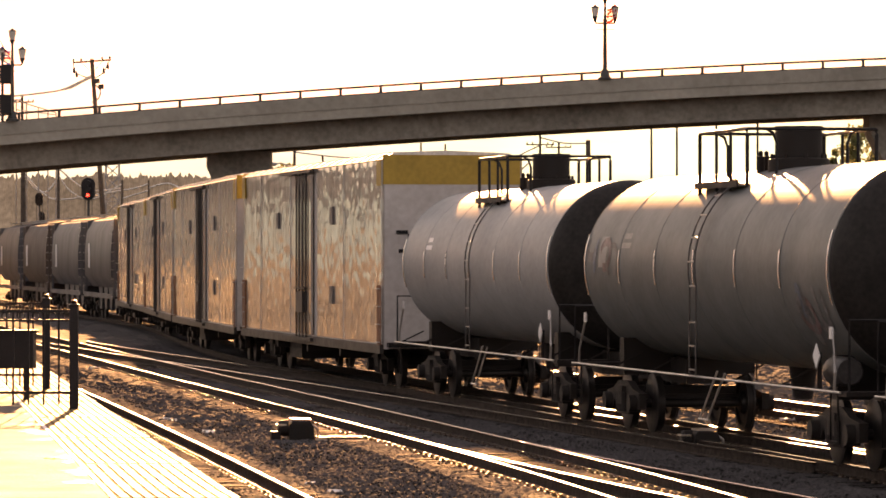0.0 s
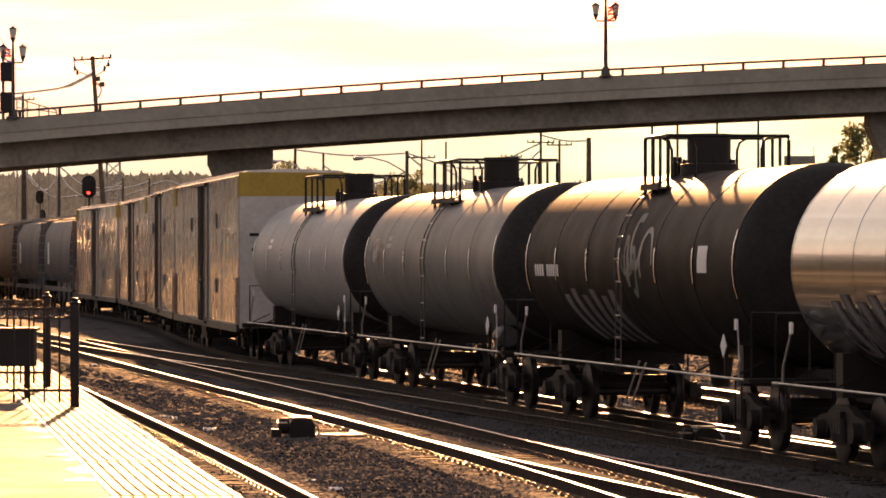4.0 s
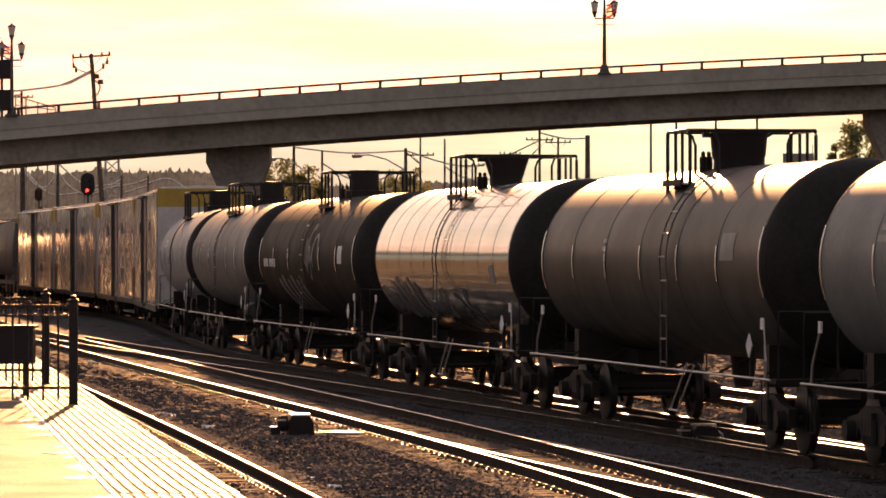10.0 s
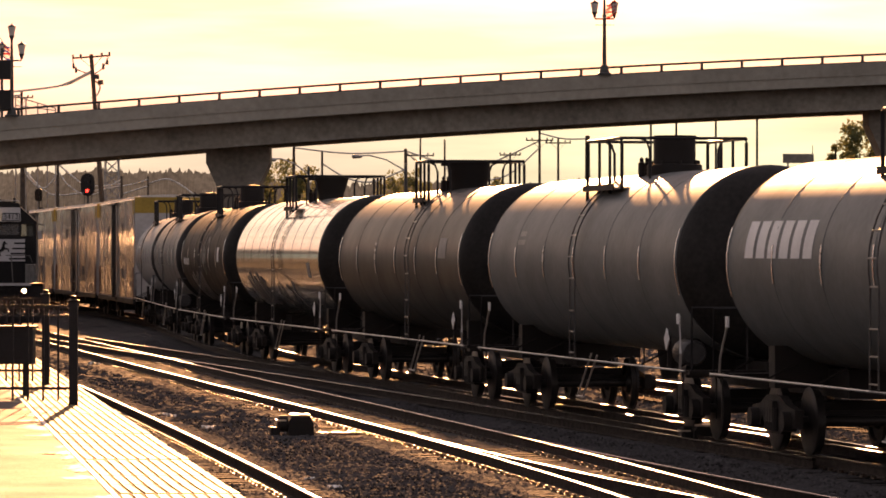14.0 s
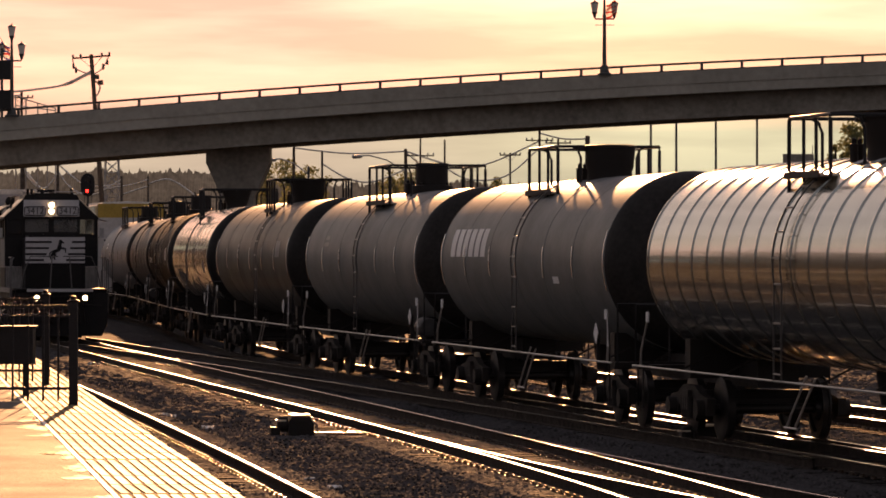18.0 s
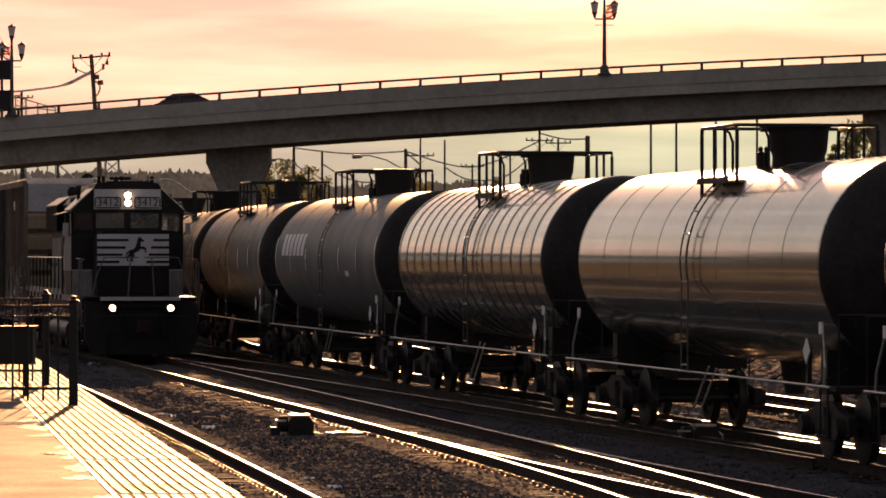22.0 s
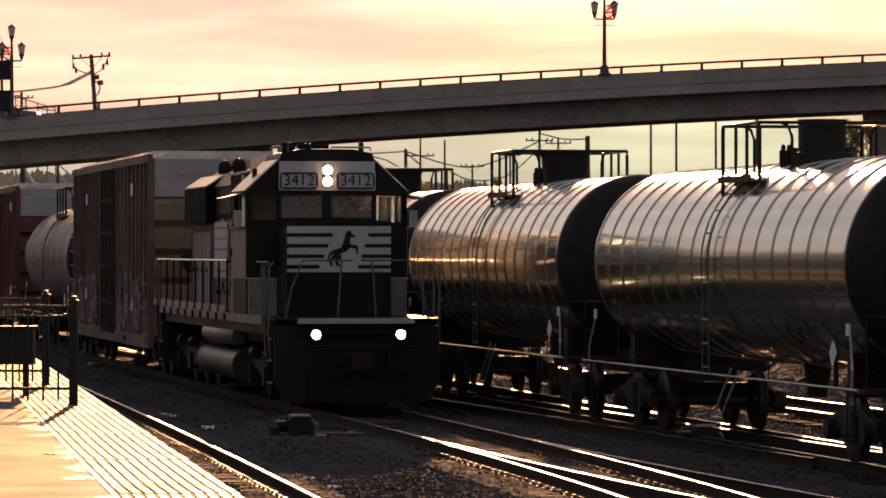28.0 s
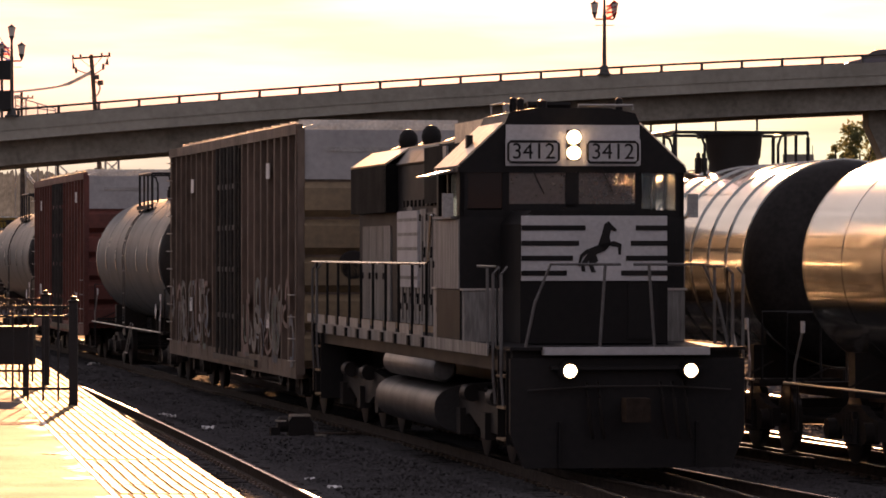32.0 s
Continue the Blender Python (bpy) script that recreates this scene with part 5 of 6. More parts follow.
    # long hood with its doors
    hood = Q("hood", [(-0.92, 1.64), (0.92, 1.64), (0.92, 4.2), (0.72, 4.45), (-0.72, 4.45), (-0.92, 4.2)], "y", 5.8, 18.0, M_loco, label="long black engine hood")
    for x in (-1, 1):
        y = 6.6
        while y < 13.2:
            dims = (min(x * 0.92, x * 0.95), max(x * 0.92, x * 0.95), y + 0.05, y + 0.62, 1.75, 3.42 + 0.06 * (int(y * 7) % 3))
            door = P("hood_door", [dims], M_loco_grey, hood, "dusty hood door")
            P("door_rib", [(min(x * 0.95, x * 0.965), max(x * 0.95, x * 0.965), y + 0.32, y + 0.35, 1.8, 3.38)], M_loco_grey, door, smooth=False)
            for z in (2.05, 2.75):
                P("hinge", [(min(x * 0.95, x * 0.972), max(x * 0.95, x * 0.972), y + 0.06, y + 0.1, z, z + 0.16)], M_soot, door)
            for z in (1.95, 2.6, 3.3):
                P("latch", [(min(x * 0.945, x * 0.975), max(x * 0.945, x * 0.975), y + 0.5, y + 0.57, z, z + 0.1)], M_black_steel, door)
            y += 0.66
        rad = P("radiator", [(min(x * 0.92, x * 1.12), max(x * 0.92, x * 1.12), 13.6, 17.6, 3.45, 4.2)], M_soot, hood, "flared radiator section")
        for k in range(9):
            P("louvre", [(min(x * 1.12, x * 1.126), max(x * 1.12, x * 1.126), 13.7, 17.5, 3.5 + 0.08 * k, 3.45 + 0.08 * k)], M_soot, rad)
        y = 14.3
        while y < 17.0:
            door = P("hood_door", [(min(x * 0.92, x * 0.945), max(x * 0.92, x * 0.945), y + 0.02, y + 0.76, 1.75, 3.25)], M_loco_grey, hood, "dusty hood door")
            P("latch", [(min(x * 0.945, x * 0.975), max(x * 0.945, x * 0.975), y + 0.62, y + 0.7, 2.4, 2.5)], M_black_steel, door)
            y += 0.8
        P("intake_grille", [(min(x * 0.92, x * 1.0), max(x * 0.92, x * 1.0), 5.9, 10.4, 3.55, 4.38)], M_soot, hood, "air intake behind the cab")
        P("intake_frame", [(min(x * 1.0, x * 1.03), max(x * 1.0, x * 1.03), 8.1, 8.45, 3.5, 4.36)], M_galv, hood, "pale upright intake frame")
        # roof edge and radiator slope carry the same painted sun sheen
        P("gutter", [(min(x * 0.68, x * 0.75), max(x * 0.68, x * 0.75), 8.5, 18.0, 4.44, 4.47)], M_loco_roof, hood, "roof edge coloured bright for the sun on it")
        Q("radiator_slope", [(x * 1.125, 4.19), (x * 0.74, 4.44), (x * 0.745, 4.465), (x * 1.135, 4.215)], "y", 13.6, 17.6, M_loco_roof, hood, "slope over the radiator with sunlit gold in its colour")
        Q("hood_slope", [(x * 0.955, 4.17), (x * 0.74, 4.43), (x * 0.745, 4.455), (x * 0.965, 4.195)], "y", 10.45, 13.55, M_fuel, hood, "dusty sloping hood edge")
        for k in range(10):
            P("door_slot", [(min(x * 0.95, x * 0.956), max(x * 0.95, x * 0.956), 6.86 + 0.66 * k, 6.93 + 0.66 * k, 2.15, 3.0)], M_soot, hood, "dark door slot")
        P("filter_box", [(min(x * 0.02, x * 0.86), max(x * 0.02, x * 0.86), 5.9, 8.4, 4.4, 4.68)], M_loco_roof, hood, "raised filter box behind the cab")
        P("battery_box", [(min(x * 0.95, x * 1.5), max(x * 0.95, x * 1.5), 3.6, 6.3, 1.64, 2.32)], M_loco_grey, L, "dusty battery box beside the cab")
        for k in range(4):
            P("latch", [(min(x * 1.5, x * 1.52), max(x * 1.5, x * 1.52), 3.9 + 0.65 * k, 3.98 + 0.65 * k, 2.0, 2.08)], M_black_steel, L)
        P("box_lid", [(min(x * 0.95, x * 1.53), max(x * 0.95, x * 1.53), 3.58, 6.32, 2.322, 2.35)], M_grip, L, "worn bright box lid")
        panel = P("hood_panel", [(min(x * 0.945, x * 0.982), max(x * 0.945, x * 0.982), 11.2, 13.3, 2.3, 3.46)], M_loco_white, hood, "faded white striped panel")
        for k in range(5):
            P("stripe", [(min(x * 0.982, x * 0.986), max(x * 0.982, x * 0.986), 11.2, 13.3, 2.42 + 0.22 * k, 2.47 + 0.22 * k)], M_loco_grey, panel)
        P("cab_side", [(min(x * 1.53, x * 1.548), max(x * 1.53, x * 1.548), 3.82, 5.8, 2.34, 3.27)], M_loco_grey, L, "dusty grey cab side")
        P("hood_band", [(min(x * 0.92, x * 0.95), max(x * 0.92, x * 0.95), 5.8, 17.9, 1.642, 1.74)], M_step, hood, "rusty lower hood edge")
        for k in range(16):
            P("hood_latch", [(min(x * 0.945, x * 0.98), max(x * 0.945, x * 0.98), 6.7 + 0.4 * k, 6.76 + 0.4 * k, 3.52, 3.62)], M_black_steel, hood)
        # walkway edge and handrails
        # edge coloured grey to stand for its lit highlight
        P("walkway_edge", [(min(x * 1.54, x * 1.56), max(x * 1.54, x * 1.56), 1.4, 18.6, 1.5, 1.66)], M_loco_grey, L, "walkway edge greyed for its lit highlight")
        T("handrail", 0.022, [[(x * 1.52, 6.35, 3.35), (x * 1.52, 6.6, 2.72), (x * 1.52, 6.8, 2.67), (x * 1.52, 19.45, 2.67)]], M_glint_steel, L, "long worn handrail")
        for k in range(10):
            y = 6.8 + k * 1.34
            T("stanchion", 0.022, [[(x * 1.52, y, 1.5), (x * 1.52, y, 2.67)]], M_loco)
            # pale plate added for the lit patch between two stanchions
            P("kick_plate", [(min(x * 1.535, x * 1.545), max(x * 1.535, x * 1.545), y + 0.2, y + 1.1, 1.66, 1.8)], M_galv)
            P("stanchion_foot", [(min(x * 1.56, x * 1.6), max(x * 1.56, x * 1.6), y - 0.07, y + 0.07, 1.5, 1.64)], M_loco)
        T("porch_rail", 0.02, [[(x * 1.5, 1.0, 1.64), (x * 1.5, 1.0, 2.65), (x * 1.5, 2.5, 2.65)], [(x * 1.5, 1.75, 1.64), (x * 1.5, 1.75, 2.65)]], M_dim_rail)
        T("front_rail", 0.02, [[(x * 1.3, 0.05, 1.64), (x * 1.18, 0.05, 2.2), (x * 0.98, 0.05, 2.68), (x * 0.6, 0.05, 2.68)]], M_dim_rail)
        T("front_rail", 0.02, [[(x * 0.6, 0.05, 2.68), (x * 0.08, 0.05, 2.68)], [(x * 0.35, 0.05, 1.64), (x * 0.28, 0.05, 2.68)]], M_dim_rail)
        T("rear_rail", 0.02, [[(x * 1.45, 19.5, 1.64), (x * 1.45, 19.5, 2.67), (x * 0.4, 19.5, 2.67), (x * 0.4, 19.5, 1.64)]], M_grip)
        # tanks under the frame
        part("air_reservoir", turned([(-3.4, 0.0), (-3.4, 0.15), (-3.32, 0.19), (1.3, 0.19), (1.38, 0.15), (1.38, 0.0)], (x * 1.3, 0, 1.2), "y", 20), M_reservoir, L, "long dusty air reservoir")
    fuel = bmesh.new()
    oval = []
    for k in range(36):
        a = 2 * math.pi * k / 36
        oval.append((1.47 * math.copysign(abs(math.cos(a)) ** 0.45, math.cos(a)), 0.64 + 0.38 * math.copysign(abs(math.sin(a)) ** 0.75, math.sin(a))))
    prism(fuel, oval, "y", -3.6, 2.2)
    part("fuel_tank", fuel, M_fuel, L, "dusty rounded fuel tank under the frame")
    for y in (12.6, 15.0):
        part("domed_vent", turned([(4.44, 0.1), (4.5, 0.13), (4.6, 0.16), (4.7, 0.14), (4.77, 0.08), (4.79, 0.0)], (-0.55, y - 10, 0), "z", 16), M_loco, L, "round black domed vent")
    for k in range(5):
        part("roof_fitting", turned([(4.72, 0.05), (4.82, 0.05), (4.85, 0.0)], (-0.85 + 0.1 * k, -5.9 + 0.35 * k, 0), "z", 8), M_galv, L)
    part("roof_rail", tubed(0.015, [(-0.8, -5.4, 4.7), (-0.8, -5.4, 4.86), (-0.8, -4.4, 4.86), (-0.8, -4.4, 4.7)]), M_grip, L)
    part("roof_rail", tubed(0.02, [(0.1, -6.1, 4.75), (0.1, -6.1, 4.81), (0.85, -6.1, 4.81), (0.85, -6.1, 4.75)]), M_grip, L)
    for y in (5.6, 8.2, 9.4):
        T("exhaust" if y == 9.4 else "lifting_lug", 0.14 if y == 9.4 else 0.05, [[(0, y, 4.3), (0, y, 4.6)]], M_black_steel)
    for y in (11.2, 14.2, 15.5, 16.8):
        fan = part("roof_fan", turned([(4.43, 0.6), (4.49, 0.6), (4.53, 0.53), (4.54, 0.0)], (0, y - 10, 0), "z", 28), M_loco, L, "round roof fan")
        part("fan_guard", turned([(4.535, 0.5), (4.56, 0.45), (4.56, 0.2)], (0, y - 10, 0), "z", 20), M_black_steel, fan)
    part("brake_blower", turned([(4.3, 0.3), (4.62, 0.3), (4.66, 0.2), (4.68, 0.0)], (-0.4, -0.9, 0), "z", 16), M_loco, L)
    # three-axle bogies
    for y in (3.9, 16.1):
        b = part("bogie", boxed((-0.9, 0.9, y - 10 - 0.25, y - 10 + 0.25, 0.5, 0.95), (-0.9, 0.9, y - 10 - 2.6, y - 10 - 2.5, 0.55, 0.8), (-0.9, 0.9, y - 10 + 2.5, y - 10 + 2.6, 0.55, 0.8)), M_black_steel, L, "three-axle bogie")
        for x in (-1, 1):
            bm = bmesh.new()
            prism(bm, [(y - 10 + u, z) for u, z in ((-2.75, 0.5), (-2.75, 0.85), (-1.2, 0.95), (1.2, 0.95), (2.75, 0.85), (2.75, 0.5), (1.6, 0.62), (0.6, 0.42), (-0.6, 0.42), (-1.6, 0.62))], "x", min(x * 0.98, x * 1.12), max(x * 0.98, x * 1.12))
            part("side_frame", bm, M_black_steel, b)
            for u in (-2.07, 0, 2.07):
                part("axle_box", boxed((min(x * 1.0, x * 1.2), max(x * 1.0, x * 1.2), y - 10 + u - 0.17, y - 10 + u + 0.17, 0.32, 0.68)), M_black_steel, b)
            for u in (-1.05, 1.05):
                part("brake_cylinder", turned([(-0.2, 0.0), (-0.2, 0.12), (0.2, 0.12), (0.2, 0.0)], (x * 1.2, y - 10 + u, 0.92), "y", 12), M_black_steel, b)
        for u in (-2.07, 0, 2.07):
            SPINNING.append((share("wheelset", AXLE, b, pose(0, y - 10 + u, 0.49)), y - 10 + u))
    return L


loco = locomotive()
MAIN_TRAIN = [(loco, 10.0, 6.1), (brown, 31.3, 7.3), (rear_tanks[0], 51.4, 6.45), (red, 70.9, 6.0), (rear_tanks[1], 89.8, 6.45)]


# ---- switches: a straight leg in front, a crossover farther off ----
def leg(name, label, line, s0, s1, z=-0.004):
    root = tagged(new(name), label, "railway track", kind="structure")
    root.location.z = z
    for o in (-0.7535, 0.7535):
        rail_at("rail", line, o, s0, s1, root)
    return root


mx, my, ma = MAIN.at(14)
TURNOUT = Line(mx + 14 * math.sin(ma) + 0.2, my - 14 * math.cos(ma), ma + 0.03, [-45, 0, 14], [0, -2.2, -2.2])
CROSSOVER = Line(-4.65, 110, 0.2185, [-40, -10, 20, 40], [0.5, 0.3, -0.6, -1.0])
leg("track_turnout", "diverging rails of the near switch", TURNOUT, -40, 13)
leg("track_crossover", "crossover rails between the two running tracks", CROSSOVER, -50, 38)


def tie_plates(name, line, s0, s1):
    """Spiked plates under both rails of one track."""
    bm = bmesh.new()
    s = s0
    while s < s1:
        for o in (-0.7535, 0.7535):
            x, y, a = line.at(s, o)
            m = pose(x, y, 0, 0, 0, math.degrees(a))
            k = len(bm.verts)
            box(bm, -0.15, 0.15, -0.07, 0.07, -0.175, -0.158)
            for u, w in ((-0.12, -0.05), (-0.12, 0.05), (0.12, -0.05), (0.12, 0.05)):
                box(bm, u - 0.015, u + 0.015, w - 0.015, w + 0.015, -0.158, -0.128)
            bm.verts.ensure_lookup_table()
            bmesh.ops.transform(bm, matrix=m, verts=bm.verts[k:])
        s += 0.53
    tagged(part(name, bm, M_plate, None, smooth=False), "rusty spiked plates on the ties", "tie plates", kind="stuff")


M_plate = material("worn_plate_steel", (0.24, 0.19, 0.15), 0.36, 0.9, vary=0.5, scale=9)
tie_plates("tie_plates", PLATFORM_TRACK, -14, 45)
tie_plates("tie_plates", MAIN, -18, 60)
tie_plates("tie_plates", FREIGHT, -14, 20)
tie_plates("tie_plates", FAR_TRACK, 4, 60)


def stones(name, count, near, far, seed):
    """Loose crushed stone lying over the ballast bed."""
    rnd = random.Random(seed)
    verts, faces = [], []
    base = [(1, 0, 0), (-1, 0, 0), (0, 1, 0), (0, -1, 0), (0, 0, 1), (0, 0, -1)]
    tri = [(0, 2, 4), (2, 1, 4), (1, 3, 4), (3, 0, 4), (2, 0, 5), (1, 2, 5), (3, 1, 5), (0, 3, 5)]
    for k in range(count):
        y = near + (far - near) * rnd.random() ** 1.6
        lo, hi = edge_x(y) + 0.2, FREIGHT.at(y - 60)[0] + 14
        x = rnd.uniform(lo, hi)
        if min(abs(abs(x - ln.at(y - 60)[0]) - 0.7535) for ln in (PLATFORM_TRACK, MAIN, FREIGHT)) < 0.12:
            continue
        r = rnd.uniform(0.014, 0.034)
        z = -0.205 + 0.05 * noise.noise((x * 0.9, y * 0.9, 0)) + 0.03 * noise.noise((x * 3, y * 3, 4)) + r * 0.5
        m = Euler((rnd.uniform(0, 6), rnd.uniform(0, 6), rnd.uniform(0, 6))).to_matrix()
        n = len(verts)
        for b in base:
            p = m @ (Vector(b) * r * rnd.uniform(0.7, 1.25))
            verts.append((x + p.x, y + p.y, z + p.z * 0.8))
        faces.extend((a + n, b + n, c + n) for a, b, c in tri)
    me = bpy.data.meshes.new(name)
    me.from_pydata(verts, [], faces)
    me.materials.append(M_stone)
    tagged(new(name, me), "loose dark crushed stones of the ballast", "ballast", kind="stuff")


stones("ballast_stones", 42000, 43, 115, 3)


# ---- small trackside things ----
M_bright_lid = material("bright_worn_steel", (0.75, 0.70, 0.62), 0.3, 1.0, vary=0.25, scale=9)
def on_ground(px, py):
    """A place on the ballast, from two angles as the eye on the platform has them."""
    y = 7837 * (EYE_Z + 0.2) / (py - 445.7)
    return (px - 784) * y / 7837, y


def switch_machine(px, py, turn, label):
    x, y = on_ground(px, py)
    s = thing("switch_machine", label, "switch machine", "switch machines", pose(x, y, -0.26, 0, 0, turn) @ Matrix.Diagonal((0.95, 1.0, 1.05, 1)))
    bm = bmesh.new()
    prism(bm, [(-0.16, 0.03), (0.28, 0.03), (0.27, 0.27), (0.2, 0.36), (-0.1, 0.37), (-0.15, 0.3)], "y", -0.2, 0.2)
    part("housing", bm, M_black_steel, s, smooth=False)
    part("lid", boxed((-0.12, 0.22, -0.18, 0.2, 0.372, 0.40)), M_bright_lid, s, "bright worn lid")
    part("hand_throw", tubed(0.02, [(0.24, -0.1, 0.3), (0.34, -0.1, 0.24), (0.36, -0.1, 0.08)]), M_galv, s)
    part("motor", turned([(-0.34, 0.0), (-0.34, 0.09), (-0.3, 0.125), (-0.16, 0.13), (-0.16, 0.0)], (0, 0, 0.25), "x", 16), M_black_steel, s)
    part("motor_cover", boxed((-0.36, -0.2, -0.14, 0.14, 0.29, 0.315)), M_bright_lid, s, "worn cover plate")
    part("junction_box", boxed((-0.46, -0.3, -0.12, 0.12, 0.06, 0.2)), M_black_steel, s)
    part("base_plate", boxed((-0.5, 0.45, -0.26, 0.26, 0.0, 0.035)), M_plate, s)
    chip = random.Random(px)
    for k in range(9):
        u, v = chip.uniform(0.3, 1.1), chip.uniform(-0.5, 0.5)
        part("slide_plate", boxed((u - 0.07, u + 0.07, v - 0.04, v + 0.04, 0.03, 0.06 + chip.uniform(0, 0.06))), M_bright_lid, s)
    for k, yy in enumerate((-0.16, 0.0, 0.17)):
        part("throw_rod", tubed(0.018, [(0.3, yy, 0.1), (2.1, yy + 0.1, 0.08)]), M_plate, s, "steel throw rod")
    for k in range(3):
        part("head_tie", boxed((-1.0, 2.2, -0.75 + 0.6 * k - 0.11, -0.75 + 0.6 * k + 0.11, -0.12, 0.02)), M_tie, s)
    return s


switch_machine(525, 772, 8, "low dark switch machine with a bright lid beside the main track")
switch_machine(1240, 792, 10, "flat dark switch machine between the tracks")


def litter(px, py, size, label, mat):
    x, y = on_ground(px, py)
    bm = bmesh.new()
    rnd = random.Random(px)
    n = 5
    grid = [[bm.verts.new(((i / n - 0.5) * size, (j / n - 0.5) * size * 0.7, 0.02 + rnd.uniform(0, size * 0.3))) for j in range(n + 1)] for i in range(n + 1)]
    for i in range(n):
        for j in range(n):
            bm.faces.new((grid[i][j], grid[i + 1][j], grid[i + 1][j + 1], grid[i][j + 1]))
    ob = part("litter", bm, mat, None, label)
    ob.matrix_basis = pose(x, y, -0.2, 0, 0, rnd.uniform(0, 90))
    tagged(ob, "", "litter", "litter on the ballast")


for px, py, size in ((288, 738, 0.2), (303, 742, 0.24), (370, 762, 0.22), (548, 852, 0.12), (592, 868, 0.18), (165, 648, 0.3), (1395, 742, 0.3)):
    litter(px, py, size, "crumpled pale scrap of paper on the ballast", M_white_mark)


# ---- on the bridge: lamp posts with flags ----
M_flag_red = material("flag_red", (0.45, 0.04, 0.04), 0.7, vary=0.1)
M_flag_white = material("flag_white", (0.75, 0.72, 0.70), 0.7, vary=0.1)
M_flag_blue = material("flag_blue", (0.04, 0.06, 0.2), 0.7, vary=0.1)
for cloth, shine in ((M_flag_red, (0.6, 0.06, 0.05)), (M_flag_white, (0.8, 0.78, 0.74)), (M_flag_blue, (0.08, 0.10, 0.35))):
    cn, cl = cloth.node_tree.nodes, cloth.node_tree.links
    thin, both = cn.new("ShaderNodeBsdfTranslucent"), cn.new("ShaderNodeMixShader")
    thin.inputs["Color"].default_value = (*shine, 1)
    both.inputs[0].default_value = 0.6
    cl.new(cn["Principled BSDF"].outputs[0], both.inputs[1])
    cl.new(thin.outputs[0], both.inputs[2])
    cl.new(both.outputs[0], cn["Material Output"].inputs["Surface"])


def street_lamp(px, flags):
    x = (px - 784) * PX
    z = rail_top(x) - 0.52
    lamp = thing("street_lamp", "ornate dark lamp post with three glass lanterns and small flags", "street lamp", "bridge lamp posts", pose(x, 268.15, z))
    part("base", turned([(0, 0.42), (0.12, 0.42), (0.18, 0.3), (0.55, 0.22), (0.62, 0.16)], (0, 0, 0), "z", 16), M_pole, lamp)
    part("post", turned([(0.6, 0.13), (3.5, 0.10), (3.6, 0.13), (3.7, 0.09), (4.6, 0.07)], (0, 0, 0), "z", 14), M_pole, lamp)
    part("arm", tubed(0.05, [(-0.62, 0, 3.55), (-0.55, 0, 3.42), (0.55, 0, 3.42), (0.62, 0, 3.55)], seg=8), M_pole, lamp)
    part("cross_bar", tubed(0.02, [(-0.55, 0, 3.05), (0.6, 0, 3.05)]), M_pole, lamp)
    for lx, lz in ((-0.6, 3.5), (0.6, 3.5), (0, 4.6)):
        part("lantern_cup", turned([(lz, 0.07), (lz + 0.12, 0.09), (lz + 0.3, 0.17), (lz + 0.34, 0.17)], (lx, 0, 0), "z", 12), M_pole, lamp)
        part("lantern", turned([(lz + 0.34, 0.15), (lz + 0.85, 0.24), (lz + 0.85, 0.0)], (lx, 0, 0), "z", 12), M_lamp_glass, lamp, "pale glass lantern")
        part("lantern_cap", turned([(lz + 0.85, 0.26), (lz + 0.9, 0.24), (lz + 1.0, 0.06), (lz + 1.1, 0.0)], (lx, 0, 0), "z", 12), M_pole, lamp)
    for sign, mats in flags:
        staff = part("flag_staff", tubed(0.018, [(0, -0.1, 3.7), (sign * 0.75, -0.3, 4.9)]), M_pole, lamp)
        n = 7
        for k in range(n):
            bm = bmesh.new()
            rows = []
            for i in range(9):
                u = i / 8
                drop = 0.12 * k + 0.05 * math.sin(5 * u + k)
                a = Vector((sign * (0.1 + 0.62 * u * 0.9), -0.22 - 0.05 * math.sin(7 * u), 4.75 - 0.9 * (1 - u) * 0.55 - drop - 0.25 * u))
                rows.append((bm.verts.new(a), bm.verts.new(a + Vector((0.02, 0, -0.12)))))
            for p, q in zip(rows, rows[1:]):
                bm.faces.new((p[0], p[1], q[1], q[0]))
            part("flag_stripe", bm, mats[k % len(mats)], lamp, "drooping striped flag cloth")
    return lamp


street_lamp(1070, ((1, (M_flag_red, M_flag_white)),))
street_lamp(20, ((-1, (M_flag_blue, M_flag_red, M_flag_white)),))
street_lamp(20 - 1050, ((1, (M_flag_red, M_flag_white)),))
street_lamp(2120, ((1, (M_flag_red, M_flag_white)),))
sign_x = (8 - 784) * PX
signal = thing("road_signal", "dark road signal seen from behind on the bridge", "traffic signal", m=pose(sign_x, 267.8, rail_top(sign_x) - 0.52))
part("post", turned([(0, 0.09), (4.2, 0.08)], (-0.15, 0, 0), "z", 10), M_pole, signal)
for z in (0.5, 2.3):
    part("signal_head", boxed((-0.3, 0.42, -0.25, 0.25, z, z + 1.15)), M_black_paint, signal)
    part("visor", boxed((-0.25, 0.37, 0.25, 0.5, z + 0.8, z + 1.1)), M_black_paint, signal)


# ---- beyond: poles, wires, signals, trees ----
def place(px, py, y):
    """A point seen in a given direction, y metres off."""
    return (px - 784) * y / 7837, y, EYE_Z + (445.7 - py) * y / 7837


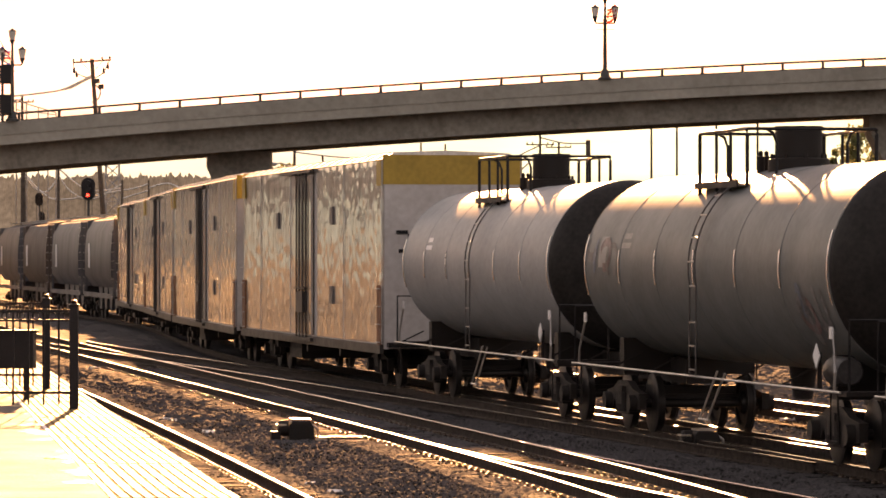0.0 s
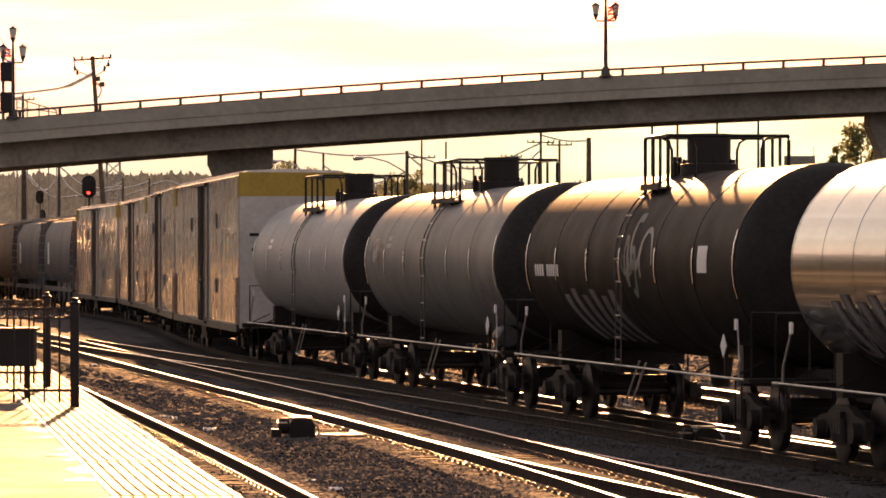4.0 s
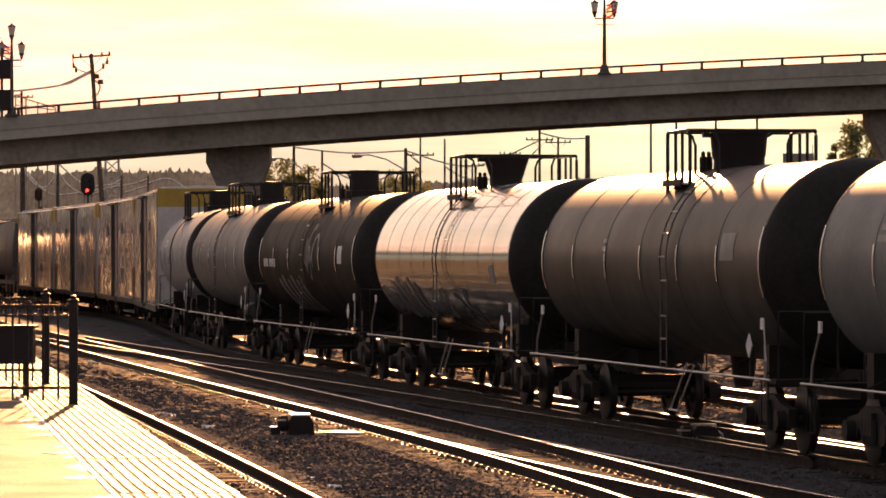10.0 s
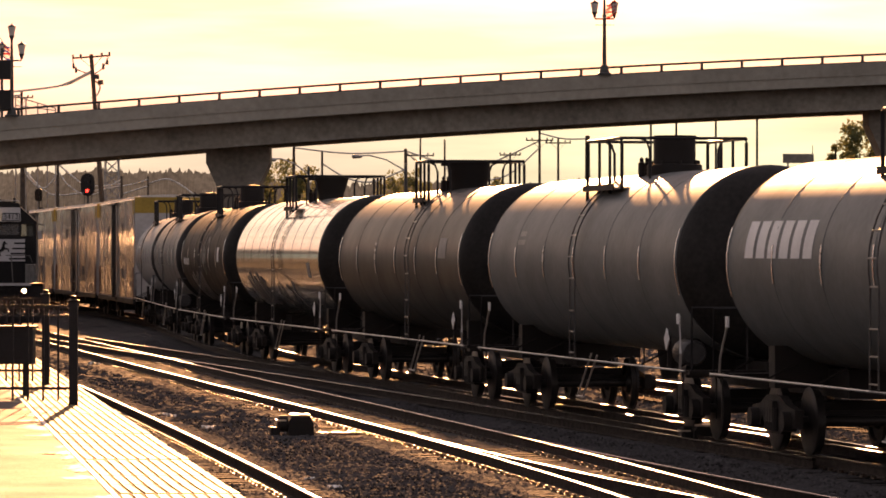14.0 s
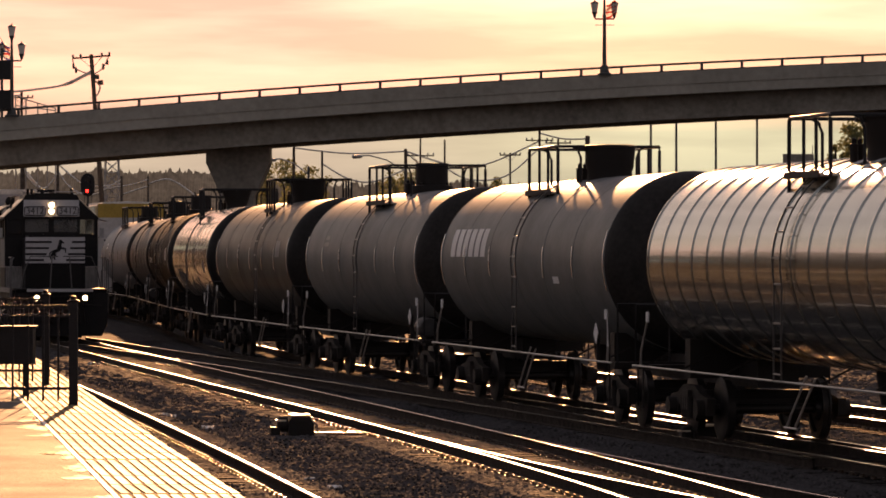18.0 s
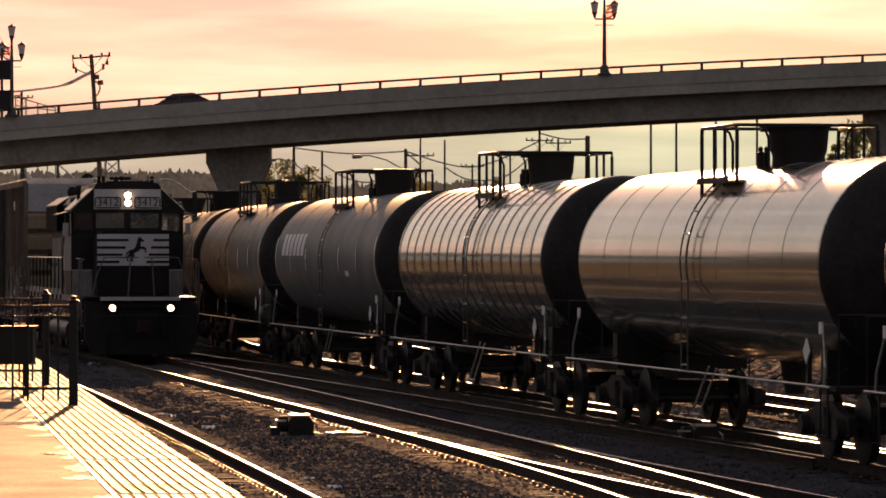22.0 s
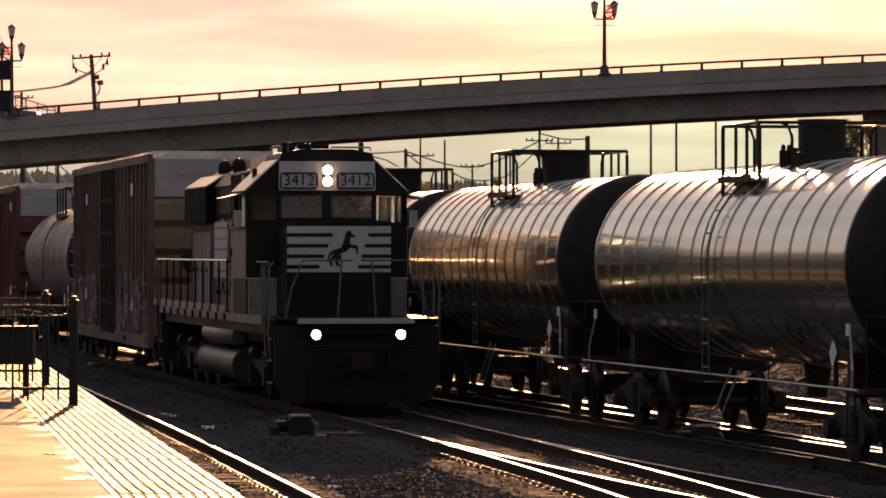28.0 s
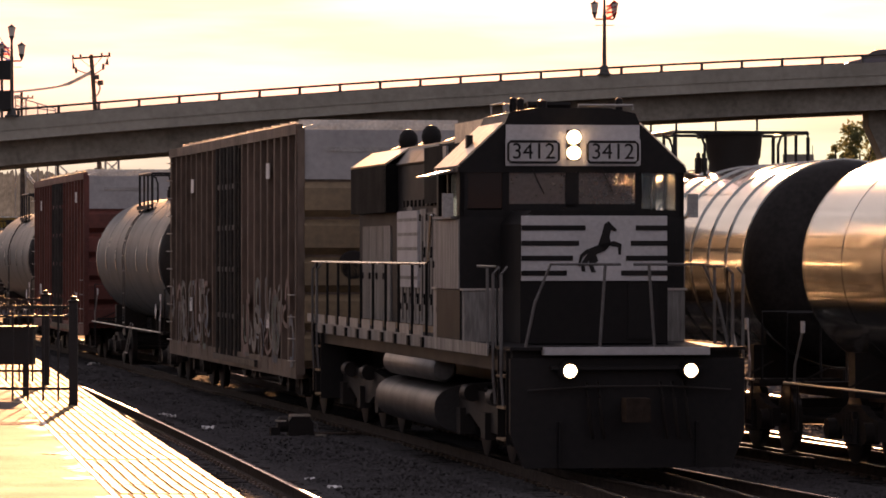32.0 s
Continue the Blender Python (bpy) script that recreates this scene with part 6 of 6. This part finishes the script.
def utility_pole(px, top, y, arms=(), r=0.14, lean=0.0, label="weathered wooden utility pole", group="utility poles"):
    x, _, z = place(px, top, y)
    p = thing("utility_pole", label, "utility pole", group, pose(x - (z + 0.6) * math.tan(radians(lean)), y, -0.6, 0, lean))
    h = z + 0.6
    part("pole", turned([(0, r * 1.25), (h, r * 0.85), (h + 0.05, 0.0)], (0, 0, 0), "z", 10), M_wood, p)
    for dz, w, tilt in arms:
        arm = part("crossarm", boxed((-w, w, -0.06, 0.06, h - dz - 0.06, h - dz + 0.06)), M_wood, p)
        for k in (-0.95, -0.55, 0.55, 0.95):
            part("insulator", turned([(h - dz + 0.06, 0.05), (h - dz + 0.16, 0.09), (h - dz + 0.26, 0.04)], (k * w, 0, 0), "z", 8), M_galv, arm)
        part("brace", tubed(0.025, [(-w * 0.6, -0.08, h - dz), (0, -0.08, h - dz - w * 0.6), (w * 0.6, -0.08, h - dz)]), M_galv, p)
    return p


main_pole = utility_pole(161, 96, 300, ((0.15, 1.3, 0),), 0.16, -4.2)
for x, z in ((-1.25, 16.3), (1.05, 16.4), (0.75, 16.1), (-1.1, 16.0)):
    part("hanging_insulator", turned([(z - 0.35, 0.02), (z - 0.3, 0.09), (z - 0.12, 0.09), (z + 0.1, 0.03)], (x, 0, 0), "z", 8), M_pole, main_pole)
for dz, x in ((1.6, 0.25), (2.0, 0.5), (5.4, 0.3), (5.9, 0.25)):
    part("fitting", boxed((x - 0.18, x + 0.18, -0.12, 0.12, 16.9 - dz - 0.16, 16.9 - dz + 0.16)), M_pole, main_pole)
for px, top, arms, r in ((38, 162, ((0.6, 1.1, 0),), 0.14), (520, 257, (), 0.15), (570, 268, (), 0.12), (718, 264, (), 0.18), (744, 246, ((1.6, 1.3, 0),), 0.1), (787, 248, (), 0.1),
                         (836, 291, ((0.2, 1.1, 0),), 0.1), (955, 232, ((0.9, 1.3, 0),), 0.13), (988, 246, ((0.4, 1.2, 0),), 0.12), (903, 271, ((0.2, 1.0, 0),), 0.1),
                         (1040, 241, (), 0.26), (102, 292, (), 0.15), (40, 296, (), 0.24)):
    utility_pole(px, top, 420, arms, r)
for px in (1152, 1197, 1267, 1340):
    x, y, z = place(px, 150, 380)
    mast = thing("steel_mast", "tall slender steel mast behind the bridge", "mast", "steel masts", pose(x, y, -0.6))
    part("shaft", turned([(0, 0.13), (z + 0.6, 0.09), (z + 0.65, 0.0)], (0, 0, 0), "z", 10), M_pole, mast)
    part("base", turned([(0, 0.3), (0.3, 0.3), (0.32, 0.14)], (0, 0, 0), "z", 10), M_concrete, mast)
for px, top, reach in ((718, 297, -86), (546, 303, -66)):
    x, y, z = place(px, top, 400)
    lamp = thing("road_lamp", "grey road lamp on a long curved arm", "street lamp", "road lamps", pose(x, y, -0.6))
    part("pole", turned([(0, 0.16), (z + 1.0, 0.11), (z + 1.05, 0.0)], (0, 0, 0), "z", 10), M_pole, lamp)
    w = reach * 400 / 7837
    part("arm", tubed(0.06, [(0, 0, z + 0.3), (w * 0.4, 0, z + 1.3), (w * 0.75, 0, z + 1.7), (w, 0, z + 1.65)], seg=8), M_galv, lamp)
    part("lamp_head", turned([(-0.5, 0.05), (-0.35, 0.2), (0.3, 0.16), (0.5, 0.05)], (w, 0, z + 1.6), "x", 12), M_galv, lamp)


def wire(points, y, r=0.03):
    pts = [place(px, py, y) for px, py in points]
    fine = []
    for i in range(len(pts) - 1):
        for k in range(6):
            p = [Vector(pts[max(0, min(len(pts) - 1, i + d))]) for d in (-1, 0, 1, 2)]
            u = k / 6
            fine.append(0.5 * ((2 * p[1]) + (p[2] - p[0]) * u + (2 * p[0] - 5 * p[1] + 4 * p[2] - p[3]) * u * u + (3 * p[1] - p[0] - 3 * p[2] + p[3]) * u ** 3))
    fine.append(Vector(pts[-1]))
    tagged(part("overhead_wire", tubed(r * 1.5, fine, seg=5), M_wire, None, "sunlit sagging overhead wire"), "", "wire", "overhead wires")


for pts in ([(40, 300), (60, 326), (82, 332), (102, 306)], [(102, 302), (122, 330), (160, 346), (215, 318)], [(40, 297), (75, 335), (110, 346), (215, 330)],
            [(570, 290), (615, 316), (660, 322), (718, 300)], [(787, 296), (830, 318), (895, 312), (955, 262)], [(718, 270), (732, 282), (744, 292)],
            [(520, 262), (618, 272), (718, 268)], [(718, 268), (836, 296), (955, 250)], [(955, 236), (998, 246), (1040, 246)], [(38, 168), (-20, 176), (-90, 178)]):
    wire(pts, 420, 0.05)
wire([(161, 126), (135, 140), (112, 150), (90, 155), (30, 162), (-90, 172)], 300, 0.05)
wire([(161, 130), (146, 137), (125, 148), (108, 152), (92, 154.5), (30, 162)], 300, 0.04)
wire([(128, 101), (131, 118), (142, 126), (161, 132)], 300, 0.03)
wire([(192, 101), (182, 120), (172, 128), (161, 134)], 300, 0.03)
wire([(161, 138), (176, 152), (172, 168), (161, 174)], 300, 0.04)
wire([(102, 290), (140, 322), (170, 330), (215, 326)], 420, 0.05)
wire([(215, 330), (238, 326), (262, 318)], 420, 0.05)
wire([(215, 345), (235, 338), (262, 330)], 420, 0.05)
wire([(262, 326), (300, 318), (345, 346)], 420, 0.05)
utility_pole(345, 340, 420, (), 0.1)
utility_pole(262, 312, 420, (), 0.1)
gx, gy, gz = place(64, 200, 300)
gantry = thing("pipe_frame", "pale open pipe frame behind the bridge", "frame", m=pose(gx, gy, -0.6))
for a, b in ((-1.4, 1.2), (-0.7, 1.0), (0.1, 0.7), (0.75, 0.45), (1.3, 0.3)):
    part("upright", tubed(0.045, [(a, 0, 0), (a, 0, gz + 0.6 + b)]), M_galv, gantry)
part("top_rail", tubed(0.045, [(-1.4, 0, gz + 1.8), (-0.7, 0, gz + 1.5), (1.3, 0, gz + 0.9)]), M_galv, gantry)
part("top_rail", tubed(0.04, [(-1.4, 0, gz + 1.1), (1.3, 0, gz + 0.75)]), M_galv, gantry)
utility_pole(215, 312, 420, (), 0.13)
utility_pole(-90, 166, 300, (), 0.13)
utility_pole(-90, 170, 420, (), 0.13)


def rail_signal(px, py, y, size, lit):
    x, _, z = place(px, py, y)
    s = thing("rail_signal", "black hooded railway signal showing red" if lit else "black hooded railway signal head, dark", "railway signal", "railway signals", pose(x, y, -0.55))
    z += 0.55
    part("mast", turned([(0, 0.08), (z + size * 0.5, 0.07)], (0, 0.15, 0), "z", 10), M_pole, s)
    bm = bmesh.new()
    prism(bm, [(size * 0.36 * math.cos(a) * (1.0), z + size * (0.24 if math.sin(a) > 0 else -0.2) + size * 0.36 * math.sin(a)) for a in np.linspace(0, 2 * math.pi, 20, endpoint=False)], "y", -0.06, 0.06)
    head = part("target", bm, M_black_paint, s, "rounded black backboard", smooth=False)
    for dz in (0.3, 0.0, -0.3):
        part("hood", turned([(-0.4, 0.15 * size), (-0.05, 0.16 * size), (-0.05, 0.13 * size)], (0, 0, z + dz * size), "y", 14), M_black_paint, head)
    if lit:
        part("lens", turned([(-0.44, 0.0), (-0.44, 0.075 * size), (-0.39, 0.075 * size)], (0, 0, z - 0.3 * size), "y", 14), M_red_light, head, "glowing red lens")
    part("ladder", tubed(0.02, [(-0.2, 0.25, 0.3), (-0.2, 0.25, z)], [(0.2, 0.25, 0.3), (0.2, 0.25, z)], seg=5), M_pole, s)


M_red_light = material("red_lens", (0.6, 0.02, 0.02), 0.3, glow=(1.0, 0.03, 0.02, 6))
rail_signal(155, 328, 258, 1.15, True)
rail_signal(68, 346, 300, 0.75, False)
rail_signal(72, 378, 305, 0.7, False)

tower = thing("lattice_tower", "slender grey steel lattice tower", "tower", m=pose(place(198, 300, 430)[0], 430, -0.6))
hgt = 13.5
for x in (-0.7, 0.7):
    for y in (-0.7, 0.7):
        part("leg", tubed(0.06, [(x, y, 0), (x * 0.9, y * 0.9, hgt)]), M_galv, tower)
for k in range(10):
    z = 1.2 * k + 0.3
    for y in (-0.68, 0.68):
        part("brace", tubed(0.035, [(-0.68, y, z), (0.68, y, z + 1.2)]), M_galv, tower)
        part("brace", tubed(0.035, [(0.68, y, z), (-0.68, y, z + 1.2)]), M_galv, tower)
        part("strut", tubed(0.035, [(-0.68, y, z), (0.68, y, z)]), M_galv, tower)

board = thing("billboard", "dark back of a roadside billboard on posts", "billboard", m=pose(place(1413, 281, 430)[0], 430, -0.6))
bz = place(0, 281, 430)[2] + 0.6
part("panel", boxed((-1.5, 1.5, -0.08, 0.08, bz - 0.45, bz + 0.45)), M_girder, board)
for x in (-1.0, 1.0):
    part("post", boxed((x - 0.08, x + 0.08, 0.08, 0.22, 0, bz + 0.3)), M_pole, board)
part("mast", boxed((1.36, 1.42, 0, 0.06, bz + 0.4, bz + 1.3)), M_pole, board)


def foliage(bm, centre, radius, count, size, rnd, flat=1.0):
    """Many small leaf blades in a loose clump."""
    for k in range(count):
        d = Vector((rnd.gauss(0, 1), rnd.gauss(0, 1), rnd.gauss(0, 1))).normalized() * radius * rnd.random() ** 0.4
        p = Vector(centre) + Vector((d.x, d.y, d.z * flat))
        a = Vector((rnd.uniform(-1, 1), rnd.uniform(-1, 1), rnd.uniform(-1, 1))).normalized() * size * rnd.uniform(0.6, 1.4)
        b = a.cross(Vector((rnd.uniform(-1, 1), rnd.uniform(-1, 1), rnd.uniform(-1, 1)))).normalized() * size * 0.6
        bm.faces.new([bm.verts.new(p + q) for q in (-a, b, a, -b)])


def tree(x, y, h, spread, seed, clumps=46, label="dark leafy tree in full crown"):
    rnd = random.Random(seed)
    t = thing("tree", label, "tree", "trees behind the bridge", pose(x, y, -0.6))
    part("trunk", turned([(0, 0.35), (0.4, 0.26), (h * 0.45, 0.18), (h * 0.8, 0.06)], (0, 0, 0), "z", 10), M_bark, t)
    bm = bmesh.new()
    for k in range(clumps):
        a, r, z = rnd.uniform(0, 6.28), spread * math.sqrt(rnd.random()), h * rnd.uniform(0.35, 0.95)
        r *= 1.0 - abs(z / h - 0.6) * 1.1
        c = (r * math.cos(a), r * math.sin(a), z)
        foliage(bm, c, spread * rnd.uniform(0.16, 0.3), 60, 0.16, rnd)
        if k % 5 == 0:
            part("limb", tubed(0.07, [(0, 0, z * 0.55), (c[0] * 0.5, c[1] * 0.5, z * 0.8), c], seg=5), M_bark, t)
    part("crown", bm, M_leaf, t, smooth=False)


tx, ty, tz = place(1522, 208, 330)
tree(tx, ty, tz + 0.6, 2.6, 1)
tx, ty, tz = place(1490, 236, 335)
tree(tx, ty, tz + 0.6, 1.6, 2, 26)
tx, ty, tz = place(1585, 212, 340)
tree(tx, ty, tz + 0.6, 3.0, 4)


for px, top, wide, seed, n in ((722, 294, 3.4, 11, 40), (690, 312, 2.6, 12, 30), (752, 310, 2.4, 13, 26), (486, 282, 3.0, 14, 40), (528, 288, 2.8, 15, 36), (556, 302, 2.2, 16, 26), (455, 292, 3.0, 17, 34), (880, 312, 3.0, 18, 26), (1000, 318, 3.4, 19, 26), (960, 324, 3.0, 20, 22)):
    tx, ty, tz = place(px, top, 440)
    tree(tx, ty, tz + 0.6, wide, seed, n, "dark hazy tree behind the yard")


# wooded ridge, far behind everything; its haze is painted in as emission
M_haze = material("woods_with_haze_glow", (0.14, 0.118, 0.09), 0.9, vary=0.35, scale=0.07, spec=0.0)
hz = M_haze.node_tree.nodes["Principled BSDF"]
# the woods' own colour also glows, in place of hazy air
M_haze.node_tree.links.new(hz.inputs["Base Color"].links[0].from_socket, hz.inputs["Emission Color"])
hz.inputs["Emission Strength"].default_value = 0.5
ridge = bmesh.new()
rows = []
for i in range(3200):
    x = -420 + i * 840 / 3199
    hump = 4.5 / (1 + math.exp((x + 62) / 8)) + 2.0 * math.exp(-((x - 62) / 14) ** 2) + 1.5 * math.exp(-((x + 8) / 12) ** 2)
    top = 25.5 + hump + 1.8 * noise.noise((x / 14, 0, 0)) + 1.8 * abs(noise.noise((x / 3.2, 3, 0))) + 2.2 * abs(noise.noise((x / 1.7, 7, 0))) + 1.6 * noise.noise((x / 0.6, 9, 0)) - 1.4 * max(0, noise.noise((x / 5.0, 12, 0)))
    rows.append([ridge.verts.new((x, 1500 + 14 * k, z)) for k, z in ((0, -1), (1, top * 0.5), (2, top))])
for a, b in zip(rows, rows[1:]):
    for k in range(2):
        ridge.faces.new((a[k], b[k], b[k + 1], a[k + 1]))
tagged(part("backdrop", ridge, M_haze, None, smooth=False), "wooded ridge on the skyline with its haze put in as a glow", "backdrop", kind="structure")


# ---- out of view beside and behind the platform: plain walls added to block low sky light ----
M_brick = material("plain_brick", (0.20, 0.12, 0.09), 0.85, vary=0.25, scale=0.8, spec=0.1)
# uneven heights darken what the tank sides reflect from the left
skyline, y, tall = bmesh.new(), -40.0, random.Random(4)
while y < 178:
    reach = min(tall.uniform(7, 22), 178 - y + 0.5)
    box(skyline, -58, -46 - tall.uniform(0, 3), y, y + reach - 0.004, -0.6, tall.choice((5.5, 7.5, 9.5, 12.5)) + tall.uniform(-1, 1))
    y += reach
tagged(part("wall_station", skyline, M_brick, None, smooth=False), "unseen brick walls added to block low sky from the tank sides", "wall", kind="structure")
tagged(part("wall_yard", boxed((-46, 60, -75, -70, -0.6, 5.0)), M_brick, None, smooth=False), "unseen brick wall added behind the camera", "wall", kind="structure")


# ---- cars that cross the bridge ----
M_tyre = material("tyre", (0.03, 0.03, 0.03), 0.8)
M_tinted = material("dark_tinted_glass", (0.02, 0.022, 0.024), 0.06, vary=0.05, spec=0.7)
M_lit_lamp = material("lit_car_lamp", (1, 1, 0.95), 0.3, glow=(1.0, 0.93, 0.8, 25))


def road_car(paint, label):
    c = thing("car", label, "car", "cars on the bridge")
    bm = bmesh.new()
    prism(bm, [(-2.25, 0.35), (2.2, 0.35), (2.25, 0.62), (2.1, 0.78), (1.25, 0.93), (-1.9, 0.95), (-2.2, 0.85), (-2.28, 0.6)], "y", -0.86, 0.86)
    part("body", bm, paint, c, smooth=False)
    bm = bmesh.new()
    prism(bm, [(-1.75, 0.95), (1.2, 0.93), (0.45, 1.40), (-0.95, 1.44)], "y", -0.72, 0.72)
    part("glass", bm, M_tinted, c, "dark tinted car windows", smooth=False)
    bm = bmesh.new()
    prism(bm, [(-1.05, 1.40), (0.5, 1.38), (0.35, 1.46), (-0.85, 1.48)], "y", -0.74, 0.74)
    part("roof", bm, paint, c, smooth=False)
    for x0, x1 in ((-1.8, -0.98), (1.24, 0.46), (-0.25, -0.2)):
        for y in (-0.73, 0.73):
            part("pillar", tubed(0.035, [(x0, y, 0.94), (x1, y, 1.4)]), paint, c)
    for x in (-1.35, 1.4):
        for y in (-0.78, 0.78):
            w = part("wheel", turned([(-0.1, 0.2), (-0.1, 0.32), (0.1, 0.32), (0.1, 0.2)], (x, y, 0.32), "y", 18), M_tyre, c)
            part("rim", turned([(-0.11, 0.0), (-0.11, 0.2), (0.11, 0.2), (0.11, 0.0)], (x, y, 0.32), "y", 14), M_galv, w)
    for y in (-0.6, 0.6):
        part("headlight", boxed((2.2, 2.27, y - 0.15, y + 0.15, 0.62, 0.74)), M_lit_lamp, c)
        part("tail_light", boxed((-2.29, -2.25, y - 0.15, y + 0.15, 0.66, 0.8)), M_flag_red, c)
    return c


ROAD_CARS = [road_car(material("dark_car_paint", (0.05, 0.05, 0.055), 0.3, 0.3, vary=0.1, coat=0.5), "dark sedan driving across the bridge"),
             road_car(material("grey_car_paint", (0.14, 0.14, 0.15), 0.3, 0.4, vary=0.1, coat=0.5), "grey car crossing the bridge with lights on"),
             road_car(material("blue_car_paint", (0.06, 0.07, 0.10), 0.3, 0.3, vary=0.1, coat=0.5), "dark blue car coming onto the bridge")]


# ---- what moves ----
def freight_s(t):
    return float(np.interp(t, [0, 8, 16, 24, 32], [-50.14, -3.62, 42.78, 89.38, 136.26]))


def main_s(t):
    """Where the front of the locomotive stands on its track."""
    return float(np.interp(t, [0, 18, 21, 24, 25.5, 28, 30, 31, 32], [198.4, 83.52, 64.35, 45.17, 35.7, 20.0, 7.51, 1.54, -4.39]))


def motions():
    times = [float(t) for t in range(33)]
    for i, car in enumerate(TANKS):
        walk(car, [(t, FREIGHT.car(freight_s(t) + 74.67 - 18.2 * i, 6.45)) for t in times])
    for i, car in enumerate(REEFERS):
        walk(car, [(t, FREIGHT.car(freight_s(t) + 84.8 + 11.2 + 23.64 * i, 8.3)) for t in times])
    for i, car in enumerate(HOPPERS):
        walk(car, [(t, FREIGHT.car(freight_s(t) + 179.2 + 8.6 + 18.3 * i, 6.3)) for t in times])
    for car, middle, half in MAIN_TRAIN:
        walk(car, [(t, MAIN.car(main_s(t) + middle, half)) for t in times])

    # the bridge traffic
    for car, y, ahead, low, rows in ((ROAD_CARS[0], 270.6, 0, 1.302, [(0, -330), (2.5, -330), (5, -296), (23, 1.0), (32, 149.5)]),
                                (ROAD_CARS[1], 274.6, 0, 0.855, [(0, -330), (11.5, -330), (13, -316.3), (28.5, -17.6), (30, 11.3), (32, 49.8)]),
                                (ROAD_CARS[2], 277.5, 180, 0.855, [(0, 330), (12.5, 330), (15, 299), (32, 27.5)])):
        path = []
        for t in times:
            x = float(np.interp(t, [r[0] for r in rows], [r[1] for r in rows]))
            rise = math.degrees(math.atan2(rail_top(x + 2) - rail_top(x - 2), 4))
            path.append((t, pose(x, y, rail_top(x) - low, 0, rise if ahead else -rise, ahead)))
        walk(car, path)
    # the wheels roll with their cars
    turns = [i / 10 for i in range(321)]
    for axle, y in SPINNING:
        line = [freight_s(t) for t in turns] if axle.parent.parent not in [c[0] for c in MAIN_TRAIN] else [main_s(t) for t in turns]
        z = axle.location.z
        walk(axle, [(t, pose(0, y, z, -math.degrees(s / 0.457))) for t, s in zip(turns, line)])


motions()
